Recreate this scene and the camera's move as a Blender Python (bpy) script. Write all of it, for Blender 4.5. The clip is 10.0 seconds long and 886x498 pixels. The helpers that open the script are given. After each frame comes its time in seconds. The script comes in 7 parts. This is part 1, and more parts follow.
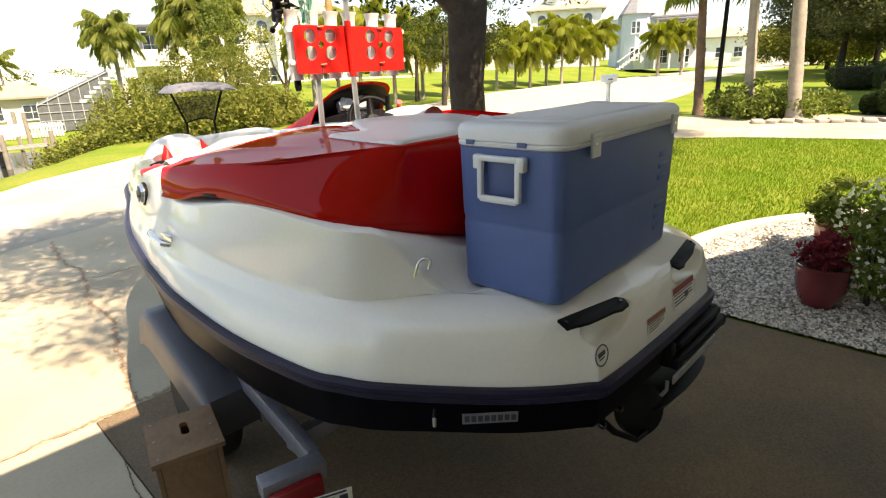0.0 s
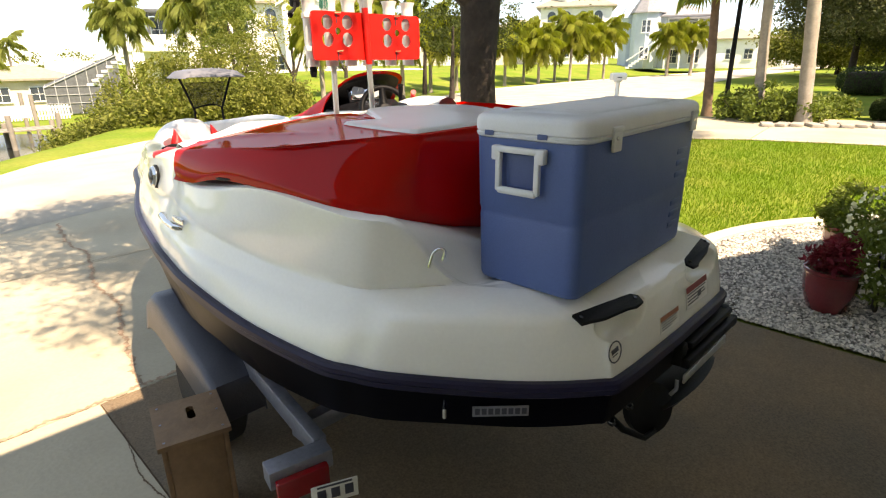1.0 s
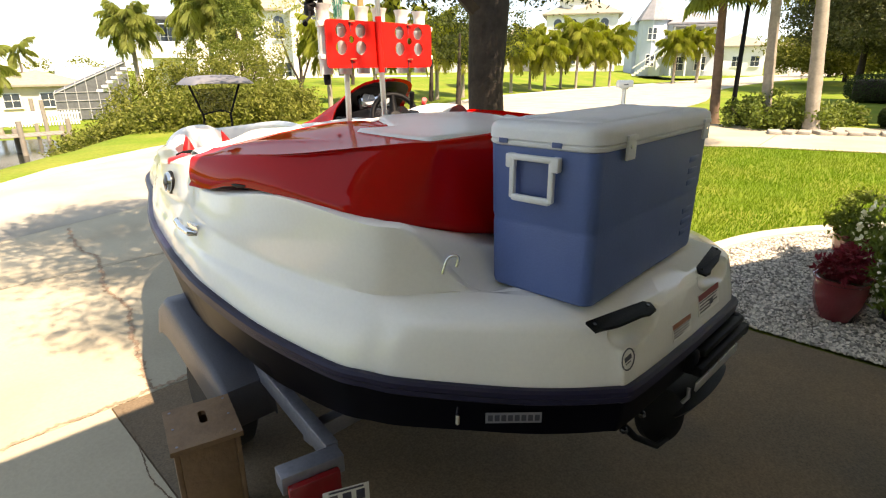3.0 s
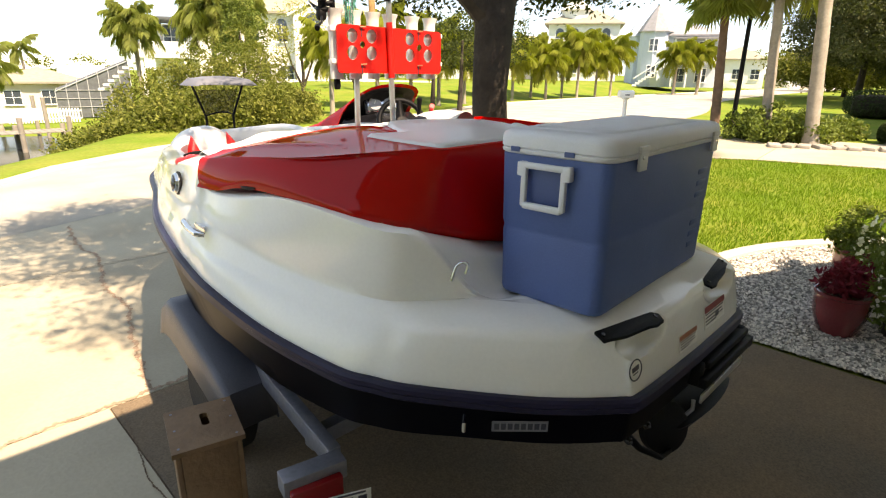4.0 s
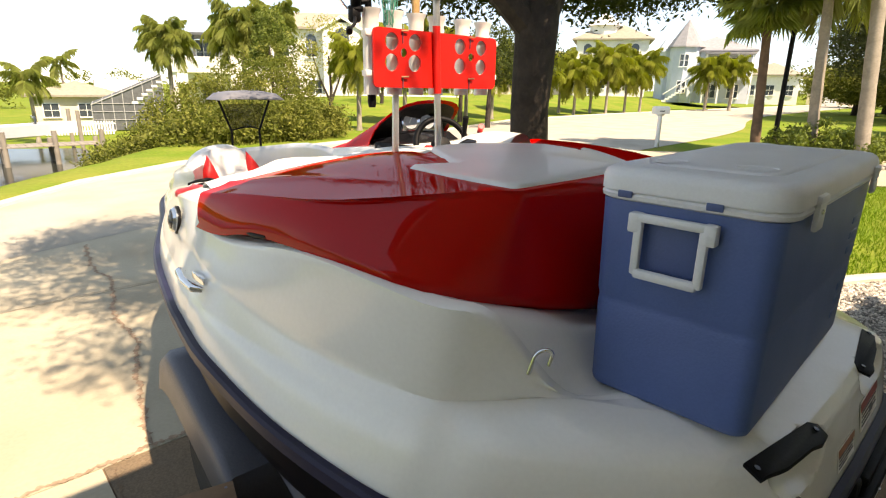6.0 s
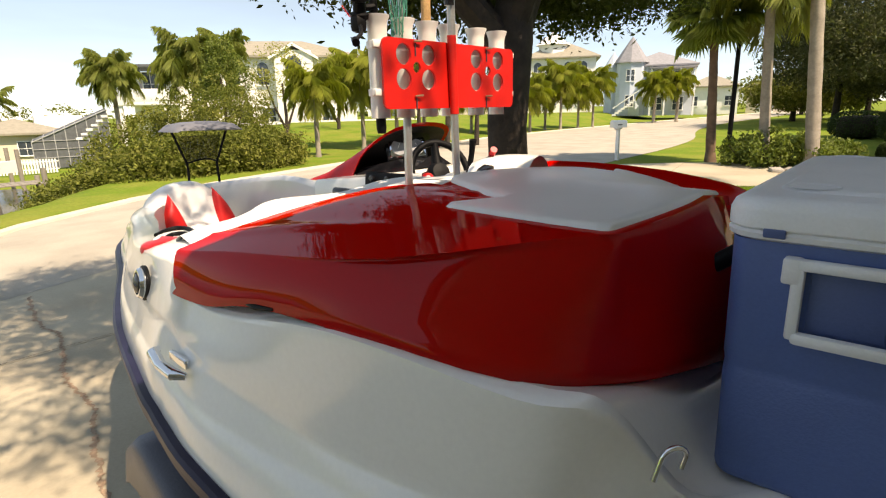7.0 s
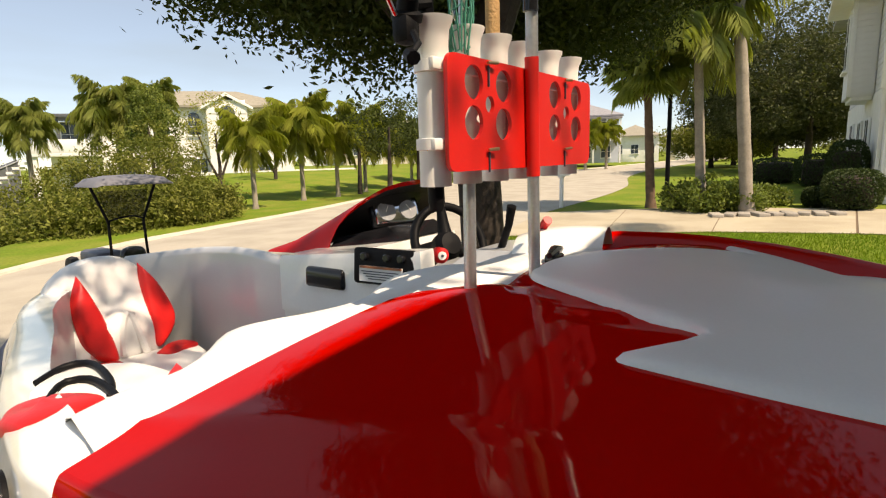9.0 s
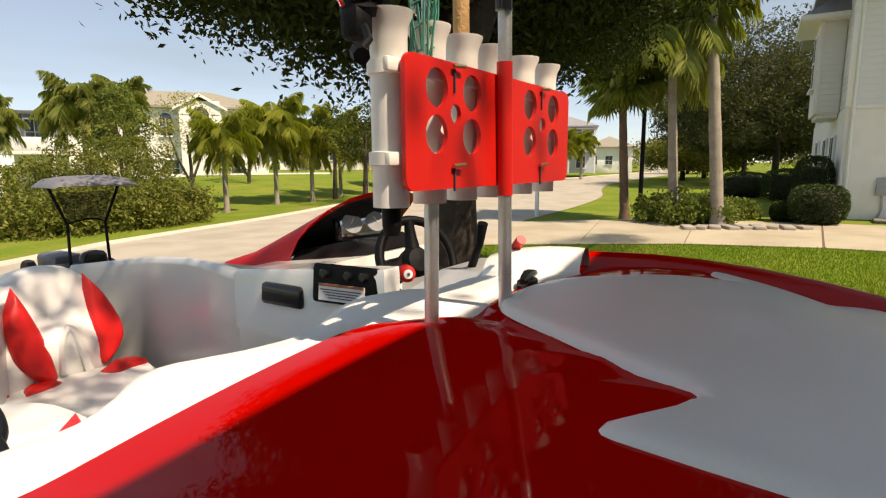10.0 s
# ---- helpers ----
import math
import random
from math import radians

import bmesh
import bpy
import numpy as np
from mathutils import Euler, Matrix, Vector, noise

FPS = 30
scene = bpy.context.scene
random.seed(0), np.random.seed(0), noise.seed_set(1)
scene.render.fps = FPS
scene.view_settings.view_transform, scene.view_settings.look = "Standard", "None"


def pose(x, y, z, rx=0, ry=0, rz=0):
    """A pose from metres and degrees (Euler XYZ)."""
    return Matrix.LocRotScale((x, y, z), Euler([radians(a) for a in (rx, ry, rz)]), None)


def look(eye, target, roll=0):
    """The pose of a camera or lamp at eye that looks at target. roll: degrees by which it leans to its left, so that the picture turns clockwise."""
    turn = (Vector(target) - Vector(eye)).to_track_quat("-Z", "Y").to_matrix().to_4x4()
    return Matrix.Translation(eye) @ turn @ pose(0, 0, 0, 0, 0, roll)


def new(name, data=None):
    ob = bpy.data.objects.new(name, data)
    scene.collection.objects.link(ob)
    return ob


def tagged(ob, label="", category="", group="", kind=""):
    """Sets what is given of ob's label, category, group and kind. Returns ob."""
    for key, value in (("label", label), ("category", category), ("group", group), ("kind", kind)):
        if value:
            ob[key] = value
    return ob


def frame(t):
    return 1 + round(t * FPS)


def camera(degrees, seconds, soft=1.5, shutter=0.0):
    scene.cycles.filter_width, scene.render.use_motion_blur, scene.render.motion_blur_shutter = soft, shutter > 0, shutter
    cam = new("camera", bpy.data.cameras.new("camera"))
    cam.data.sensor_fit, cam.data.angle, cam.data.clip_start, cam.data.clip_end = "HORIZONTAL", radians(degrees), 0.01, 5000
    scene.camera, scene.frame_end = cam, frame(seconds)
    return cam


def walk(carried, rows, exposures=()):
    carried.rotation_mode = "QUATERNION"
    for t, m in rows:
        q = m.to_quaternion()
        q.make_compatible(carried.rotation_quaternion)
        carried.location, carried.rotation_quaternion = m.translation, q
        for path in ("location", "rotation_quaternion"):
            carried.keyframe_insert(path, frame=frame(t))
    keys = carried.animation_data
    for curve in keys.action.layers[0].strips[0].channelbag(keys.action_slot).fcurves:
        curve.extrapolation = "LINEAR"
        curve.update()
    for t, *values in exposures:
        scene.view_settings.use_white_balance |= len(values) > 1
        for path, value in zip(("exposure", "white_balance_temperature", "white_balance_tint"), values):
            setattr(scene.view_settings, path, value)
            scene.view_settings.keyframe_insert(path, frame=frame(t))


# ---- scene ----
from mathutils.bvhtree import BVHTree

cam = camera(77.71, 10.0, soft=1.2)
# seconds, x, y, z, rx, ry, rz
ROWS = [
    (0.0, -1.573, -0.243, 1.807, 71.55, 2.08, -46.63),
    (0.5, -1.594, -0.203, 1.795, 70.96, 0.81, -46.21),
    (1.0, -1.592, -0.210, 1.794, 70.98, 0.52, -45.86),
    (1.5, -1.592, -0.211, 1.803, 71.46, 0.74, -45.40),
    (2.0, -1.588, -0.218, 1.803, 71.45, 0.64, -45.70),
    (2.5, -1.601, -0.206, 1.798, 71.44, 0.81, -45.49),
    (4.0, -1.640, -0.174, 1.802, 72.21, -0.80, -45.12),
    (4.5, -1.649, -0.113, 1.796, 72.63, -0.76, -45.45),
    (5.0, -1.588, -0.031, 1.777, 71.89, -0.23, -44.52),
    (5.5, -1.463, 0.096, 1.801, 73.40, -1.16, -42.48),
    (5.7, -1.430, 0.139, 1.800, 72.92, -1.21, -41.89),
    (6.8, -1.329, 0.524, 1.796, 76.25, 1.03, -46.66),
    (7.0, -1.314, 0.588, 1.792, 75.74, 1.21, -47.20),
    (7.5, -1.222, 0.770, 1.796, 77.49, 1.96, -46.25),
    (8.0, -1.125, 0.924, 1.800, 77.40, 1.12, -45.04),
    (8.5, -1.079, 1.050, 1.808, 78.30, 0.57, -47.57),
    (9.0, -1.027, 1.203, 1.819, 80.47, 1.55, -53.74),
    (9.5, -0.967, 1.248, 1.826, 81.30, 1.24, -55.27),
    (10.0, -0.909, 1.255, 1.832, 81.13, 0.28, -56.10),
]
walk(cam, [(t, pose(x, y, z, rx, ry, rz)) for t, x, y, z, rx, ry, rz in ROWS],
     exposures=[(0.0, 2.19, 8900, 18), (5.5, 2.02, 8900, 18), (7.0, 1.46, 8700, 17), (8.5, 1.29, 8700, 17), (10.0, 1.12, 8700, 17)])

# ---- light ----
SUN_EL, SUN_FROM = 54.4, 183.0
world = bpy.data.worlds.new("sky")
scene.world = world
world.use_nodes = True
sky = world.node_tree.nodes.new("ShaderNodeTexSky")
sky.sky_type, sky.sun_disc = "NISHITA", False
sky.sun_elevation, sky.sun_rotation = radians(SUN_EL), radians(SUN_FROM)
sky.air_density, sky.dust_density, sky.ozone_density = 0.9, 0.0, 2.2
sky.altitude = 2200
back = world.node_tree.nodes["Background"]
# a thin veil of high haze with streaks in it
wn, wl = world.node_tree.nodes, world.node_tree.links
sky_at, sky_map, streaks = wn.new("ShaderNodeTexCoord"), wn.new("ShaderNodeMapping"), wn.new("ShaderNodeTexNoise")
veil, with_cloud = wn.new("ShaderNodeMapRange"), wn.new("ShaderNodeMix")
sky_map.inputs["Scale"].default_value = (1.6, 2.6, 9.0)
streaks.inputs["Scale"].default_value, streaks.inputs["Detail"].default_value = 1.4, 6
veil.inputs[1].default_value, veil.inputs[2].default_value = 0.40, 0.75
veil.inputs[3].default_value, veil.inputs[4].default_value = 0.50, 0.78
with_cloud.data_type = "RGBA"
with_cloud.inputs[7].default_value = (1.75, 2.50, 3.35, 1)
wl.new(sky_at.outputs["Generated"], sky_map.inputs["Vector"])
wl.new(sky_map.outputs[0], streaks.inputs["Vector"])
wl.new(streaks.outputs[0], veil.inputs[0])
wl.new(veil.outputs[0], with_cloud.inputs[0])
wl.new(sky.outputs[0], with_cloud.inputs[6])
wl.new(with_cloud.outputs[2], back.inputs[0])
back.inputs[1].default_value = 0.105
lamp = bpy.data.lights.new("sun", "SUN")
lamp.energy, lamp.angle, lamp.color = 3.0, radians(0.55), (1.0, 0.95, 0.86)
sun = new("sun", lamp)
sun.matrix_world = look((20 * math.sin(radians(SUN_FROM)), 20 * math.cos(radians(SUN_FROM)), 20 * math.tan(radians(SUN_EL))), (0, 0, 0))

# ---- materials ----
def material(name, base, rough=0.5, metal=0.0, vary=0.12, scale=6.0, fine=60.0, bump=0.0, coat=0.0, second=None, island=0.0, objvar=0.0, trans=0.0, stain=0.0, spec=0.5):
    """A surface with variation at two scales; second: a colour that blotches mix in."""
    m = bpy.data.materials.new(name)
    m.use_nodes = True
    nt = m.node_tree
    n, l = nt.nodes, nt.links
    b = n["Principled BSDF"]
    tc = n.new("ShaderNodeTexCoord")
    big, small = n.new("ShaderNodeTexNoise"), n.new("ShaderNodeTexNoise")
    big.inputs["Scale"].default_value, big.inputs["Detail"].default_value = scale, 4
    small.inputs["Scale"].default_value, small.inputs["Detail"].default_value = fine, 3
    l.new(tc.outputs["Object"], big.inputs["Vector"])
    l.new(tc.outputs["Object"], small.inputs["Vector"])
    mix = n.new("ShaderNodeMix")
    mix.data_type = "RGBA"
    dark = tuple(c * (1 - vary) for c in base) if second is None else second
    mix.inputs[6].default_value, mix.inputs[7].default_value = (*base, 1), (*dark, 1)
    ramp = n.new("ShaderNodeMapRange")
    ramp.inputs[1].default_value, ramp.inputs[2].default_value = 0.4, 0.66
    l.new(big.outputs[0], ramp.inputs[0])
    l.new(ramp.outputs[0], mix.inputs[0])
    hsv = n.new("ShaderNodeHueSaturation")
    l.new(mix.outputs[2], hsv.inputs["Color"])
    val = n.new("ShaderNodeMapRange")
    val.inputs[3].default_value, val.inputs[4].default_value = 1 - vary, 1 + vary
    l.new(small.outputs[0], val.inputs[0])
    last = val.outputs[0]
    if island or objvar:
        src = n.new("ShaderNodeNewGeometry").outputs["Random Per Island"] if island else n.new("ShaderNodeObjectInfo").outputs["Random"]
        amount = island or objvar
        rnd = n.new("ShaderNodeMapRange")
        rnd.inputs[3].default_value, rnd.inputs[4].default_value = 1 - amount, 1 + amount
        l.new(src, rnd.inputs[0])
        mul = n.new("ShaderNodeMath")
        mul.operation = "MULTIPLY"
        l.new(last, mul.inputs[0])
        l.new(rnd.outputs[0], mul.inputs[1])
        last = mul.outputs[0]
    l.new(last, hsv.inputs["Value"])
    l.new(hsv.outputs[0], b.inputs["Base Color"])
    b.inputs["Roughness"].default_value, b.inputs["Metallic"].default_value = rough, metal
    b.inputs["Specular IOR Level"].default_value = spec
    rr = n.new("ShaderNodeMapRange")
    rr.inputs[3].default_value, rr.inputs[4].default_value = max(rough - 0.12 * rough, 0.02), min(rough + 0.18 * rough, 1)
    l.new(big.outputs[0], rr.inputs[0])
    l.new(rr.outputs[0], b.inputs["Roughness"])
    if coat:
        b.inputs["Coat Weight"].default_value, b.inputs["Coat Roughness"].default_value = coat, 0.04
    if trans:
        b.inputs["Subsurface Weight"].default_value = trans
        b.inputs["Subsurface Radius"].default_value = (0.02, 0.03, 0.008)
    if bump:
        bp = n.new("ShaderNodeBump")
        bp.inputs["Strength"].default_value, bp.inputs["Distance"].default_value = bump, 0.01
        l.new(small.outputs[0], bp.inputs["Height"])
        l.new(bp.outputs[0], b.inputs["Normal"])
    return m


def leaf_material(name, base, second, glow=0.35):
    """Leaves that let some of the light through."""
    m = material(name, base, rough=0.6, vary=0.25, scale=0.8, fine=5, second=second, island=0.4, spec=0.2)
    nt = m.node_tree
    out, b = nt.nodes["Material Output"], nt.nodes["Principled BSDF"]
    tr, mx = nt.nodes.new("ShaderNodeBsdfTranslucent"), nt.nodes.new("ShaderNodeMixShader")
    tr.inputs[0].default_value = (base[0] * 1.6, base[1] * 1.6, base[2] * 0.7, 1)
    mx.inputs[0].default_value = glow
    nt.links.new(b.outputs[0], mx.inputs[1])
    nt.links.new(tr.outputs[0], mx.inputs[2])
    nt.links.new(mx.outputs[0], out.inputs["Surface"])
    return m


GEL = material("white_gelcoat", (0.88, 0.87, 0.83), 0.20, vary=0.04, scale=2.5, fine=90, coat=0.5)
GEL_GREY = material("grey_deck_gelcoat", (0.54, 0.545, 0.55), 0.30, vary=0.05, scale=3, fine=120, coat=0.3)
RED = material("red_gelcoat", (0.46, 0.0030, 0.0022), 0.11, vary=0.05, scale=2.5, fine=150, spec=0.16)
# gelcoat: deep colour under a clear gloss that grows towards grazing angles
RED.node_tree.nodes["Principled BSDF"].inputs["Specular IOR Level"].default_value = 0.0
red_nt = RED.node_tree
gloss, edge_w = red_nt.nodes.new("ShaderNodeBsdfGlossy"), red_nt.nodes.new("ShaderNodeLayerWeight")
share, both = red_nt.nodes.new("ShaderNodeMapRange"), red_nt.nodes.new("ShaderNodeMixShader")
gloss.inputs["Roughness"].default_value = 0.035
edge_w.inputs["Blend"].default_value = 0.35
share.inputs[3].default_value, share.inputs[4].default_value = 0.010, 0.37
red_nt.links.new(edge_w.outputs["Fresnel"], share.inputs[0])
red_nt.links.new(share.outputs[0], both.inputs[0])
red_nt.links.new(red_nt.nodes["Principled BSDF"].outputs[0], both.inputs[1])
red_nt.links.new(gloss.outputs[0], both.inputs[2])
red_nt.links.new(both.outputs[0], red_nt.nodes["Material Output"].inputs["Surface"])
RED_VINYL = material("red_vinyl", (0.60, 0.012, 0.012), 0.40, vary=0.08, scale=5, fine=120, bump=0.05)
WHITE_VINYL = material("white_vinyl", (0.82, 0.81, 0.79), 0.42, vary=0.04, scale=5, fine=120, bump=0.04)
PAD = material("pale_grey_pad", (0.70, 0.69, 0.67), 0.38, vary=0.04, scale=4, fine=250, bump=0.03, coat=0.12)
NAVY = material("navy_rubber", (0.014, 0.012, 0.038), 0.42, spec=0.3, vary=0.2, scale=6, fine=80)
HULL = material("dark_navy_hull", (0.003, 0.003, 0.006), 0.4, vary=0.2, scale=3, fine=60, spec=0.05)
BLACK = material("black_plastic", (0.005, 0.005, 0.006), 0.5, vary=0.25, scale=10, fine=200, bump=0.1, spec=0.14)
BLACK_GLOSS = material("gloss_black_plastic", (0.012, 0.012, 0.014), 0.16, vary=0.2, scale=8, fine=100)
CHROME = material("chrome", (0.75, 0.76, 0.78), 0.12, 1.0, vary=0.08, scale=12, fine=150)
ALU = material("aluminium", (0.62, 0.63, 0.64), 0.38, 0.9, vary=0.15, scale=15, fine=200, bump=0.1)
GALV = material("galvanised_steel", (0.27, 0.275, 0.32), 0.45, 0.55, vary=0.2, scale=8, fine=60, bump=0.1)
FENDER = material("grey_fender_plastic", (0.095, 0.10, 0.125), 0.45, vary=0.15, scale=4, fine=120, bump=0.12)
BLUE = material("blue_cooler_plastic", (0.075, 0.135, 0.34), 0.48, vary=0.10, scale=4, fine=180, bump=0.12)
# darker copy of the cooler's blue, with the shade of hollows put into it
BLUE_DARK = material("shadow_blue_plastic", (0.06, 0.10, 0.25), 0.5, vary=0.1, scale=4, fine=180, bump=0.1)
LID = material("white_lid_plastic", (0.72, 0.73, 0.75), 0.42, vary=0.06, scale=5, fine=180, bump=0.1)
PVC = material("white_pvc", (0.80, 0.79, 0.75), 0.35, vary=0.06, scale=8, fine=60)
BOARD = material("red_board", (0.62, 0.011, 0.008), 0.45, vary=0.06, scale=5, fine=150)
PIN = material("brass_pin", (0.55, 0.42, 0.24), 0.3, 0.9, vary=0.1, scale=20, fine=100)
PLY = material("brown_plywood", (0.24, 0.14, 0.075), 0.65, vary=0.18, scale=5, fine=45, bump=0.25, second=(0.17, 0.095, 0.05))
CORK = material("cork_handle", (0.55, 0.33, 0.14), 0.7, vary=0.2, scale=30, fine=200, bump=0.3)
NET = material("green_net_cord", (0.05, 0.28, 0.20), 0.7, vary=0.2, scale=20, fine=100)
TAIL = material("red_tail_lens", (0.28, 0.006, 0.010), 0.2, vary=0.1, scale=10, fine=60, coat=0.6)
RUBBER = material("tyre_rubber", (0.02, 0.02, 0.02), 0.8, vary=0.2, scale=8, fine=60, bump=0.3)
STICKER = material("white_sticker", (0.78, 0.77, 0.74), 0.35, vary=0.04, scale=20, fine=200)
ORANGE = material("orange_print", (0.36, 0.12, 0.05), 0.4, vary=0.08, scale=20, fine=200)
RED_PRINT = material("red_print", (0.30, 0.03, 0.03), 0.4, vary=0.08, scale=20, fine=200)
INK = material("dark_print", (0.05, 0.05, 0.07), 0.4, vary=0.1, scale=20, fine=200)
DIAL = material("gauge_face", (0.30, 0.31, 0.33), 0.25, vary=0.2, scale=30, fine=200, coat=0.6)
CARPET = material("speckled_carpet", (0.32, 0.30, 0.25), 0.95, vary=0.5, scale=60, fine=300, bump=0.6)
CONCRETE = material("driveway_concrete", (0.43, 0.38, 0.285), 0.85, vary=0.10, scale=0.7, fine=45, bump=0.25, second=(0.35, 0.30, 0.22), objvar=0.04, spec=0.25)
# speckled brown concrete, its base darkened further for the deep shade by the house
APRON = material("shaded_brown_aggregate_concrete", (0.19, 0.130, 0.078), 0.8, vary=0.6, scale=1.2, fine=95, bump=0.3, second=(0.135, 0.105, 0.075), spec=0.3)
SOIL = material("joint_dirt", (0.16, 0.105, 0.065), 0.95, vary=0.4, scale=14, fine=60, bump=0.4)
MOSS = material("crack_debris", (0.36, 0.25, 0.17), 0.95, vary=0.35, scale=18, fine=60, bump=0.5)
ROAD = material("pale_road", (0.40, 0.365, 0.305), 0.9, vary=0.16, scale=0.9, fine=55, bump=0.4, second=(0.33, 0.30, 0.25), spec=0.2)
CURB = material("concrete_kerb", (0.55, 0.50, 0.41), 0.85, vary=0.12, scale=3, fine=50, bump=0.3)
GROUND = material("lawn_ground", (0.120, 0.185, 0.022), 0.95, vary=0.38, scale=0.6, fine=12, bump=0.7, second=(0.19, 0.21, 0.04), spec=0.05)
BLADES = leaf_material("grass_blades", (0.115, 0.205, 0.016), (0.18, 0.235, 0.030), 0.35)
MULCH = material("brown_mulch", (0.17, 0.10, 0.055), 0.95, vary=0.35, scale=4, fine=25, bump=0.8)
CHIP_BED = material("gravel_bed", (0.22, 0.19, 0.165), 0.95, vary=0.4, scale=20, fine=60, bump=0.8)
CHIP = material("marble_chips", (0.52, 0.475, 0.42), 0.7, vary=0.12, scale=30, fine=80, island=0.75)
WATER = material("canal_water", (0.030, 0.032, 0.026), 0.12, vary=0.2, scale=0.4, fine=2.5, bump=0.35, spec=0.15)
WOOD_GREY = material("weathered_dock_wood", (0.26, 0.23, 0.19), 0.8, vary=0.2, scale=3, fine=30, bump=0.3)
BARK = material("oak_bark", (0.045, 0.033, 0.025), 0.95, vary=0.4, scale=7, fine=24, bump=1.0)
PALM_BARK = material("palm_trunk", (0.30, 0.26, 0.21), 0.9, vary=0.25, scale=3, fine=18, bump=0.7)
PALM_BROWN = material("rough_palm_trunk", (0.16, 0.10, 0.065), 0.95, vary=0.35, scale=5, fine=20, bump=1.0)
OAK_LEAF = leaf_material("oak_leaves", (0.036, 0.052, 0.012), (0.072, 0.09, 0.02), 0.3)
BUSH_LEAF = leaf_material("mangrove_leaves", (0.105, 0.125, 0.022), (0.20, 0.20, 0.045), 0.28)
TREE_LEAF = leaf_material("pale_leaves", (0.25, 0.26, 0.06), (0.32, 0.31, 0.09), 0.4)
SHADE_LEAF = leaf_material("shade_tree_leaves", (0.055, 0.066, 0.028), (0.12, 0.125, 0.06), 0.35)
DARK_LEAF = leaf_material("hedge_leaves", (0.030, 0.05, 0.014), (0.05, 0.075, 0.02), 0.2)
SHRUB_LEAF = leaf_material("shrub_leaves", (0.11, 0.15, 0.03), (0.17, 0.20, 0.05), 0.3)
PALM_LEAF = leaf_material("palm_fronds", (0.25, 0.29, 0.042), (0.38, 0.36, 0.085), 0.5)
PALM_OLIVE = leaf_material("olive_palm_fronds", (0.25, 0.29, 0.075), (0.36, 0.36, 0.13), 0.5)
PALM_DARK = leaf_material("fan_palm_fronds", (0.20, 0.245, 0.07), (0.29, 0.32, 0.11), 0.45)
RED_LEAF = leaf_material("burgundy_leaves", (0.16, 0.015, 0.03), (0.26, 0.02, 0.04), 0.25)
FLOWER = leaf_material("white_petals", (0.75, 0.74, 0.66), (0.7, 0.68, 0.55), 0.2)
GLAZE = material("red_glazed_pot", (0.19, 0.022, 0.028), 0.16, vary=0.2, scale=5, fine=60, coat=0.8)
STUCCO = material("white_stucco", (0.82, 0.80, 0.76), 0.85, vary=0.06, scale=2, fine=60, bump=0.25)
CREAM = material("cream_stucco", (0.66, 0.58, 0.45), 0.85, vary=0.07, scale=2, fine=60, bump=0.25)
SIDING = material("white_siding", (0.74, 0.74, 0.73), 0.6, vary=0.05, scale=2, fine=60)
GREY_WALL = material("blue_grey_wall", (0.48, 0.54, 0.62), 0.7, vary=0.06, scale=2, fine=60)
ROOF = material("tan_roof_shingle", (0.29, 0.265, 0.21), 0.9, vary=0.15, scale=3, fine=30, bump=0.4)
ROOF_GREY = material("grey_roof_shingle", (0.27, 0.27, 0.29), 0.9, vary=0.15, scale=3, fine=30, bump=0.4)
TRIM = material("white_trim", (0.80, 0.80, 0.78), 0.5, vary=0.04, scale=5, fine=60)
GLASS = material("window_glass", (0.05, 0.065, 0.08), 0.06, vary=0.2, scale=2, fine=8)
SCREEN = material("dark_screen_mesh", (0.10, 0.11, 0.12), 0.7, vary=0.2, scale=4, fine=60)
MESH_SCREEN = material("see_through_screen", (0.03, 0.03, 0.03), 0.8, vary=0.1, scale=4, fine=60)
mesh_nt = MESH_SCREEN.node_tree
clear, blend = mesh_nt.nodes.new("ShaderNodeBsdfTransparent"), mesh_nt.nodes.new("ShaderNodeMixShader")
blend.inputs[0].default_value = 0.32
mesh_nt.links.new(mesh_nt.nodes["Principled BSDF"].outputs[0], blend.inputs[1])
mesh_nt.links.new(clear.outputs[0], blend.inputs[2])
mesh_nt.links.new(blend.outputs[0], mesh_nt.nodes["Material Output"].inputs["Surface"])
BOAT_WHITE = material("far_boat_white", (0.75, 0.76, 0.78), 0.3, vary=0.05, scale=4, fine=60)
CANVAS = material("grey_canvas", (0.15, 0.155, 0.18), 0.6, vary=0.08, scale=3, fine=40, bump=0.03, spec=0.3)
METER = material("grey_meter_box", (0.36, 0.37, 0.38), 0.5, vary=0.1, scale=10, fine=60)
STONE = material("border_stone", (0.33, 0.30, 0.26), 0.85, vary=0.2, scale=4, fine=30, bump=0.5, objvar=0.15)

from mathutils.geometry import delaunay_2d_cdt
# ---- building tools ----
def thing(name, label, category, at=(0, 0, 0), group="", kind=""):
    ob = new(name)
    ob.empty_display_size = 0.1
    ob.location = at
    return tagged(ob, label, category, group, kind)


def part(name, bm, mat, parent, label="", smooth=True, m=None, sharp=38):
    """Links a bmesh (or a mesh) as one mesh object under a thing or a part."""
    if isinstance(bm, bmesh.types.BMesh):
        bmesh.ops.recalc_face_normals(bm, faces=bm.faces)
        me = bpy.data.meshes.new(name)
        bm.to_mesh(me)
        bm.free()
    else:
        me = bm
    if smooth and me.polygons:
        me.polygons.foreach_set("use_smooth", [True] * len(me.polygons))
        me.set_sharp_from_angle(angle=radians(sharp))
    if not me.materials:
        me.materials.append(mat)
    ob = new(name, me)
    ob.parent = parent
    if m is not None:
        ob.matrix_basis = m
    if label:
        ob["label"] = label
    return ob


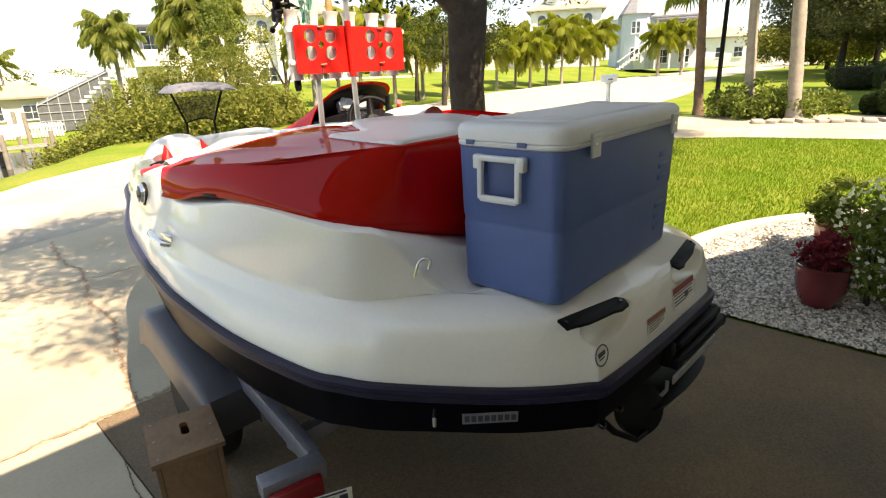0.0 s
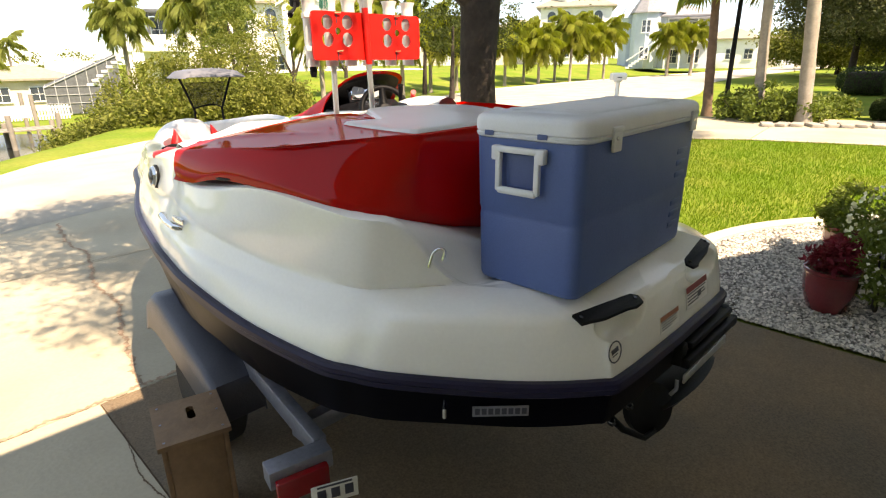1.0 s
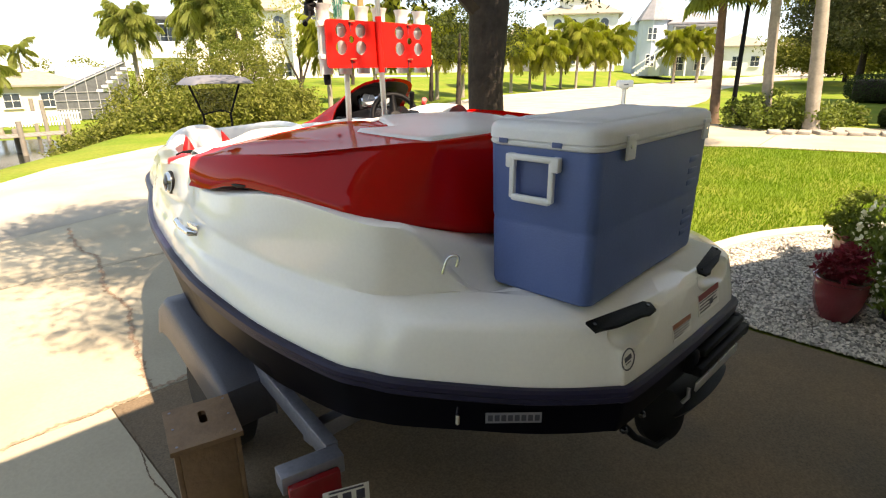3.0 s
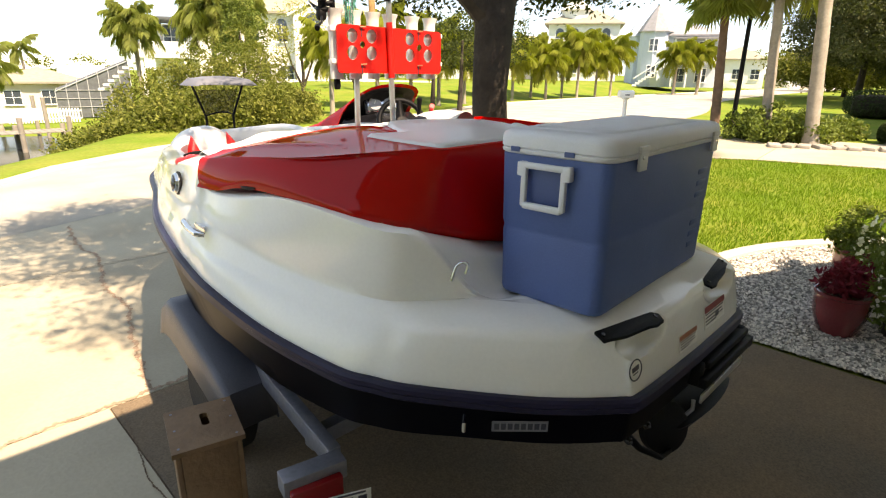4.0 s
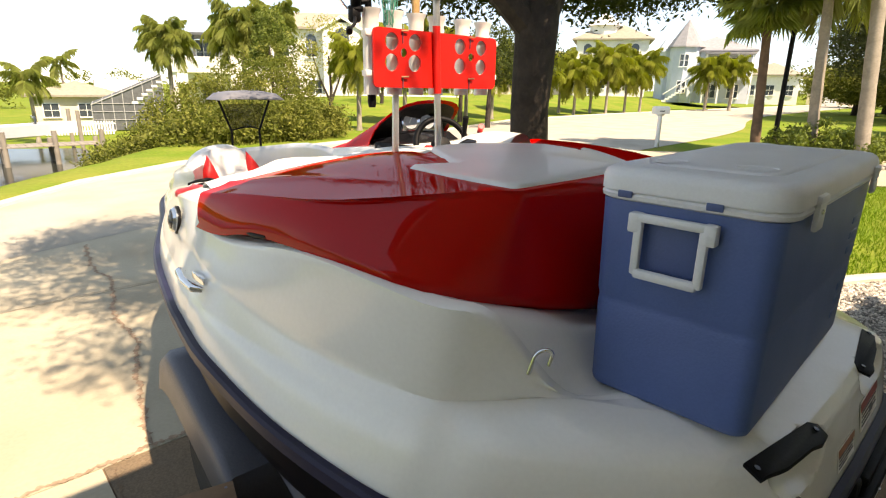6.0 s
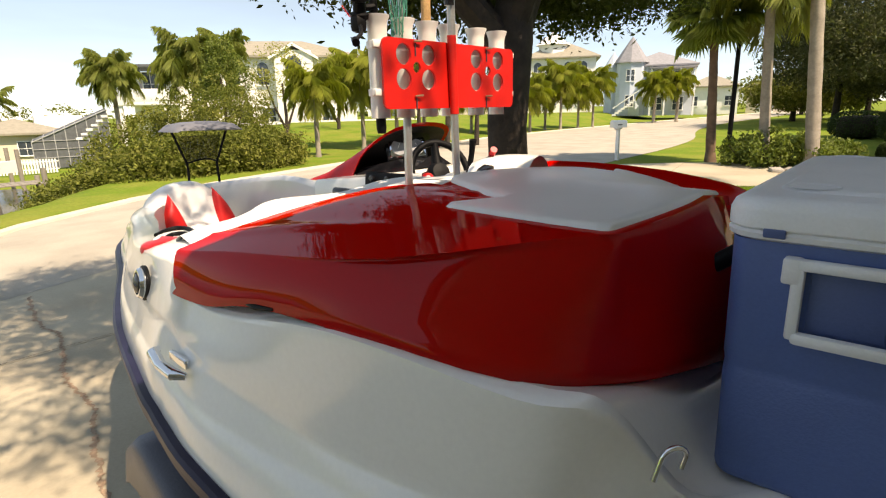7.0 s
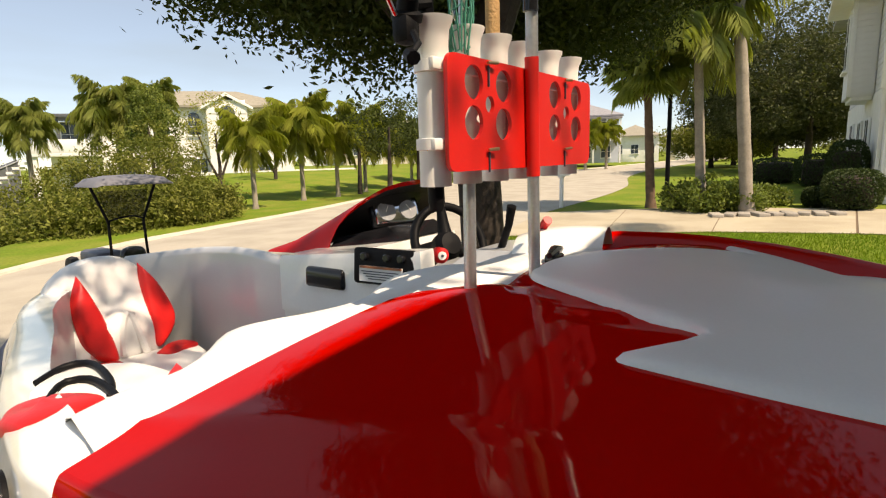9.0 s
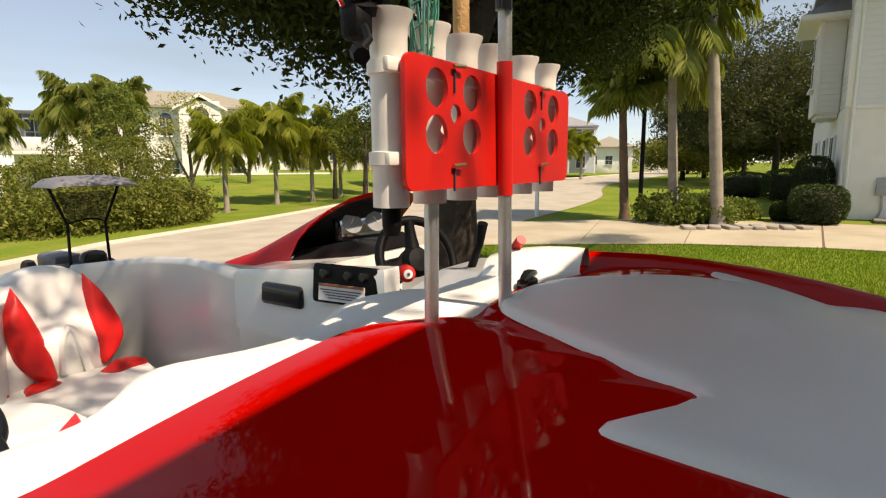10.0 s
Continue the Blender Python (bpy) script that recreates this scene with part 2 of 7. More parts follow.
def solo(name, bm, mat, label, category, kind="", group="", smooth=True, m=None):
    return tagged(part(name, bm, mat, None, "", smooth, m), label, category, group, kind)


def block(size, at=(0, 0, 0), bevel=0.0, turn=0.0, taper=1.0, bm=None, seg=2):
    """A box about its middle, with rounded edges; taper scales its foot."""
    own = bmesh.new()
    bmesh.ops.create_cube(own, size=1)
    for v in own.verts:
        k = taper if v.co.z < 0 else 1.0
        v.co = Vector((v.co.x * size[0] * k, v.co.y * size[1] * k, v.co.z * size[2]))
    if bevel:
        bmesh.ops.bevel(own, geom=own.edges[:], offset=bevel, segments=seg, affect="EDGES", profile=0.5)
    bmesh.ops.transform(own, matrix=pose(*at, 0, 0, turn), verts=own.verts)
    if bm is None:
        return own
    me = bpy.data.meshes.new("tmp")
    own.to_mesh(me)
    own.free()
    bm.from_mesh(me)
    bpy.data.meshes.remove(me)
    return bm


def loft(rings, closed=True, caps=(False, False), bm=None):
    """Skin through rings of points of equal count."""
    bm = bm or bmesh.new()
    rows = [[bm.verts.new(p) for p in r] for r in rings]
    n = len(rows[0])
    for a, b in zip(rows, rows[1:]):
        for i in range(n if closed else n - 1):
            j = (i + 1) % n
            bm.faces.new((a[i], a[j], b[j], b[i]))
    if caps[0]:
        bm.faces.new(rows[0])
    if caps[1]:
        bm.faces.new(rows[-1])
    return bm


def tube(points, radius, seg=10, bm=None, caps=True):
    """A round bar along points; radius may be a list."""
    pts = [Vector(p) for p in points]
    rad = radius if isinstance(radius, (list, tuple)) else [radius] * len(pts)
    rings, side = [], None
    for i, p in enumerate(pts):
        d = (pts[min(i + 1, len(pts) - 1)] - pts[max(i - 1, 0)]).normalized()
        if side is None or abs(side.dot(d)) > 0.95:
            side = d.orthogonal().normalized()
        side = (side - d * side.dot(d)).normalized()
        up = d.cross(side)
        rings.append([p + rad[i] * (math.cos(2 * math.pi * k / seg) * side + math.sin(2 * math.pi * k / seg) * up) for k in range(seg)])
    return loft(rings, True, (caps, caps), bm)


def lathe(profile, at=(0, 0, 0), seg=24, bm=None, caps=(True, True)):
    """Turns (radius, z) rows about z."""
    rings = [[(at[0] + r * math.cos(2 * math.pi * k / seg), at[1] + r * math.sin(2 * math.pi * k / seg), at[2] + z) for k in range(seg)] for r, z in profile]
    return loft(rings, True, caps, bm)


def curve_through(points, n):
    """n points evenly along a smooth curve through control points."""
    P = [np.array(p, float) for p in points]
    P = [2 * P[0] - P[1]] + P + [2 * P[-1] - P[-2]]
    out = []
    for i in range(1, len(P) - 2):
        a, b, c, d = P[i - 1:i + 3]
        for t in np.linspace(0, 1, 12, endpoint=False):
            out.append(0.5 * (2 * b + (c - a) * t + (2 * a - 5 * b + 4 * c - d) * t * t + (3 * b - a - 3 * c + d) * t ** 3))
    out.append(P[-2])
    out = np.array(out)
    s = np.r_[0, np.cumsum(np.linalg.norm(np.diff(out, axis=0), axis=1))]
    u = np.linspace(0, s[-1], n)
    return [Vector([np.interp(v, s, out[:, k]) for k in range(out.shape[1])]) for v in u]


def same_params(points, n):
    """n points along a smooth curve, the same count between each pair of control points."""
    P = [np.array(p, float) for p in points]
    P = [2 * P[0] - P[1]] + P + [2 * P[-1] - P[-2]]
    out = []
    for i in range(1, len(P) - 2):
        a, b, c, d = P[i - 1:i + 3]
        for t in np.linspace(0, 1, n, endpoint=False):
            out.append(0.5 * (2 * b + (c - a) * t + (2 * a - 5 * b + 4 * c - d) * t * t + (3 * b - a - 3 * c + d) * t ** 3))
    out.append(P[-2])
    return [Vector(p) for p in out]


def flat_sheet(outline, z=0.0, thick=0.0):
    """A flat sheet from an outline, with an edge thick metres deep."""
    bm = bmesh.new()
    top = [bm.verts.new((p[0], p[1], p[2] if len(p) > 2 else z)) for p in outline]
    f = bm.faces.new(top)
    if f.normal.z < 0:
        f.normal_flip()
    if thick:
        low = [bm.verts.new((v.co.x, v.co.y, v.co.z - thick)) for v in top]
        for i in range(len(top)):
            j = (i + 1) % len(top)
            bm.faces.new((top[i], top[j], low[j], low[i]))
    bmesh.ops.triangulate(bm, faces=[f])
    return bm


def raw_mesh(name, verts, faces):
    me = bpy.data.meshes.new(name)
    me.from_pydata(verts, [], faces)
    me.update()
    return me


def leaf_mesh(name, centres, size, rng, droop=0.0, aspect=0.45):
    """Many small folded leaves, one at each centre."""
    n = len(centres)
    d = rng.normal(size=(n, 3))
    d[:, 2] -= droop
    d /= np.linalg.norm(d, axis=1)[:, None]
    s = np.cross(d, rng.normal(size=(n, 3)))
    s /= np.linalg.norm(s, axis=1)[:, None] + 1e-9
    k = (size * rng.uniform(0.6, 1.4, n))[:, None]
    up = np.cross(d, s)
    c = np.asarray(centres)
    a, b = c - d * k * 0.5, c + d * k * 0.5
    m1, m2 = c + s * k * aspect * 0.5 + up * k * 0.08, c - s * k * aspect * 0.5 + up * k * 0.08
    v = np.stack([a, m1, b, m2], 1).reshape(-1, 3)
    i = np.arange(n)[:, None] * 4
    f = np.concatenate([i + [0, 1, 2], i + [0, 2, 3]]).tolist()
    return raw_mesh(name, v.tolist(), f)


def blob_points(n, centre, radii, rng, shell=0.55, lumps=7, ragged=0.35):
    """Points in the outer shell of a lumpy crown."""
    d = rng.normal(size=(n, 3))
    d /= np.linalg.norm(d, axis=1)[:, None]
    dirs = rng.normal(size=(lumps, 3))
    dirs /= np.linalg.norm(dirs, axis=1)[:, None]
    amp = rng.uniform(-ragged, ragged, lumps)
    r = 1 + sum(a * np.clip(d @ q, 0, 1) ** 3 for a, q in zip(amp, dirs))
    r = r * rng.uniform(shell, 1.0, n) ** 0.6
    return np.asarray(centre) + d * r[:, None] * np.asarray(radii)


def clump_crown(name, blobs, count, size, rng, droop=0.2, clump=0.35):
    """A crown of leaf clumps: blobs are (centre, radii); leaves gather round twig ends, with gaps between."""
    vol = np.array([np.prod(b[1]) ** 0.67 for b in blobs])
    share = (vol / vol.sum() * count).astype(int) + 1
    pts = []
    for (c, r), k in zip(blobs, share):
        twigs = blob_points(max(k // 26, 4), c, r, rng)
        pick = rng.integers(0, len(twigs), k)
        pts.append(twigs[pick] + rng.normal(size=(k, 3)) * clump * np.array([1, 1, 0.7]) * 0.5)
    return leaf_mesh(name, np.concatenate(pts), size, rng, droop)



# ---- ground ----
def ground_z(x, y):
    """Level land that falls to the canal on the far side of the road."""
    px, py = x + 0.3, y - 12.6
    along, across = px * 0.62 + py * 0.78, -px * 0.78 + py * 0.62
    fall = min(max((across - 0.2) / 2.6, 0), 1)
    # the far lawn climbs towards the houses
    away = math.hypot(x + 1.25, y - 0.6)
    az = math.degrees(math.atan2(x + 1.25, y - 0.6))
    up = min(max((away - float(np.interp(az, [30, 40, 53, 67], [23, 26, 38, 66]))) / 20, 0), 1) * min(max((az - 25) / 6, 0), 1) * min(max((68 - az) / 5, 0), 1) if y > 5 else 0
    return -2.5 * fall * fall * (3 - 2 * fall) * (1 - min(max((az - 27) / 4, 0), 1)) + 1.0 * up * up * (3 - 2 * up)


def build_ground():
    xs = np.r_[-1500, -400, -150, -60, np.arange(-30, 12, 0.75), np.arange(12, 80, 3.0), 80, 200, 600, 1500]
    ys = np.r_[-1500, -300, -60, -10, 0, 6, np.arange(9, 45, 0.75), 48, 52, 56, 60, 70, 80, 90, 150, 300, 700, 1500]
    verts = [(x, y, -0.012 + ground_z(x, y) + (0.05 * noise.noise((x * 0.3, y * 0.3, 0)) if y > 20 else 0)) for y in ys for x in xs]
    nx = len(xs)
    faces = [(j * nx + i, j * nx + i + 1, (j + 1) * nx + i + 1, (j + 1) * nx + i) for j in range(len(ys) - 1) for i in range(nx - 1)]
    ob = part("ground", raw_mesh("ground", verts, faces), GROUND, None)
    tagged(ob, "green lawn ground falling to the canal bank", "ground", kind="structure")
    bm = flat_sheet([(-40, 13.5), (-3.0, 13.5), (1.2, 20), (2.9, 26), (4.6, 30.5), (4.8, 36), (2, 37.5), (-40, 60)], -1.75)
    solo("water", bm, WATER, "dark still canal water below the grass bank", "water", "structure")


build_ground()

far_edge = curve_through([(-9, 1.5), (-4.2, 6.6), (-0.43, 10.86), (0.58, 12.05), (2.2, 13.23), (4.7, 14.6), (7.06, 15.4), (11.8, 16.8), (19, 19.6), (27.4, 22.4), (57, 25), (150, 29)], 60)
near_edge = curve_through([(-7, -2.0), (-3.2, 4.6), (-0.9, 7.4), (1.1, 8.2), (5, 7.6), (9.4, 7.5), (14.5, 8.8), (27, 10.4), (57, 17), (150, 22)], 60)
road = solo("road", loft([[(p.x, p.y, 0.006) for p in far_edge], [((p.x + q.x) / 2, (p.y + q.y) / 2, 0.05) for p, q in zip(far_edge, near_edge)], [(p.x, p.y, 0.006) for p in near_edge]], closed=False), ROAD, "sun-bleached pale residential road with a worn surface", "road", "structure")
kerb_path = [p for p in far_edge[3:]]
bm = loft([[(p.x - 0.0, p.y + dy, z) for p in kerb_path] for dy, z in ((-0.12, 0.008), (-0.10, 0.05), (0.05, 0.07), (0.16, 0.06), (0.18, -0.02))], closed=False)
solo("kerb", bm, CURB, "low concrete kerb along the far side of the road", "kerb", "structure")

# own driveway: slabs with open joints
driveway = thing("driveway", "beige concrete driveway in slabs with cracked joints", "driveway", kind="structure")
GAP = 0.004
xcuts = [-7.5, -4.2, -1.06, 2.42]
ycuts = [-6.0, -2.9, 0.05, 2.98, 5.6, 7.75]
for i in range(3):
    for j in range(5):
        x0, x1, y0, y1 = xcuts[i] + GAP, xcuts[i + 1] - GAP, ycuts[j] + GAP, ycuts[j + 1] - GAP
        if (j > 2 and i != 2) or (i == 2 and j < 2):
            continue
        if i == 2 and j == 2:
            y0 = ycuts[0] + GAP
        if j > 2:
            x0 = -4.2 + GAP
        out = [(x0, y0), (x1, y0), (x1, y1 if not (i == 2 and j == 4) else 7.6), (x0, y1 - (0.35 if j == 4 and i == 1 else 0))]
        if j == 4:
            out = [(-2.2, y0), (x1, y0), (x1, 8.35), (1.0, 8.35), (-0.6, 7.95), (-1.2, 7.3)]
        # the right apron slabs take the brown concrete with shade in its colour
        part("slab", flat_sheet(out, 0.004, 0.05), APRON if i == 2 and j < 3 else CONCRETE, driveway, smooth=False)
bed = flat_sheet([(-7.5, -6), (2.42, -6), (2.42, 8.3), (1.0, 8.3), (-0.9, 7.6), (-7.5, 1.0)], -0.006)
part("joint_filling", bed, SOIL, driveway, "dark dirt in the slab joints", smooth=False)

# the wandering crack with its grit
def crack(points, width, mat, name, label):
    rng = np.random.default_rng(3)
    pts = curve_through(points, 300)
    left, right = [], []
    wander = 0.0
    for i, p in enumerate(pts):
        q = pts[min(i + 1, len(pts) - 1)] - pts[max(i - 1, 0)]
        side = Vector((-q.y, q.x)).normalized()
        wander = 0.7 * wander + rng.normal() * width * 0.22
        off = wander
        w = width * rng.uniform(0.12, 0.75)
        left.append((p.x + side.x * (off + w), p.y + side.y * (off + w), 0.0085))
        right.append((p.x + side.x * (off - w), p.y + side.y * (off - w), 0.0085))
    part(name, loft([left, right], closed=False), mat, driveway, label, smooth=False)


crack([(-0.30, 7.4), (-0.42, 6.4), (-0.38, 5.86), (-0.55, 5.0), (-0.56, 4.4), (-0.72, 3.7), (-0.84, 3.02)], 0.03, MOSS, "crack", "crack filled with reddish grit")
crack([(-1.02, 2.92), (-1.05, 2.6), (-1.10, 2.2), (-1.06, 1.8), (-1.12, 1.2)], 0.007, SOIL, "crack", "thin dark crack")
crack([(-3.4, 2.83), (-2.2, 2.93), (-1.5, 2.98), (-0.84, 3.0), (-0.4, 3.02)], 0.028, MOSS, "crack", "crack filled with reddish grit")
crack([(-1.6, 5.55), (-0.6, 5.63), (0.6, 5.6)], 0.006, SOIL, "crack", "thin dark crack")

# neighbouring driveway across the lawn
second = thing("side_driveway", "pale concrete driveway of the next house with straight joints", "driveway", kind="structure")
near = [(9.6, 7.6), (11.0, 5.6), (12.3, 3.6), (13.2, 1.0), (14.2, -8)]
far = [(14.6, 8.9), (16.6, 6.9), (18.1, 4.3), (18.9, 1.0), (20.0, -8)]
for a in range(4):
    out = [near[a], far[a], far[a + 1], near[a + 1]]
    mid = Vector((sum(p[0] for p in out) / 4, sum(p[1] for p in out) / 4))
    part("slab", flat_sheet([tuple(mid + (Vector(p) - mid) * 0.992) for p in out], 0.012, 0.04), CONCRETE, second, smooth=False)
part("joint_filling", flat_sheet(near + far[::-1], 0.002), SOIL, second, smooth=False)

# gravel bed with its curved concrete border
border = curve_through([(2.46, 1.25), (3.0, 1.52), (3.7, 1.62), (4.5, 1.50), (5.2, 1.22), (5.9, 0.75), (7.0, -0.2)], 40)
bed_outline = [(2.46, -3.0), (8.5, -3.0), (7.0, -0.2)] + [(p.x, p.y) for p in border[::-1][1:]]
solo("gravel_bed", flat_sheet(bed_outline, 0.006), CHIP_BED, "bed of white marble chips beside the driveway", "gravel bed", "structure", smooth=False)
prof = [(-0.07, -0.02), (-0.07, 0.045), (-0.05, 0.06), (0.05, 0.06), (0.07, 0.045), (0.07, -0.02)]
rings = []
for i, p in enumerate(border):
    q = border[min(i + 1, len(border) - 1)] - border[max(i - 1, 0)]
    side = Vector((-q.y, q.x)).normalized()
    rings.append([(p.x + side.x * a, p.y + side.y * a, z) for a, z in prof])
solo("garden_border", loft(rings, closed=False), CURB, "curved pale concrete garden border", "kerb", "structure")


def gravel():
    rng = np.random.default_rng(5)
    pts = []
    while len(pts) < 30000:
        x, y = 2.46 + 4.0 * rng.uniform(0, 1) ** 1.3, rng.uniform(-0.9, 1.55)
        if y < np.interp(x, [p.x for p in border], [p.y for p in border]) - 0.06:
            pts.append((x, y))
    oct_v = np.array([(1, 0, 0), (0, 1, 0), (-1, 0, 0), (0, -1, 0), (0.2, 0.1, 1), (0, 0, -1)], float)
    oct_f = np.array([(0, 1, 4), (1, 2, 4), (2, 3, 4), (3, 0, 4), (1, 0, 5), (2, 1, 5), (3, 2, 5), (0, 3, 5)])
    V, F = [], []
    for k, (x, y) in enumerate(pts):
        s = rng.uniform(0.008, 0.020)
        a = rng.uniform(0, 6.28)
        v = oct_v * s * rng.uniform(0.7, 1.25, (6, 1)) * (1, rng.uniform(0.6, 1), rng.uniform(0.5, 0.8))
        ca, sa = math.cos(a), math.sin(a)
        v = np.stack([v[:, 0] * ca - v[:, 1] * sa + x, v[:, 0] * sa + v[:, 1] * ca + y, v[:, 2] + 0.008 + rng.uniform(0, 0.012)], 1)
        V.append(v)
        F.append(oct_f + 6 * k)
    me = raw_mesh("marble_chips", np.concatenate(V).tolist(), np.concatenate(F).tolist())
    ob = part("marble_chips", me, CHIP, None, smooth=False)
    tagged(ob, "loose white and grey marble chips", "gravel", kind="stuff")


gravel()


def lawn():
    rng = np.random.default_rng(6)
    n = 150000
    x = 2.5 + 11.5 * rng.uniform(0, 1, n) ** 1.25
    y = rng.uniform(-3, 8.2, n)
    bx, by = [p.x for p in border], [p.y for p in border]
    keep = (y > np.interp(x, bx, by) + 0.03) & (y < 7.3)
    nearx = np.interp(y, [q[1] for q in near[::-1]], [q[0] for q in near[::-1]])
    keep &= x < nearx - 0.03
    x, y = x[keep], y[keep]
    n = len(x)
    h = rng.uniform(0.025, 0.06, n)
    a = rng.uniform(0, 6.28, n)
    lean = rng.normal(0, 0.5, (n, 2)) * h[:, None]
    w = 0.006
    V = np.stack([np.stack([x + w * np.cos(a), y + w * np.sin(a), 0 * x - 0.012], 1), np.stack([x - w * np.cos(a), y - w * np.sin(a), 0 * x - 0.012], 1), np.stack([x + lean[:, 0], y + lean[:, 1], h], 1)], 1).reshape(-1, 3)
    me = raw_mesh("grass", V.tolist(), np.arange(3 * n).reshape(-1, 3).tolist())
    tagged(part("grass", me, BLADES, None, smooth=False), "bright green mown lawn grass", "grass", kind="stuff")


lawn()

# the house behind: roof over the drive, its eaves throw the shade
def building_behind():
    solo("wall_behind", block((16, 0.2, 3.2), (-1, -3.0, 1.6), 0.01), STUCCO, "white stucco garage wall behind the drive", "wall", "structure")
    solo("wall_side", block((0.2, 3.0, 3.2), (-8.9, -1.4, 1.6), 0.01), STUCCO, "white stucco side wall of the carport", "wall", "structure")
    solo("wall_front", block((8, 0.2, 3.2), (6.5, -2.6, 1.6), 0.01), STUCCO, "white stucco house front behind the gravel bed", "wall", "structure")
    solo("ceiling", block((11.15, 3.6, 0.12), (-3.43, -1.36, 2.96), 0.01), STUCCO, "white painted soffit over the driveway", "ceiling", "structure")
    solo("roof", block((11.24, 3.7, 0.30), (-3.43, -1.355, 3.18), 0.01), ROOF, "tan shingled roof over the driveway", "roof", "structure")
    solo("roof_side", block((8.2, 3.4, 0.30), (4.98, -3.52, 3.18), 0.01, -22.7), ROOF, "tan shingled house roof beside the driveway", "roof", "structure")


building_behind()

# ---- the boat ----
CEN_Y = [0.4, 1.1, 1.7, 2.3, 2.8, 3.5, 4.2, 5.0]
CEN_X = [0.15, 0.03, -0.03, 0.05, 0.12, 0.22, 0.30, 0.36]


def centre(y):
    return float(np.interp(y, CEN_Y, CEN_X))


def mirrored(p):
    return Vector((2 * centre(p[1]) - p[0], p[1], p[2]))


def around(port):
    """A closed ring from port side points that run from the stern's middle to the bow's middle."""
    return list(port) + [mirrored(p) for p in port[::-1][1:-1]]


STEPS = 5
RAIL = same_params([(0.15, 0.385, 0.92), (-0.235, 0.393, 0.92), (-0.315, 0.424, 0.92), (-0.50, 0.58, 0.93), (-0.72, 0.83, 0.95), (-0.79, 0.94, 0.96), (-0.84, 1.05, 0.97), (-0.905, 1.35, 1.01), (-0.93, 1.68, 1.06), (-0.918, 1.86, 1.078), (-0.910, 1.93, 1.086), (-0.89, 2.08, 1.10), (-0.785, 2.58, 1.12), (-0.58, 3.2, 1.12), (-0.28, 4.1, 1.09), (0.36, 5.0, 1.06)], STEPS)
EDGE = same_params([(0.15, 0.423, 1.105), (-0.23, 0.430, 1.107), (-0.305, 0.455, 1.108), (-0.465, 0.575, 1.112), (-0.665, 0.795, 1.115), (-0.725, 0.905, 1.118), (-0.780, 1.04, 1.125), (-0.850, 1.34, 1.145), (-0.902, 1.67, 1.17), (-0.893, 1.85, 1.185), (-0.888, 1.915, 1.20), (-0.875, 2.065, 1.21), (-0.77, 2.56, 1.21), (-0.57, 3.17, 1.19), (-0.275, 4.04, 1.155), (0.36, 4.93, 1.13)], STEPS)
LEDGE = same_params([(0.15, 0.55, 1.158), (-0.22, 0.562, 1.158), (-0.305, 0.600, 1.158), (-0.39, 0.68, 1.159), (-0.490, 0.822, 1.160), (-0.635, 0.918, 1.166), (-0.735, 1.02, 1.175), (-0.822, 1.33, 1.205), (-0.872, 1.665, 1.265), (-0.864, 1.84, 1.28), (-0.862, 1.90, 1.31), (-0.855, 2.045, 1.32), (-0.75, 2.53, 1.305), (-0.555, 3.14, 1.265), (-0.268, 3.97, 1.22), (0.36, 4.86, 1.20)], STEPS)
RIDGE = same_params([(0.15, 0.60, 1.160), (-0.22, 0.612, 1.160), (-0.30, 0.648, 1.160), (-0.375, 0.72, 1.160), (-0.478, 0.824, 1.163), (-0.632, 0.902, 1.352), (-0.722, 1.01, 1.382), (-0.806, 1.33, 1.425), (-0.838, 1.66, 1.388), (-0.836, 1.835, 1.388), (-0.838, 1.885, 1.462), (-0.836, 2.03, 1.458), (-0.73, 2.5, 1.390), (-0.54, 3.1, 1.335), (-0.26, 3.9, 1.285), (0.36, 4.78, 1.26)], STEPS)
INNER = same_params([(0.15, 0.64, 1.160), (-0.22, 0.648, 1.160), (-0.295, 0.675, 1.160), (-0.36, 0.74, 1.160), (-0.455, 0.832, 1.160), (-0.605, 0.915, 1.358), (-0.68, 1.02, 1.388), (-0.765, 1.33, 1.430), (-0.80, 1.66, 1.396), (-0.80, 1.83, 1.396), (-0.795, 1.885, 1.480), (-0.76, 2.03, 1.480), (-0.66, 2.45, 1.412), (-0.475, 3.0, 1.355), (-0.20, 3.75, 1.30), (0.36, 4.5, 1.28)], STEPS)


def mix(a, b, t, out=0.0, up=0.0):
    """Between two point rows, pushed outwards and up."""
    res = []
    for p, q in zip(a, b):
        m = p.lerp(q, t)
        o = Vector((m.x - centre(m.y), (m.y - 2.0) * 0.4, 0))
        o = o.normalized() if o.length > 1e-6 else Vector((0, -1, 0))
        res.append(m + o * out + Vector((0, 0, up)))
    return res


boat = thing("jet_boat", "white and red fibreglass jet boat with navy rubrail on its trailer", "boat")
LOW = [p + Vector((0, 0, -0.045)) for p in RAIL]
skirt_low = mix(RAIL, EDGE, 0.22, 0.003, 0.0)
skirt_mid = mix(RAIL, EDGE, 0.62, 0.005, 0.0)
skirt_top = mix(RAIL, EDGE, 0.93, 0.004, 0.0)
edge_in = mix(EDGE, LEDGE, 0.14, 0.0, 0.012)
ledge_out = mix(EDGE, LEDGE, 0.80, 0.0, 0.004)
hip_low = mix(LEDGE, RIDGE, 0.12, 0.006, 0.0)
hip_mid = mix(LEDGE, RIDGE, 0.55, -0.006, 0.0)
hip_top = mix(LEDGE, RIDGE, 0.93, 0.002, 0.0)
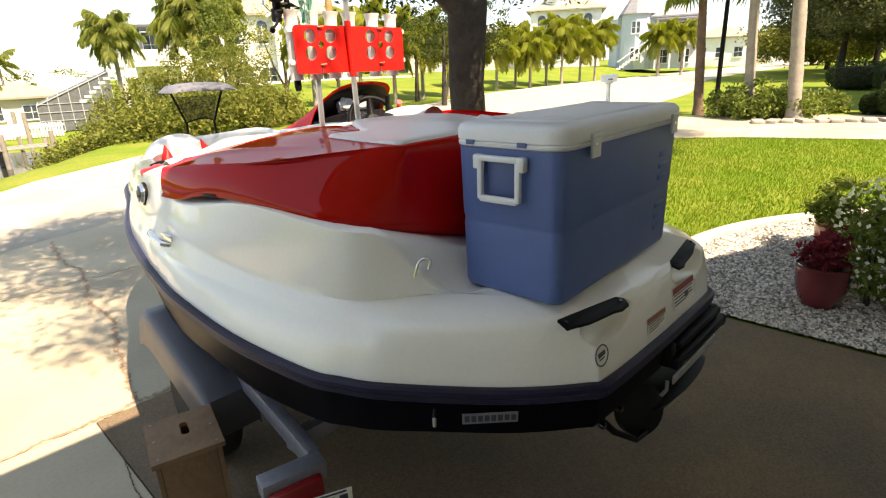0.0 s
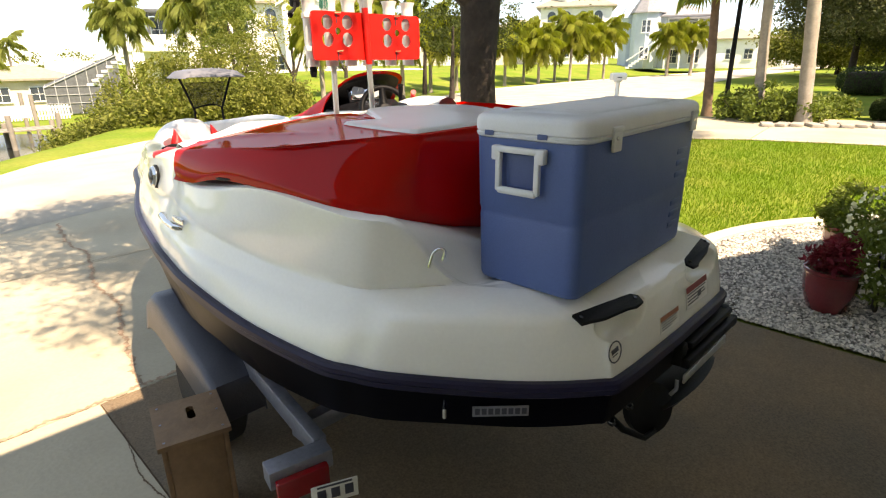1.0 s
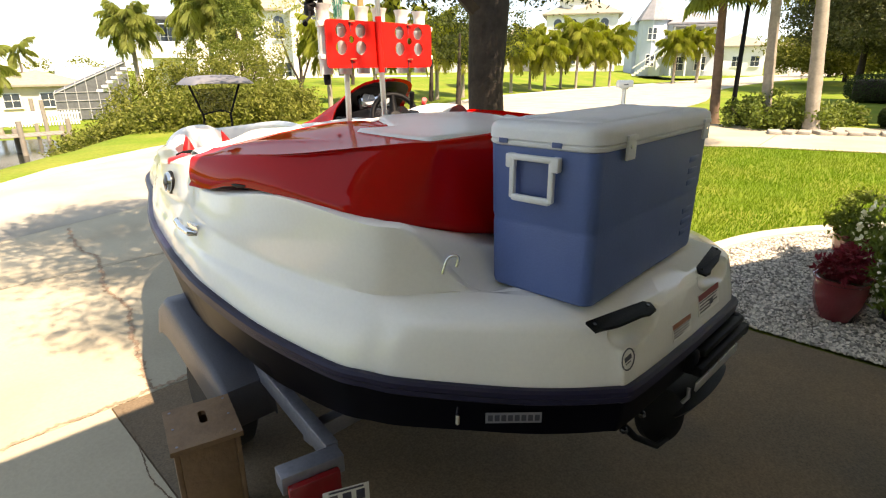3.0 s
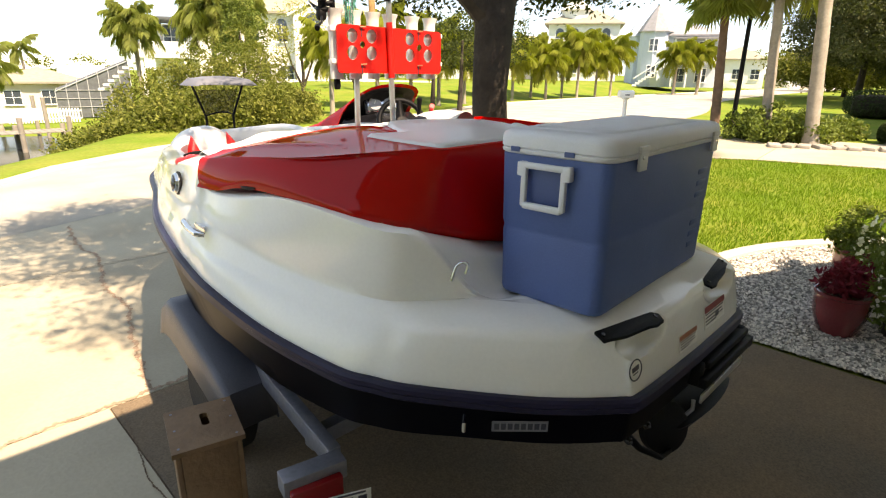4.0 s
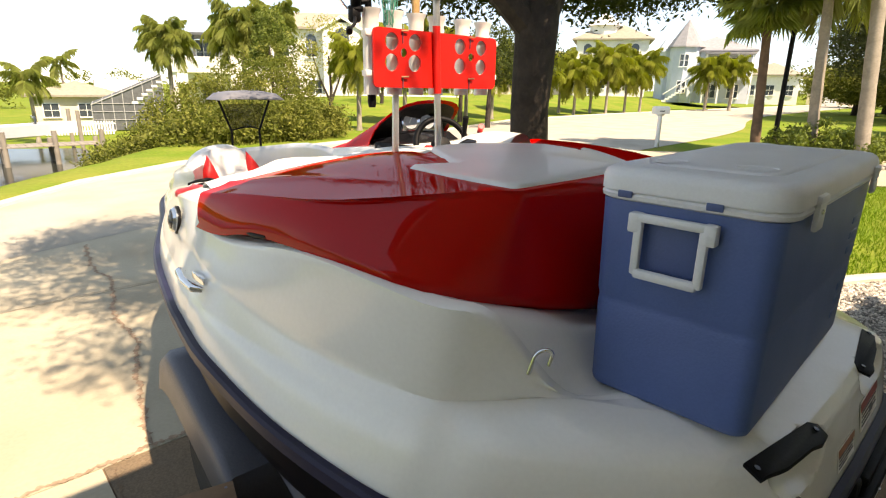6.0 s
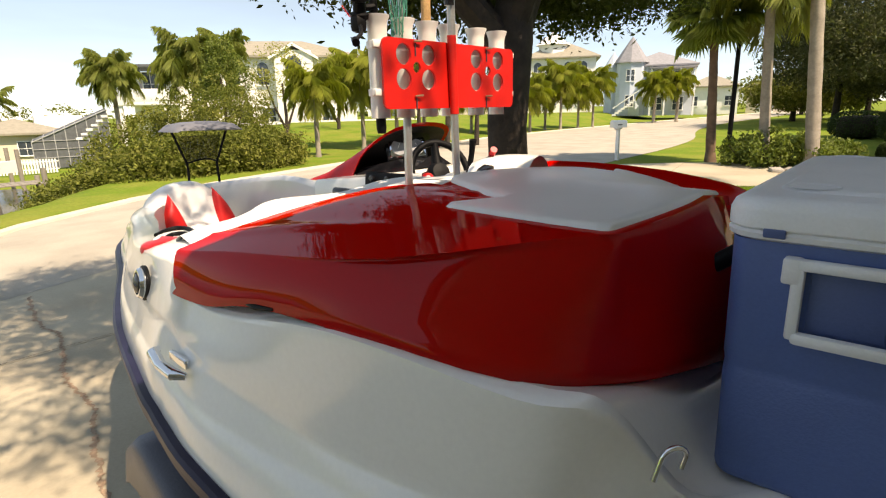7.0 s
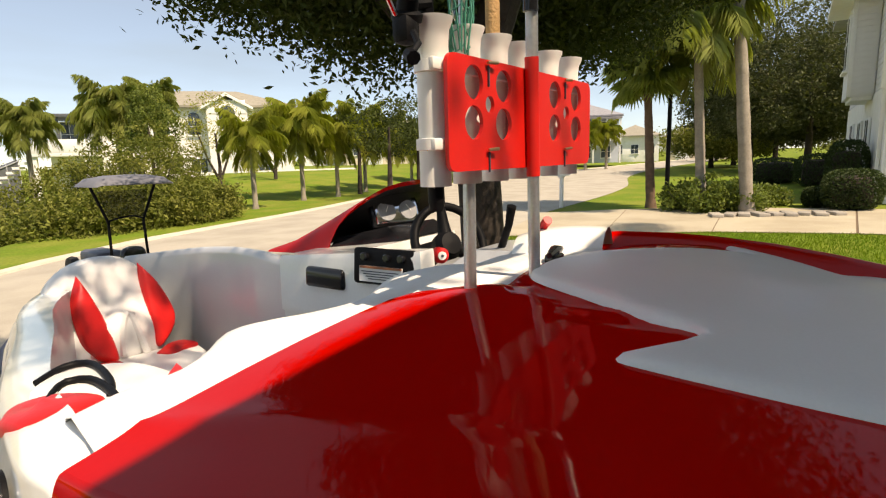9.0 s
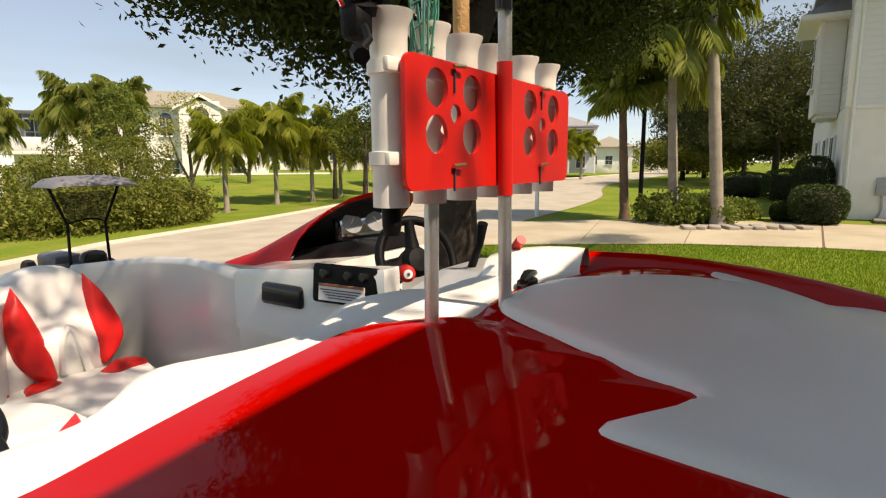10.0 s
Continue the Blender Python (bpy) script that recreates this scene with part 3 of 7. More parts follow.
for row in (edge_in, ledge_out):
    # the ledge dies out into the topside forward of the hip
    for p, a, b in zip(row, EDGE, LEDGE):
        flat = a.lerp(b, 0.14 if row is edge_in else 0.80)
        p.z += (flat.z - p.z) * min(max((p.y - 1.05) / 0.45, 0), 1)
rim = mix(RIDGE, INNER, 0.3, 0.0, 0.003)
deck = loft([around(r) for r in (RAIL, skirt_low, skirt_mid, skirt_top, EDGE, edge_in, ledge_out, LEDGE, hip_low, hip_mid, hip_top, RIDGE, rim, INNER)])
# swim platform and the deck under the engine cover
deck.verts.ensure_lookup_table()
AFT = 11 * STEPS
cols = 24
prev = None
for i in range(AFT + 1):
    p, q = INNER[i], mirrored(INNER[i])
    # the deck sags between its hips under the cover
    sag = float(np.interp(p.y, [0.83, 0.915, 1.1, 1.8, 1.9], [0.0, 0.17, 0.12, 0.04, 0.0]))
    row = [deck.verts.new(p.lerp(q, k / cols) - Vector((0, 0, sag * (1 - abs(2 * k / cols - 1) ** 1.7)))) for k in range(cols + 1)]
    if prev:
        for k in range(cols):
            if len({*prev[k].co.to_tuple(4), 0}) and (row[k].co - row[k + 1].co).length > 1e-4:
                deck.faces.new((prev[k], prev[k + 1], row[k + 1], row[k]))
    prev = row
# scoops for the fingers under the grab handles
for cx in (-0.215, 0.39):
    near = [f for f in deck.faces if abs(f.calc_center_median().x - cx) < 0.21 and f.calc_center_median().y < 0.50 and f.calc_center_median().z > 0.97]
    bmesh.ops.subdivide_edges(deck, edges=list({e for f in near for e in f.edges if max(abs(v.co.x - cx) for v in e.verts) < 0.34}), cuts=8, use_grid_fill=True)
    way = Vector((0, 0.78, -0.62))
    for v in deck.verts:
        d = v.co - Vector((cx, 0.408, 1.088))
        e = Vector((d.x / 0.150, d.y / 0.060, d.z / 0.058))
        if e.length < 1 and v.co.y < 0.52:
            w = Vector((way.x / 0.150, way.y / 0.060, way.z / 0.058))
            a, b, c = w.dot(w), e.dot(w), e.dot(e) - 1
            v.co += way * min((-b + math.sqrt(b * b - a * c)) / a, 0.05)
SKIN = BVHTree.FromBMesh(deck)


def on_stern(x, z, off=0.0015):
    """A point on the stern's skin and the way it faces."""
    at, n, _, _ = SKIN.ray_cast(Vector((x, -1.0, z)), Vector((0, 1, 0)))
    n = n if n.y < 0 else -n
    return tuple(at + n * off), tuple(n)


part("deck", deck, GEL, boat, "glossy white gelcoat deck", sharp=50)

# cockpit
fore = INNER[AFT:]
well = [p.lerp(Vector((centre(p.y), p.y, p.z)), 0.07) for p in fore]
ring_top = fore + [mirrored(p) for p in fore[::-1][1:]]
ring_low = [Vector((p.x, p.y, 0.70)) for p in well] + [Vector((*mirrored(p).xy, 0.70)) for p in well[::-1][1:]]
liner = loft([ring_top, [a.lerp(b, 0.12) for a, b in zip(ring_top, ring_low)], ring_low])
part("cockpit_liner", liner, GEL_GREY, boat, "grey moulded inner side of the open bow", sharp=85)
part("cockpit_floor", flat_sheet([tuple(p.xy) for p in ring_low], 0.702), CARPET, boat, "speckled grey floor")

# hull below the rubrail
def bottom(p, inset, depth, fall):
    """A point of the hull below a point of the rail; the stern is shallow and upright."""
    k = min(max((p.y - 0.7) / 0.7, 0), 1)
    low = Vector((p.x, p.y, 0)).lerp(Vector((centre(p.y), 2.0, 0)), inset[0] + (inset[1] - inset[0]) * k)
    return low + Vector((0, 0, p.z - depth[0] - (depth[1] - depth[0]) * k - fall * min(max((p.y - 1.7) / 0.8, 0), 1)))


chine = [bottom(p, (0.008, 0.08), (0.150, 0.26), 0.16) for p in RAIL]
keel = [bottom(p, (0.30, 0.42), (0.26, 0.43), 0.10) for p in RAIL]
flare = [a.lerp(b, 0.5) + Vector((0, 0, -0.01)) for a, b in zip(LOW, chine)]
hull = loft([around(r) for r in (LOW, flare, chine, keel)], caps=(False, True))
part("hull", hull, HULL, boat, "dark navy hull bottom")
prof = [(0.0, 0.012), (0.016, 0.012), (0.024, 0.004), (0.025, -0.010), (0.020, -0.016), (0.022, -0.030), (0.0, -0.046)]
ring = around(RAIL)
rr = []
for a, b in prof:
    row = []
    for i, p in enumerate(ring):
        d = ring[(i + 1) % len(ring)] - ring[i - 1]
        o = Vector((-d.y, d.x, 0)).normalized()
        if o.dot(Vector((p.x - centre(p.y), (p.y - 2.0) * 0.5, 0))) < 0:
            o = -o
        row.append(p + o * a + Vector((0, 0, b)))
    rr.append(row)
part("rubrail", loft(rr), NAVY, boat, "navy rubber rubrail")

# ---- engine cover ----
def cover_edge_x(y):
    return float(np.interp(y, [0.97, 1.0, 1.04, 1.1, 1.15, 1.22, 1.3, 1.45, 1.65, 1.81, 1.88], [-0.44, -0.484, -0.535, -0.62, -0.680, -0.738, -0.775, -0.802, -0.820, -0.832, -0.834]))


def cover_star_x(y):
    """Half width of the cover's starboard side, under its ridge."""
    return float(np.interp(y, [0.97, 1.0, 1.1, 1.3, 1.55, 1.8, 1.88], [0.53, 0.56, 0.58, 0.62, 0.70, 0.78, 0.80]))


def cover_edge_z(y):
    return float(np.interp(y, [0.97, 1.0, 1.04, 1.15, 1.3, 1.45, 1.65, 1.81, 1.88], [1.582, 1.586, 1.585, 1.572, 1.552, 1.540, 1.521, 1.499, 1.494]))


def cover_z(x, y):
    """Height of the crowned top of the cover."""
    c = centre(y)
    e = c - cover_edge_x(y) if x < c else cover_star_x(y)
    s = min(abs(x - c) / e, 1.0)
    top = float(np.interp(y, [0.95, 1.0, 1.33, 1.5, 1.7, 1.8, 1.9], [1.58, 1.592, 1.598, 1.599, 1.592, 1.585, 1.565]))
    ez = cover_edge_z(y)
    # a fold runs aft from the forward port corner and dies out
    fold = x - float(np.interp(y, [1.3, 1.87], [-0.56, -0.752]))
    rise = 0.007 * min(max((y - 1.3) / 0.3, 0), 1)
    crest = rise * math.exp(-abs(fold) / 0.022)
    return ez + (top - ez) * (1 - s ** (2.2 if x < c else 3.4)) + crest * min((1 - s) / 0.05, 1)


def top_row(y, n=24):
    c, e, r = centre(y), cover_edge_x(y), cover_star_x(y)
    xs = [c + ((c - e) if s < 0 else r) * s for s in np.linspace(-1, 1, n)]
    return [Vector((x, y, cover_z(x, y))) for x in xs]


def leaned(bm):
    """The cover sits a little aslant: its starboard quarter lies lower and further forward."""
    for v in bm.verts:
        w = min(max((1.7 - v.co.y) / 0.6, 0), 1) * min(max((v.co.z - 1.25) / 0.28, 0), 1)
        v.co.z -= 0.14 * max(0.0, v.co.x) * w * min(max((1.44 - v.co.y) / 0.34, 0), 1)
        v.co.y += 0.11 * max(0.0, v.co.x + 0.48) * w
        # the after edge bows outwards
        bow = max(0.0, 1 - ((v.co.x - 0.03) / 0.50) ** 2)
        v.co.y -= 0.055 * bow * min(max((1.22 - v.co.y) / 0.18, 0), 1) * min(max((v.co.z - 1.25) / 0.2, 0), 1)
    return bm


cover = thing("engine_cover", "glossy red fibreglass engine cover with a pale pad", "engine cover")


def front_y(x):
    """The cover's forward edge: it runs straight to a corner near the middle and then falls back."""
    return float(np.interp(x, [-0.9, -0.30, -0.24, -0.19, -0.14, -0.09, 0.0, 0.12, 0.22, 0.35], [1.865, 1.865, 1.85, 1.81, 1.76, 1.735, 1.75, 1.76, 1.73, 1.70]))


YS = [0.985, 1.02, 1.08, 1.16, 1.25, 1.34, 1.43, 1.52, 1.575, 1.605, 1.67, 1.73, 1.78, 1.83, 1.865]
grid = [top_row(y, 140) for y in YS]
top_bm = loft(grid, closed=False)
for v in top_bm.verts:
    if v.co.y > 1.52:
        v.co.y = 1.52 + (v.co.y - 1.52) * (front_y(v.co.x) - 1.52) / 0.345
    # a shallow groove along the pad's edge
    u = v.co.x - float(np.interp(v.co.y, [1.3, 1.45, 1.6, 1.72], [-0.37, -0.28, -0.185, -0.12]))
    v.co.z -= 0.010 * math.exp(-(u / 0.03) ** 2) * min(max((v.co.y - 1.3) / 0.1, 0), 1)
part("cover_top", leaned(top_bm), RED, cover, "glossy red sloping top", sharp=85)
# skirt: from the top's rim down to the deck
rim_pts = [grid[i][0] for i in range(len(YS) - 1, -1, -1)] + grid[0][1:-1] + [grid[i][-1] for i in range(len(YS))]
FOOT_Y = [0.97, 1.0, 1.03, 1.12, 1.25, 1.36, 1.45, 1.585, 1.61, 1.83, 1.87]
FOOT_X = [-0.655, -0.690, -0.702, -0.748, -0.790, -0.812, -0.830, -0.854, -0.858, -0.857, -0.852]
FOOT_Z = [1.376, 1.388, 1.393, 1.418, 1.443, 1.455, 1.458, 1.450, 1.422, 1.408, 1.406]
foot = []
for k, p in enumerate(rim_pts):
    if k < len(YS) or k >= len(rim_pts) - len(YS):
        y = p.y
        x = float(np.interp(y, FOOT_Y, FOOT_X))
        z = float(np.interp(y, FOOT_Y, FOOT_Z))
        q = Vector((x, y, z))
        foot.append(q if k < len(YS) else mirrored(q))
    else:
        s = abs(p.x - centre(p.y)) / 0.53
        fx = centre(0.95) + (p.x - centre(p.y)) * 1.20
        foot.append(Vector((fx, 0.895 + 0.085 * s ** 2.6, float(np.interp(fx, [-0.68, -0.56, -0.25, 0.12, 0.5, 0.8], [1.385, 1.35, 1.285, 1.20, 1.19, 1.30])))))


def bulged(t, out):
    return [a.lerp(b, t) + Vector((a.x - centre(a.y), (a.y - 1.6) * 0.9, 0)).normalized() * out for a, b in zip(rim_pts, foot)]


def eased(ring, times):
    """Rounds the corners of an open row of points."""
    for _ in range(times):
        ring = [ring[0]] + [(a + 2 * b + c) / 4 for a, b, c in zip(ring, ring[1:], ring[2:])] + [ring[-1]]
    return ring


skirt = loft([rim_pts] + [eased(bulged(t, out), 4) for t, out in ((0.03, 0.004), (0.08, 0.006), (0.18, 0.008), (0.34, 0.009), (0.54, 0.009), (0.74, 0.007), (0.90, 0.004))] + [eased(foot, 2), [p + Vector((0, 0.03, -0.02)) for p in eased(foot, 2)]], closed=False)
part("cover_skirt", leaned(skirt), RED, cover, "dark red side of the cover", sharp=120)
part("vent_slot", tube([(-0.840, 1.565, 1.437), (-0.838, 1.52, 1.436), (-0.829, 1.475, 1.440)], [0.004, 0.007, 0.004], 8), BLACK, cover, "black vent under the cover's edge")


def inside(p, poly):
    n, hit_ = len(poly), False
    for i in range(n):
        (x0, y0), (x1, y1) = poly[i - 1], poly[i]
        if (y0 > p[1]) != (y1 > p[1]) and p[0] < x0 + (p[1] - y0) / (y1 - y0) * (x1 - x0):
            hit_ = not hit_
    return hit_


def pillow(out, step, soft_edge, lift):
    """Points (u, v, h) and faces of a cushion over a flat outline, its edge rounded."""
    P = np.array(out)
    Q = np.roll(P, -1, 0)

    def away(p):
        d = Q - P
        t = np.clip(((p - P) * d).sum(1) / (d * d).sum(1), 0, 1)
        return float(np.sqrt((((P + d * t[:, None]) - p) ** 2).sum(1)).min())

    extra = []
    T = np.roll(P, -1, 0) - np.roll(P, 1, 0)
    N = np.stack([T[:, 1], -T[:, 0]], 1) / np.linalg.norm(T, axis=1)[:, None]
    for off in (soft_edge * 0.3, soft_edge * 0.75):
        for sgn in (1, -1):
            extra += [tuple(p) for p in P + N * off * sgn if inside(p, out) and away(p) > off * 0.8]
    for x in np.arange(P[:, 0].min(), P[:, 0].max(), step):
        for y in np.arange(P[:, 1].min(), P[:, 1].max(), step):
            if inside((x, y), out) and away(np.array((x, y))) > soft_edge * 1.2:
                extra.append((float(x), float(y)))
    n = len(out)
    vs, _, fs, _, _, _ = delaunay_2d_cdt([Vector(p) for p in out + extra], [(i, (i + 1) % n) for i in range(n)], [], 1, 1e-6)
    rise = [math.sqrt(1 - (1 - min(away(np.array(v)) / soft_edge, 1)) ** 2) * lift for v in vs]
    return [(v.x, v.y, h) for v, h in zip(vs, rise)], fs


def pad_mesh(corners, lift):
    """A thin pillow on the cover's top, its outline a smooth curve with two pointed notches."""
    out = []
    for run in corners:
        out += [tuple(p)[:2] for p in curve_through(run, 3 * len(run))][:-1]
    vs, fs = pillow(out, 0.028, 0.016, lift + 0.006)
    bm = bmesh.new()
    bv = [bm.verts.new((x, y, cover_z(x, y) - 0.006 + h)) for x, y, h in vs]
    for f in fs:
        bm.faces.new([bv[i] for i in f])
    return bm


PAD_RUNS = [[(-0.47, 1.005), (-0.462, 1.15), (-0.450, 1.30), (-0.441, 1.385), (-0.434, 1.408), (-0.422, 1.404), (-0.385, 1.374), (-0.345, 1.341), (-0.312, 1.329)],
            [(-0.312, 1.329), (-0.285, 1.385), (-0.25, 1.455), (-0.205, 1.535), (-0.155, 1.62), (-0.118, 1.668), (-0.085, 1.688), (0.0, 1.698), (0.09, 1.682), (0.16, 1.635), (0.215, 1.555), (0.27, 1.45), (0.315, 1.36), (0.350, 1.310)],
            [(0.350, 1.310), (0.39, 1.350), (0.43, 1.378), (0.465, 1.382), (0.50, 1.355), (0.53, 1.29), (0.54, 1.19), (0.562, 1.11), (0.558, 1.055), (0.52, 1.018), (0.45, 1.005), (0.2, 0.998), (-0.1, 0.998), (-0.35, 1.0), (-0.455, 1.0), (-0.47, 1.005)]]
part("pad", leaned(pad_mesh(PAD_RUNS, 0.010)), PAD, cover, "pale grey-white smooth pad", sharp=120)
part("hose", tube([(-0.14, 1.02, 1.425), (-0.118, 0.945, 1.455), (-0.070, 0.882, 1.500)], 0.019, 14), BLACK, cover, "short black rubber hose")

ridge = []
for y, x, z in ((1.90, 0.46, 1.56), (1.84, 0.51, 1.58), (1.75, 0.59, 1.588), (1.62, 0.65, 1.583), (1.50, 0.68, 1.575), (1.36, 0.68, 1.565), (1.22, 0.645, 1.552), (1.12, 0.61, 1.54), (1.07, 0.59, 1.528), (1.03, 0.57, 1.50), (1.005, 0.555, 1.46), (0.99, 0.54, 1.40), (0.985, 0.535, 1.30)):
    ridge.append([(x - 0.20, y, z - 0.30), (x - 0.13, y, z - 0.085), (x - 0.075, y, z - 0.04), (x - 0.04, y, z - 0.012), (x - 0.015, y, z), (x + 0.03, y, z - 0.005), (x + 0.075, y, z - 0.04), (x + 0.13, y, z - 0.14), (x + 0.17, y, z - 0.26)])
part("starboard_ridge", loft(ridge, closed=False, caps=(False, True)), RED, cover, "raised red ridge along the starboard side", sharp=85)

# ---- deck fittings ----
def facing(at, normal, up=(0, 0, 1)):
    """A pose whose z axis is the normal, y as near to up as may be."""
    z = Vector(normal).normalized()
    x = Vector(up).cross(z).normalized()
    y = z.cross(x)
    m = Matrix((x, y, z)).transposed().to_4x4()
    m.translation = Vector(at)
    return m


def disc(r, thick, seg=28, bevel=0.2):
    b = thick * bevel
    return lathe([(r, 0), (r, thick - b), (r - b, thick), (0.0005, thick)], seg=seg, caps=(True, True))


def card(w, h, thick=0.002):
    return block((w, h, thick), (0, 0, thick / 2))


# chrome lamp and cleat in the port side
lamp_part = part("nav_lamp", lathe([(0.045, 0), (0.047, 0.012), (0.040, 0.022), (0.034, 0.022), (0.033, 0.012), (0.001, 0.010)], seg=28), CHROME, boat, "round chrome-rimmed side lamp", m=facing((-0.842, 2.105, 1.367), (-0.985, 0.10, 0.14)) @ Matrix.Diagonal((0.88, 0.88, 0.88, 1)))
part("lens", lathe([(0.033, 0), (0.028, 0.012), (0.015, 0.018), (0.001, 0.019)], seg=20), BLACK_GLOSS, lamp_part, m=pose(0, 0, 0.012))
part("backing_ring", lathe([(0.052, -0.004), (0.053, 0.004), (0.046, 0.006)], seg=28, caps=(False, False)), BLACK, lamp_part)
part("cleat", tube([(-0.902, 1.895, 1.262), (-0.922, 1.865, 1.268), (-0.927, 1.82, 1.256), (-0.918, 1.775, 1.243), (-0.898, 1.755, 1.236)], [0.008, 0.014, 0.012, 0.014, 0.008], 12), CHROME, boat, "chrome mooring cleat")
part("cleat_base", block((0.014, 0.09, 0.022), (-0.882, 1.825, 1.250), 0.004), CHROME, boat)
for o in (Vector((-0.540, 0.842, 1.250)), Vector((0.68, 0.842, 1.250))):
    f, u = Vector((-0.011, 0.014, -0.002)), Vector((0.22, -0.16, 0.95)).normalized()
    loop = [o + f - u * 0.02] + [o + f * math.cos(a) + u * (0.016 + 0.016 * math.sin(a)) for a in np.linspace(0, math.pi, 9)] + [o - f]
    part("tow_eye", tube([p - u * 0.004 * (k in (0, 10)) for k, p in enumerate(loop)], 0.005, 10), CHROME, boat, "steel tow eye")
# grab handles recessed into the platform's edge
def grab(outline):
    """A flat black blade over a scoop in the platform's edge."""
    top = [Vector((x, y, 1.121 + (y - 0.43) * 0.42)) for x, y in outline]
    c = sum(top, Vector()) / len(top)
    bm = loft([[p + Vector((0, 0, -0.009)) for p in top], [p + Vector((0, 0, -0.002)) for p in top], [p.lerp(c, 0.035) for p in top]], True, (True, True))
    h = part("grab_handle", bm, BLACK, boat, "black moulded grab handle")
    for p in ((top[0] + top[-1]) / 2, (top[2] + top[4]) / 2):
        part("screw", disc(0.006, 0.003, 12), BLACK_GLOSS, h, m=facing(tuple(p.lerp(c, 0.10) + Vector((0, 0, 0.001))), (0, -0.35, 1)))


BLADE = [(-0.390, 0.480), (-0.25, 0.463), (-0.118, 0.446), (-0.098, 0.430), (-0.110, 0.407), (-0.155, 0.405), (-0.19, 0.414), (-0.25, 0.420), (-0.305, 0.426), (-0.335, 0.433), (-0.365, 0.441), (-0.394, 0.446)]
grab(BLADE)
grab([(0.175 - 0.9 * x, y) for x, y in BLADE])
# stickers on the sloping stern
rnd_sticker = part("round_sticker", disc(0.036, 0.002, 28), STICKER, boat, "round white sticker with dark ring and mark", m=facing(*on_stern(-0.268, 1.005)))
part("ring", lathe([(0.033, 0), (0.033, 0.0016), (0.029, 0.0016), (0.029, 0)], seg=28, caps=(False, False)), INK, rnd_sticker, m=pose(0, 0, 0.0018))
part("mark", card(0.034, 0.014), INK, rnd_sticker, m=pose(0, 0.004, 0.0012, 0, 0, 8))
part("mark", card(0.026, 0.003), INK, rnd_sticker, m=pose(0, -0.010, 0.0012, 0, 0, 8))


def notice(x, z, w, h, band):
    at, n = on_stern(x, z)
    lab = part("warning_label", card(w, h), STICKER, boat, "white warning label with a coloured heading bar", m=facing(at, n))
    part("heading", card(w * 0.98, h * 0.28), band, lab, m=pose(0, h * 0.34, 0.0012))
    for k in range(4):
        part("text_bar", card(w * (0.88, 0.80, 0.86, 0.5)[k], h * 0.045), INK, lab, m=pose(-w * (0.02, 0.05, 0.03, 0.2)[k], h * (0.12 - 0.15 * k), 0.0012))
    return lab


notice(0.080, 0.985, 0.135, 0.056, ORANGE)
lab = notice(0.315, 1.010, 0.19, 0.078, RED_PRINT)
part("pictogram", block((0.03, 0.02, 0.002), (0.02, -0.012, 0.002)), INK, lab)
# hull plate and drain fitting at the port quarter
pl = part("hull_plate", card(0.16, 0.035), GALV, boat, "small metal capacity plate", m=facing((-0.533, 0.602, 0.850), (-0.70, -0.71, -0.05)))
for k in range(8):
    part("text_bar", card(0.014, 0.02), INK, pl, m=pose(-0.066 + k * 0.019, 0, 0.0012))
part("stern_eye", tube([(-0.632, 0.725, 0.872), (-0.650, 0.710, 0.862), (-0.651, 0.709, 0.838), (-0.634, 0.722, 0.826)], 0.006, 8), CHROME, boat, "steel stern eye")

# folded boarding step, jet nozzle and reverse bucket
step = part("boarding_step", block((0.47, 0.040, 0.040), (0.385, 0.352, 0.806), 0.010), BLACK, boat, "folded black boarding step")
part("tread", block((0.40, 0.008, 0.034), (0.335, 0.340, 0.758), 0.003), ALU, step, "pale worn edge strip")
part("rail_bar", block((0.40, 0.045, 0.030), (0.40, 0.368, 0.854), 0.010), BLACK, step)
for x in (0.17, 0.585):
    part("hinge", block((0.05, 0.075, 0.085), (x, 0.395, 0.83), 0.012), BLACK, step)
part("latch", block((0.05, 0.03, 0.045), (0.635, 0.352, 0.795), 0.010), BLACK, step)
for k in range(5):
    part("bolt", disc(0.005, 0.004, 10), CHROME, step, m=facing((0.20 + 0.09 * k, 0.331, 0.800), (0, -1, 0)))
part("jet_nozzle", lathe([(0.085, 0), (0.085, 0.05), (0.075, 0.10), (0.062, 0.13), (0.055, 0.13), (0.05, 0.02)], seg=24), BLACK, boat, "black jet pump nozzle", m=facing((0.14, 0.60, 0.70), (0, -0.95, -0.15)))
# the bucket: a rounded flap, dished towards the nozzle
flap = []
for k in range(9):
    r = 0.092 * math.sin(math.pi / 2 * k / 8)
    flap.append([Vector((r * math.cos(a) * 1.05, r * math.sin(a), -0.18 * r * r / 0.092)) for a in np.linspace(0, 2 * math.pi, 32, endpoint=False)])
flap.append([p + Vector((0, 0, -0.030)) for p in flap[-1]])
part("reverse_bucket", loft(flap[1:], caps=(True, False)), BLACK, boat, "black rounded reverse bucket", m=facing((0.085, 0.405, 0.632), (-0.38, -0.85, 0.30)))
part("bracket", tube([(-0.12, 0.56, 0.76), (-0.145, 0.49, 0.715), (-0.10, 0.43, 0.64), (-0.01, 0.39, 0.575), (0.07, 0.39, 0.56)], [0.016, 0.015, 0.012, 0.010, 0.010], 10), BLACK, boat, "black steering arm")
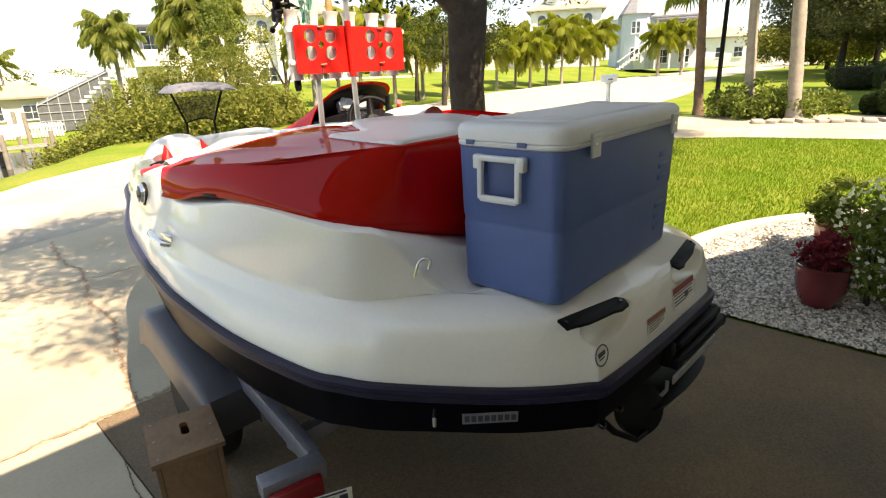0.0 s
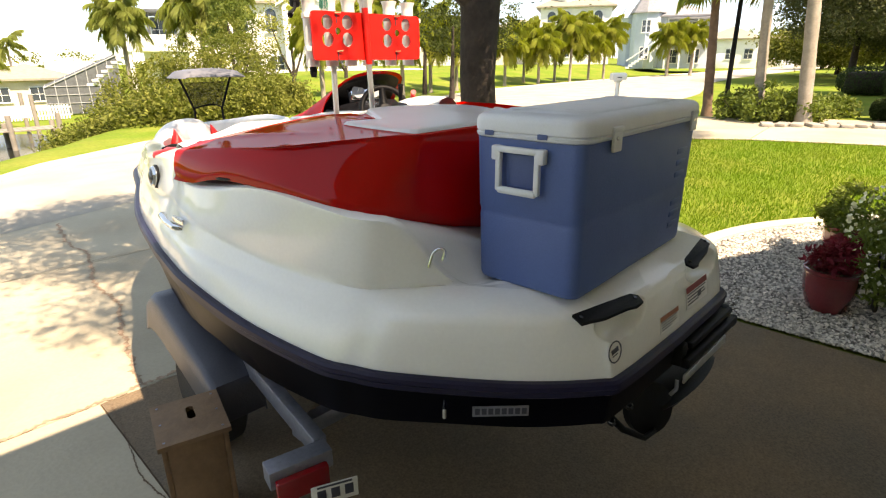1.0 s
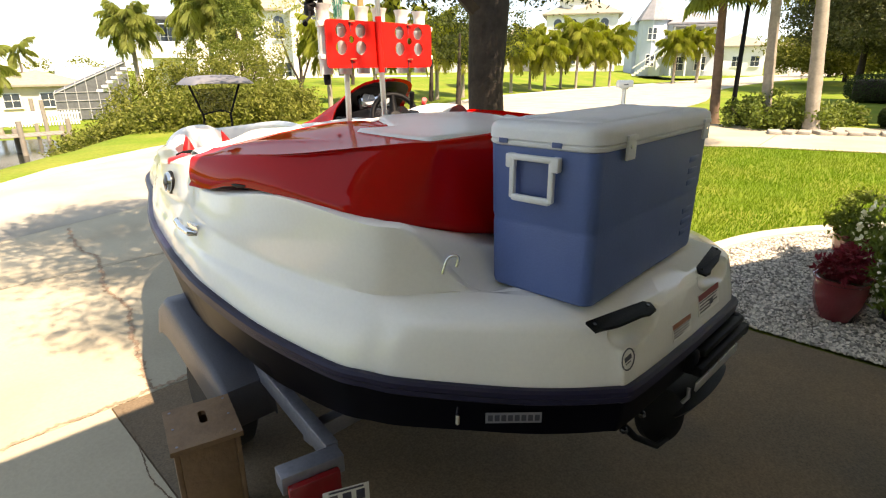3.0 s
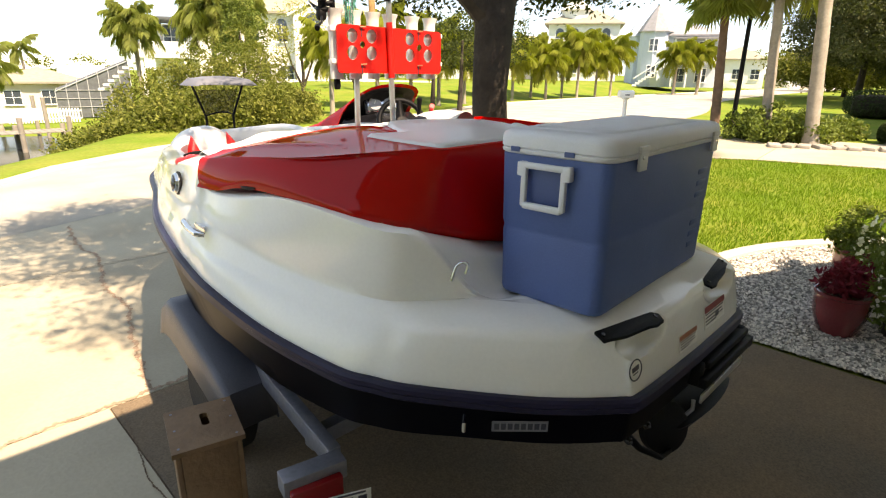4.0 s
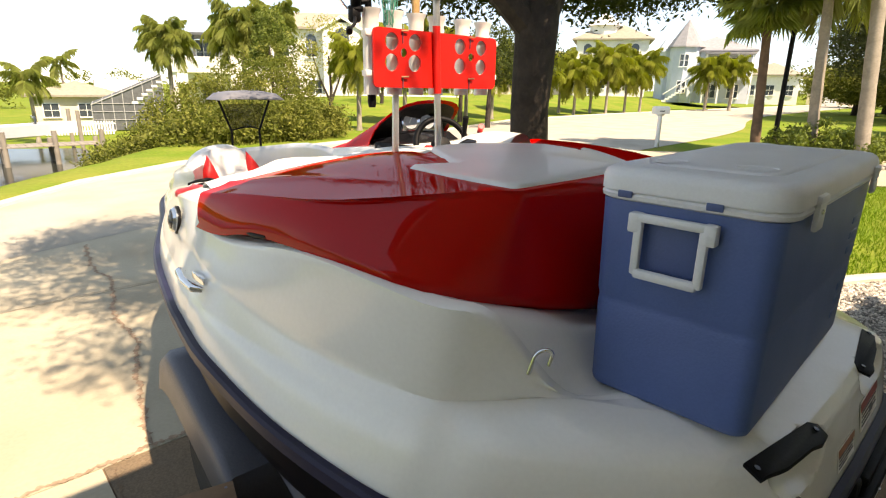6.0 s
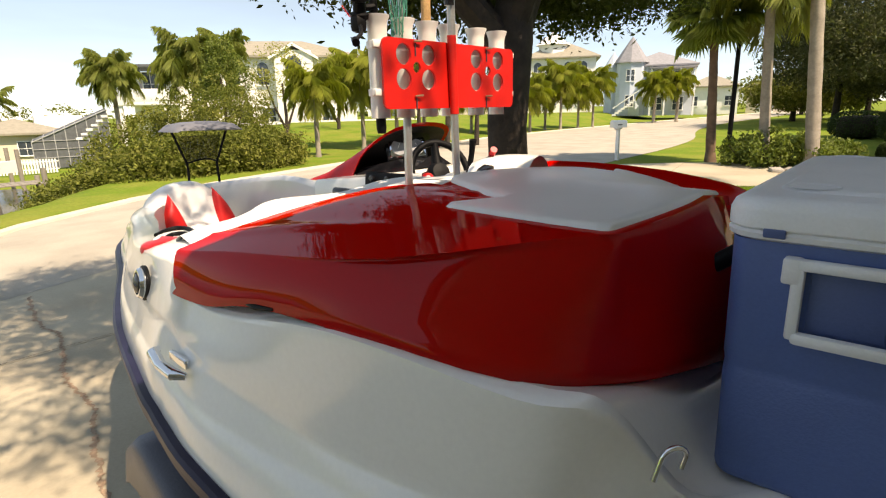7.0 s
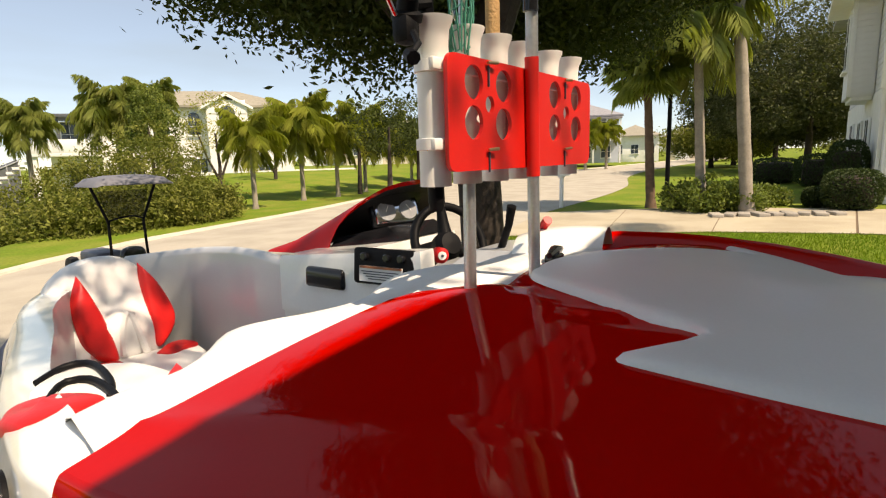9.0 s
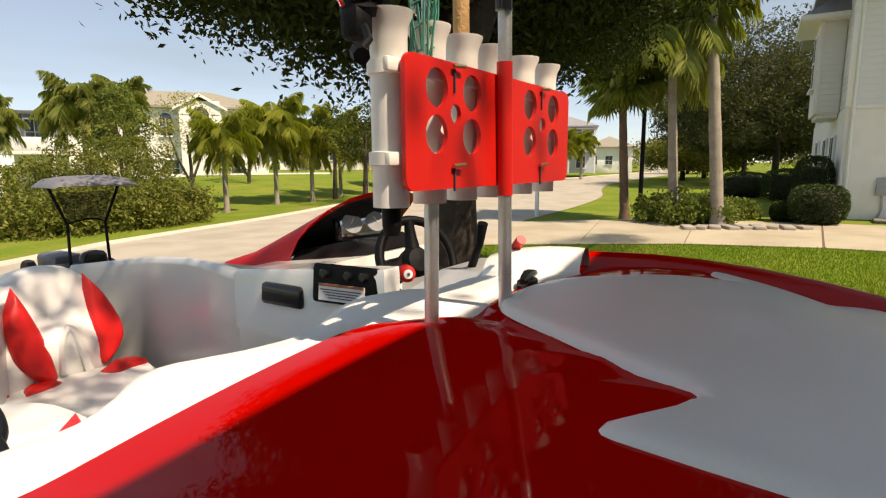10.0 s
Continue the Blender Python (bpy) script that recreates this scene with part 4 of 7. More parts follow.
for p in ((-0.175, 0.46, 0.74), (-0.15, 0.45, 0.685), (-0.10, 0.42, 0.735)):
    part("bolt", lathe([(0.013, 0), (0.013, 0.010), (0.008, 0.014), (0.006, 0.022)], seg=12), BLACK_GLOSS, boat, m=facing(p, (-0.5, -0.8, 0.3)))
part("cable_end", tube([(0.16, 0.385, 0.665), (0.17, 0.37, 0.69), (0.18, 0.375, 0.72)], 0.007, 8), GALV, boat)
plate = [Vector((0.36 + 0.25 * max(-1, min(1, 1.25 * math.cos(a))), 0.435 + 0.085 * math.sin(a), 0.600)) for a in np.linspace(0, 2 * math.pi, 36, endpoint=False)]
part("ride_plate", loft([[p + Vector((0, 0.03, -0.02)) for p in plate], [p + Vector((0, 0, 0.03)) for p in plate], [p.lerp(Vector((0.36, 0.435, 0.66)), 0.2) + Vector((0, 0, 0.03)) for p in plate]], True, (True, True)), BLACK, boat, "black ride plate")

# ---- cockpit ----
edge = curve_through([(-0.775, 2.03, 1.485), (-0.70, 2.015, 1.503), (-0.645, 1.985, 1.515), (-0.60, 1.98, 1.53), (-0.545, 2.005, 1.545), (-0.49, 1.995, 1.55), (-0.42, 1.958, 1.548), (-0.33, 1.942, 1.545), (-0.265, 1.958, 1.548), (-0.15, 2.012, 1.553), (-0.07, 2.025, 1.555), (-0.02, 2.0, 1.555), (0.03, 1.945, 1.55), (0.10, 1.955, 1.545), (0.18, 1.97, 1.542), (0.25, 1.95, 1.54), (0.33, 1.93, 1.535)], 48)
back_edge = [Vector((float(x), front_y(float(x)) - 0.004, 0)) for x in np.linspace(-0.80, 0.33, 48)]
for p in back_edge:
    p.z = cover_z(p.x, p.y) - 0.010
bench = loft([[p + Vector((0, -0.03, -0.03)) for p in back_edge], back_edge, [a.lerp(b, 0.3) + Vector((0, 0, 0.005)) for a, b in zip(back_edge, edge)], [a.lerp(b, 0.75) + Vector((0, 0, 0.013)) for a, b in zip(back_edge, edge)], edge, [p + Vector((0.005, 0.018, -0.014)) for p in edge], [p + Vector((0.01, 0.028, -0.04)) for p in edge], [p + Vector((0.02, 0.05, -0.55)) for p in edge]], closed=False)
part("bench_back", bench, WHITE_VINYL, boat, "white padded coaming behind the aft bench", sharp=85)
bol = curve_through([(-0.755, 2.04), (-0.66, 1.99), (-0.585, 2.0), (-0.54, 2.1), (-0.55, 2.32), (-0.66, 2.40), (-0.745, 2.30), (-0.755, 2.04)], 29)[:-1]
part("side_bolster", loft([[(x, y, z) for x, y in bol] for z in (0.71, 1.415)] + [[(-0.66 + (x + 0.66) * k, 2.2 + (y - 2.2) * k, z) for x, y in bol] for z, k in ((1.430, 0.97), (1.436, 0.9), (1.436, 0.1))], True, (False, True)), WHITE_VINYL, boat, "white vinyl side bolster of the bench")
# console with its red hood
def console_ring(z, grow=0.0, fall=0.07):
    """Outline of the console: a main body with a side wing that reaches aft past the wheel."""
    pts = ((0.28, 2.26), (0.28, 2.95), (0.95, 3.0), (0.95, 2.60), (0.37, 2.60), (0.35, 2.26))
    return [(0.6 + (x - 0.6) * (1 + grow), 2.6 + (y - 2.6) * (1 + grow), z - fall * (y - 2.26) / 0.7) for x, y in pts]


console = part("console", loft([console_ring(0.705, 0, 0), console_ring(1.24, 0, 0.0), console_ring(1.25, 0.02, 0.0), console_ring(1.27, 0.02, 0.0), console_ring(1.512, 0.012), console_ring(1.53, -0.01)], caps=(True, True)), GEL, boat, "white moulded helm console")
arc = curve_through([(0.465, 2.90, 1.44), (0.485, 2.82, 1.58), (0.56, 2.67, 1.70), (0.75, 2.61, 1.73), (0.98, 2.67, 1.69), (1.07, 2.85, 1.55), (1.09, 2.95, 1.42)], 20)
tip = curve_through([(0.50, 3.34, 1.410), (0.54, 3.36, 1.416), (0.63, 3.38, 1.42), (0.75, 3.40, 1.42), (0.88, 3.38, 1.41)], 20)
mid1 = [a.lerp(b, 0.72) + Vector((0, 0, -0.025 * math.sin(math.pi * k / 19))) for k, (a, b) in enumerate(zip(arc, tip))]
mid2 = [a.lerp(b, 0.35) + Vector((0, 0, -0.012 * math.sin(math.pi * k / 19))) for k, (a, b) in enumerate(zip(arc, tip))]
inner_arc = [Vector((0.77 + (p.x - 0.77) * 0.93, p.y + 0.02, 1.45 + (p.z - 1.45) * 0.93)) for p in arc]
part("console_hood", loft([tip, mid1, mid2, [p.lerp(q, 0.04) for p, q in zip(arc, tip)], arc, inner_arc], closed=False), RED, console, "red swept hood over the gauges")
dash_in = [Vector((0.76 + (p.x - 0.76) * 0.80, p.y + 0.10, 1.46 + (p.z - 1.46) * 0.80)) for p in arc]
dash_low = [Vector((0.76 + (p.x - 0.76) * 0.5, p.y + 0.12, 1.47 + (p.z - 1.47) * 0.4)) for p in arc]
part("dashboard", loft([inner_arc, dash_in, dash_low, [Vector((0.76, 2.84, 1.50))] * 20], closed=False), BLACK, console, "black moulded dashboard")
part("dash_shelf", loft([[p + Vector((0, 0.01, 0)) for p in ((Vector((0.47, 2.88, 1.448)), Vector((0.60, 2.60, 1.50)), Vector((0.95, 2.62, 1.50)), Vector((1.07, 2.90, 1.45))))], [Vector((0.52, 2.90, 1.50)), Vector((0.62, 2.70, 1.545)), Vector((0.93, 2.70, 1.545)), Vector((1.03, 2.90, 1.50))]], caps=(True, True)), BLACK_GLOSS, console, "glossy black dash shelf")
clus = part("gauge_pod", block((0.21, 0.105, 0.03), (0, 0, 0), 0.012), CHROME, console, "chrome-rimmed twin gauge cluster", m=facing((0.715, 2.735, 1.597), (-0.28, -0.88, 0.38)))
part("bezel", block((0.24, 0.13, 0.03), (0, 0, -0.012), 0.02), BLACK_GLOSS, clus)
for sx in (-0.052, 0.052):
    g = part("gauge", disc(0.042, 0.006, 24), DIAL, clus, m=pose(sx, 0, 0.014))
    part("needle", card(0.003, 0.03), STICKER, g, m=pose(0, 0.008, 0.007, 0, 0, 30 * sx / 0.05))
part("vent", block((0.19, 0.075, 0.035), (0, 0, 0), 0.016, seg=3), BLACK_GLOSS, console, "black oval vent cover", m=facing((0.272, 2.69, 1.402), (-1, -0.05, 0.06)))
sw = part("switch_panel", block((0.25, 0.12, 0.02), (0, 0, 0), 0.012), BLACK, console, "black switch panel with knobs and a label", m=facing((0.270, 2.40, 1.470), (-1, -0.12, 0.1)))
part("switch_label", card(0.17, 0.052), STICKER, sw, "white instruction label", m=pose(-0.01, -0.025, 0.010))
part("label_heading", card(0.165, 0.008), ORANGE, sw, m=pose(-0.01, -0.003, 0.0124))
for k in range(4):
    part("text_bar", card(0.15 - 0.02 * k, 0.003), INK, sw, m=pose(-0.012, -0.017 - 0.008 * k, 0.0124))
for x in (-0.07, 0.02, 0.075):
    part("knob", disc(0.014, 0.02, 16), BLACK_GLOSS, sw, m=pose(x, 0.032, 0.010))
wheel_m = facing((0.545, 2.335, 1.512), (-0.32, -0.86, 0.40))
ring = [(0.142 * math.cos(a), 0.142 * math.sin(a), 0) for a in np.linspace(0, 2 * math.pi, 33)]
wheel = part("steering_wheel", tube(ring, 0.016, 10, caps=False), BLACK, console, "black three-spoke steering wheel", m=wheel_m)
for a in (210, 330, 90):
    t = radians(a)
    part("spoke", tube([(0.02 * math.cos(t), 0.02 * math.sin(t), -0.02), (0.08 * math.cos(t), 0.08 * math.sin(t), -0.012), (0.14 * math.cos(t), 0.14 * math.sin(t), 0)], [0.03, 0.022, 0.016], 10), BLACK, wheel)
part("hub", lathe([(0.05, -0.05), (0.055, -0.01), (0.04, 0.012), (0.001, 0.016)], seg=20), BLACK, wheel)
part("column", tube([(0, 0, -0.02), (0, 0.03, -0.22)], 0.03, 12), BLACK, wheel)
kill = part("kill_switch", disc(0.026, 0.05, 20), RED_VINYL, console, "round red kill switch with white centre", m=facing((0.40, 2.28, 1.500), (-0.62, -0.77, 0.1)))
part("button", disc(0.014, 0.006, 16), STICKER, kill, m=pose(0, 0, 0.05))
part("button_mark", disc(0.005, 0.004, 12), INK, kill, m=pose(0, 0, 0.056))
# levers and the raised starboard coaming
lev = part("throttle_lever", tube([(0.40, 2.04, 1.54), (0.36, 1.99, 1.62), (0.35, 1.975, 1.675)], [0.012, 0.011, 0.014], 10), BLACK, boat, "black throttle lever")
lev2 = part("shift_lever", tube([(0.38, 1.95, 1.54), (0.345, 1.89, 1.60), (0.325, 1.86, 1.632)], [0.010, 0.010, 0.012], 10), BLACK, boat, "black shift lever with red grip")
part("grip", tube([(0.335, 1.875, 1.617), (0.315, 1.845, 1.645)], [0.011, 0.013], 10), RED_VINYL, lev2, "red grip")
part("lever_housing", loft([[(0.30, 1.9, 1.50), (0.30, 2.2, 1.47), (0.60, 2.2, 1.47), (0.60, 1.9, 1.50)], [(0.33, 1.93, 1.55), (0.34, 2.1, 1.54), (0.56, 2.1, 1.54), (0.56, 1.93, 1.55)]], caps=(False, True)), GEL_GREY, boat, "grey lever housing")
hump = []
for t in np.linspace(0, 0.5, 12):
    y = 1.93 - 0.42 * t
    x = 0.31 + 0.34 * t ** 1.6
    r = 0.075 * math.sin(math.pi * min(t * 0.9 + 0.12, 1)) ** 0.6 + 0.01
    hump.append([(x + 1.4 * r * math.cos(a), y + 0.3 * r * math.cos(a), 1.535 - 0.04 * t + r * math.sin(a) * 1.25) for a in np.linspace(0, math.pi, 9)])
part("starboard_coaming", loft(hump, closed=False), GEL, boat, "rounded white coaming end")
cl = part("folding_cleat", tube([(0.087, 1.733, 1.594), (0.127, 1.739, 1.6), (0.177, 1.745, 1.596)], [0.007, 0.012, 0.007], 8), BLACK_GLOSS, boat, "small black folding cleat")
part("cleat_foot", block((0.05, 0.03, 0.03), (0.127, 1.739, 1.578), 0.006), BLACK_GLOSS, cl)

run = curve_through([(0.287, 2.93), (0.33, 3.2), (0.38, 3.45), (0.42, 3.75), (0.42, 4.05), (0.30, 4.35)], 30)
crest = [float(np.interp(p.y, [2.93, 3.2, 3.45, 3.75, 4.05, 4.35], [1.440, 1.452, 1.440, 1.410, 1.370, 1.330])) for p in run]
part("bow_panel", loft([[(p.x - 0.01, p.y, 0.705) for p in run], [(p.x, p.y, 1.20) for p in run], [(p.x, p.y, z - 0.03) for p, z in zip(run, crest)], [(p.x + 0.006, p.y, z - 0.008) for p, z in zip(run, crest)], [(p.x + 0.02, p.y + 0.01, z) for p, z in zip(run, crest)], [(p.x + 0.10, p.y + 0.06, z - 0.02) for p, z in zip(run, crest)]], closed=False), GEL_GREY, boat, "smooth grey moulded panel of the bow", sharp=85)

# ---- bow seat ----
seat = thing("bow_seat", "white vinyl bow seat with red side panels and a high back", "boat seat")


def seat_shell(outline, y, thick, lean, bulge):
    """A padded back: outline in (x, z), leaning forward with height."""
    rings = []
    cx, cz = sum(p[0] for p in outline) / len(outline), sum(p[1] for p in outline) / len(outline)
    for off, k in ((thick, 0.96), (thick * 0.4, 1.0), (0.0, 0.97), (-bulge * 0.55, 0.88), (-bulge * 0.85, 0.66), (-bulge * 0.96, 0.4), (-bulge, 0.05)):
        rings.append([(cx + (x - cx) * k, y + off + lean * (z - 1.25) + 0.12 * (cx + (x - cx) * k + 0.285), cz + (z - cz) * k) for x, z in outline])
    return loft(rings, True, (True, True))


outline = [tuple(p) for p in curve_through([(-0.445, 1.22), (-0.45, 1.36), (-0.415, 1.48), (-0.34, 1.545), (-0.24, 1.565), (-0.16, 1.542), (-0.105, 1.475), (-0.068, 1.37), (-0.080, 1.29), (-0.13, 1.22)], 36)]
back_part = part("backrest", seat_shell(outline, 3.05, 0.07, 0.25, 0.035), WHITE_VINYL, seat, "white vinyl high backrest", sharp=85)


def seat_panel(pts, y, lift):
    """A padded red panel lying on the backrest's front."""
    out = [tuple(p) for p in curve_through(pts + [pts[0]], 40)[:-1]]
    vs, fs = pillow(out, 0.014, 0.016, lift)
    bm = bmesh.new()
    bv = [bm.verts.new((x, y + 0.022 - h + 0.25 * (z - 1.25) + 0.12 * (x + 0.285), z)) for x, z, h in vs]
    for f in fs:
        bm.faces.new([bv[i] for i in f])
    return bm


part("side_panel", seat_panel([(-0.342, 1.532), (-0.375, 1.45), (-0.370, 1.345), (-0.345, 1.295), (-0.305, 1.268), (-0.280, 1.275), (-0.292, 1.38), (-0.317, 1.47)], 2.985, 0.030), RED_VINYL, seat, "red vinyl side panel", sharp=120)
part("side_panel", seat_panel([(-0.150, 1.535), (-0.103, 1.465), (-0.070, 1.365), (-0.092, 1.305), (-0.155, 1.265), (-0.163, 1.36), (-0.160, 1.46)], 3.008, 0.030), RED_VINYL, seat, "red vinyl side panel", sharp=120)
part("centre_roll", tube(curve_through([(-0.262, 3.012, 1.28), (-0.258, 3.015, 1.36), (-0.236, 3.024, 1.405), (-0.216, 3.02, 1.36), (-0.196, 3.012, 1.27)], 16), 0.012, 8), WHITE_VINYL, seat, "raised piping")
cush = []
for z, k in ((1.16, 0.97), (1.20, 1.0), (1.245, 0.99), (1.262, 0.93), (1.268, 0.7), (1.268, 0.1)):
    cush.append([(-0.33 + (x + 0.33) * k, 2.80 + (y - 2.80) * k, z + 0.012 * (y - 2.6)) for x, y in curve_through([(-0.54, 2.60), (-0.22, 2.62), (-0.145, 2.72), (-0.055, 2.93), (-0.09, 3.02), (-0.42, 3.04), (-0.53, 2.97), (-0.57, 2.70), (-0.54, 2.60)], 33)[:-1]])
part("cushion", loft(cush, True, (True, True)), WHITE_VINYL, seat, "white vinyl seat cushion")
for run in ([(-0.196, 2.958), (-0.135, 3.008), (-0.085, 3.005), (-0.068, 2.945), (-0.111, 2.930), (-0.170, 2.915)], [(-0.38, 2.935), (-0.365, 2.99), (-0.32, 3.0), (-0.285, 2.97), (-0.315, 2.945)], [(-0.49, 3.01), (-0.42, 3.005), (-0.40, 2.975), (-0.46, 2.95), (-0.53, 2.945)]):
    loop = [tuple(p) for p in curve_through(run + [run[0]], 19)[:-1]]
    cx, cy = sum(p[0] for p in loop) / 18, sum(p[1] for p in loop) / 18
    part("cushion_corner", loft([[(cx + (x - cx) * k, cy + (y - cy) * k, z) for x, y in loop] for k, z in ((1, 1.262), (0.97, 1.276), (0.8, 1.282), (0.1, 1.284))], True, (False, True)), RED_VINYL, seat, "red cushion corner")
part("base", block((0.36, 0.38, 0.07), (-0.34, 2.81, 1.137), 0.01), GEL, seat, "white moulded base")
# the seat stands well forward in the open bow
seat.matrix_basis = Matrix.Translation((0.05, 3.95, 1.405)) @ Matrix.Diagonal((1.5, 1.5, 1.5, 1)) @ Matrix.Translation((0.24, -3.13, -1.565))
pad_rings = []
for z, k in ((1.47, 1.0), (1.488, 1.0), (1.500, 0.95), (1.507, 0.82), (1.509, 0.5), (1.509, 0.1)):
    pad_rings.append([(-0.752 + (x + 0.725) * k, 2.20 + (y - 2.135) * k * 1.15, 1.425 + (z - 1.47) * 0.7 - 0.14 * (y - 2.135)) for x, y in curve_through([(-0.785, 2.13), (-0.77, 2.075), (-0.735, 2.05), (-0.685, 2.055), (-0.652, 2.09), (-0.665, 2.16), (-0.695, 2.205), (-0.745, 2.20), (-0.785, 2.13)], 29)[:-1]])
part("arm_pad", loft(pad_rings, True, (False, True)), RED_VINYL, boat, "red padded arm rest")
part("red_wedge", loft([[(-0.608, 2.05, 1.475), (-0.663, 1.989, 1.475), (-0.626, 1.97, 1.475)], [(-0.608, 2.05, 1.5), (-0.663, 1.989, 1.5), (-0.626, 1.97, 1.5)], [(-0.611, 2.045, 1.507), (-0.659, 1.991, 1.507), (-0.627, 1.974, 1.507)]], caps=(True, True)), RED_VINYL, boat, "small red vinyl wedge")
for pts in ([(-0.70, 2.22, 1.47), (-0.66, 2.27, 1.505), (-0.628, 2.255, 1.52), (-0.622, 2.20, 1.52), (-0.632, 2.12, 1.505), (-0.655, 2.03, 1.47)], [(-0.68, 2.33, 1.47), (-0.63, 2.36, 1.505), (-0.595, 2.35, 1.515), (-0.588, 2.30, 1.512), (-0.605, 2.21, 1.50), (-0.63, 2.15, 1.47)]):
    part("grab_strap", tube([p + Vector((-0.03, 0.03, -0.035 - 0.85 * max(p.z - 1.47, 0))) for p in curve_through(pts, 18)], 0.007, 10), BLACK, boat, "black grab handle inside the gunwale")

# ---- rod holder ----
rack = thing("rod_holder", "red board rod rack with six white tubes on two metal posts", "rod holder")


def holed_board(x0, x1, z0, z1, r, holes, thick):
    bm = bmesh.new()
    outs = []
    for cx, cz, a0 in ((x1 - r, z1 - r, 0), (x0 + r, z1 - r, 90), (x0 + r, z0 + r, 180), (x1 - r, z0 + r, 270)):
        for a in (0, 22.5, 45, 67.5, 90):
            outs.append((cx + r * math.cos(radians(a0 + a)), cz + r * math.sin(radians(a0 + a))))
    loops = [outs] + [[(hx + hr * math.cos(t), hz + hr * math.sin(t)) for t in np.linspace(0, 2 * math.pi, 24, endpoint=False)] for hx, hz, hr in holes]
    edges = []
    for lp in loops:
        vs = [bm.verts.new((x, 0, z)) for x, z in lp]
        edges += [bm.edges.new((vs[i], vs[(i + 1) % len(vs)])) for i in range(len(vs))]
    bmesh.ops.triangle_fill(bm, use_beauty=True, edges=edges)
    ext = bmesh.ops.extrude_face_region(bm, geom=bm.faces[:])
    bmesh.ops.translate(bm, vec=(0, thick, 0), verts=[v for v in ext["geom"] if isinstance(v, bmesh.types.BMVert)])
    return bm


HOLES = [(-0.263, 1.935, 0.027), (-0.264, 1.872, 0.027), (-0.168, 1.936, 0.027), (-0.169, 1.872, 0.027), (-0.215, 1.903, 0.014), (0.038, 1.936, 0.027), (0.038, 1.871, 0.027), (0.144, 1.936, 0.027), (0.145, 1.871, 0.027), (0.093, 1.903, 0.014)]
board_part = part("board", holed_board(-0.336, 0.224, 1.795, 1.974, 0.018, HOLES, 0.007), BOARD, rack, "bright red board with round holes", m=pose(0, 1.698, 0))
for bx, bz in ((-0.217, 1.968), (-0.217, 1.828), (0.088, 1.968), (0.088, 1.828)):
    part("pin", tube([(bx - 0.012, -0.005, bz), (bx + 0.014, -0.009, bz + 0.002)], 0.0028, 8), PIN, board_part, "brass pin")
    part("slot", block((0.003, 0.003, 0.034), (bx - 0.004, -0.0015, bz - 0.020)), INK, board_part)
for z in (1.957, 1.838):
    part("batten", block((0.60, 0.010, 0.018), (-0.055, 1.7145, z), 0.003), PVC, rack, "white plastic batten")
for tx in (-0.313, -0.221, -0.128, -0.037, 0.088, 0.193):
    prof = [(0.0255, 0), (0.0255, 0.225), (0.027, 0.24), (0.0325, 0.252), (0.0335, 0.258), (0.029, 0.257), (0.023, 0.245), (0.0215, 0.05), (0.0215, 0.0)]
    top = 1.772
    part("rod_tube", lathe(prof, (tx, 1.742, top), 24, caps=(False, False)), PVC, rack, "white flared plastic rod tube")
for z in (1.948, 1.829):
    part("tube_clamp", lathe([(0.0256, 0), (0.030, 0.001), (0.030, 0.018), (0.0256, 0.019)], (-0.313, 1.742, z), 24, caps=(False, False)), PVC, rack, "white plastic clamp round the end tube")
part("post", tube([(-0.219, 1.742, 1.55), (-0.216, 1.742, 1.80)], 0.0115, 16), ALU, rack, "perforated metal post")
pole = part("post", tube([(-0.068, 1.690, 1.575), (-0.080, 1.688, 1.85), (-0.100, 1.684, 2.40)], 0.0115, 18), ALU, rack, "long pale metal pole")
part("sleeve", tube([(-0.0765, 1.6885, 1.778), (-0.0865, 1.687, 1.993)], 0.0130, 18), BOARD, pole, "red sleeve")
part("collar", tube([(-0.0955, 1.6848, 2.07), (-0.0965, 1.6846, 2.10)], 0.0140, 18), BLACK_GLOSS, pole, "black collar")
part("collar", tube([(-0.0968, 1.6846, 2.10), (-0.0972, 1.6845, 2.112)], 0.0138, 18), BOARD, pole, "red collar")

# rods, reel and net that stand in the tubes
rod = thing("fishing_rod", "black fishing rod with a spinning reel in the rod rack", "fishing rod")
part("rod_blank", tube([(-0.313, 1.742, 1.745), (-0.318, 1.747, 2.05), (-0.331, 1.760, 2.9)], [0.014, 0.011, 0.005], 10), BLACK, rod, "black rod")
reel = part("reel", lathe([(0.001, -0.035), (0.028, -0.035), (0.030, -0.02), (0.020, -0.015), (0.020, 0.015), (0.032, 0.02), (0.032, 0.032), (0.001, 0.036)], seg=20), BLACK, rod, "black spinning reel", m=facing((-0.365, 1.745, 2.045), (-0.2, -0.3, 1)) @ Matrix.Diagonal((0.8, 0.8, 0.8, 1)))
part("reel_foot", tube([(-0.318, 1.742, 2.05), (-0.345, 1.752, 2.045), (-0.372, 1.746, 2.04)], 0.009, 8), BLACK, rod)
part("reel_body", block((0.036, 0.034, 0.044), (-0.368, 1.748, 2.005), 0.012), BLACK, rod)
part("bail", tube([(-0.40, 1.74, 2.02), (-0.43, 1.73, 2.04), (-0.425, 1.735, 2.08), (-0.39, 1.745, 2.085)], 0.004, 8), CHROME, rod)
part("crank", tube([(-0.385, 1.72, 1.995), (-0.40, 1.70, 1.975), (-0.425, 1.695, 1.955)], 0.005, 8), BLACK, rod)
part("crank_knob", tube([(-0.42, 1.70, 1.958), (-0.43, 1.685, 1.950)], 0.010, 8), BLACK, rod)
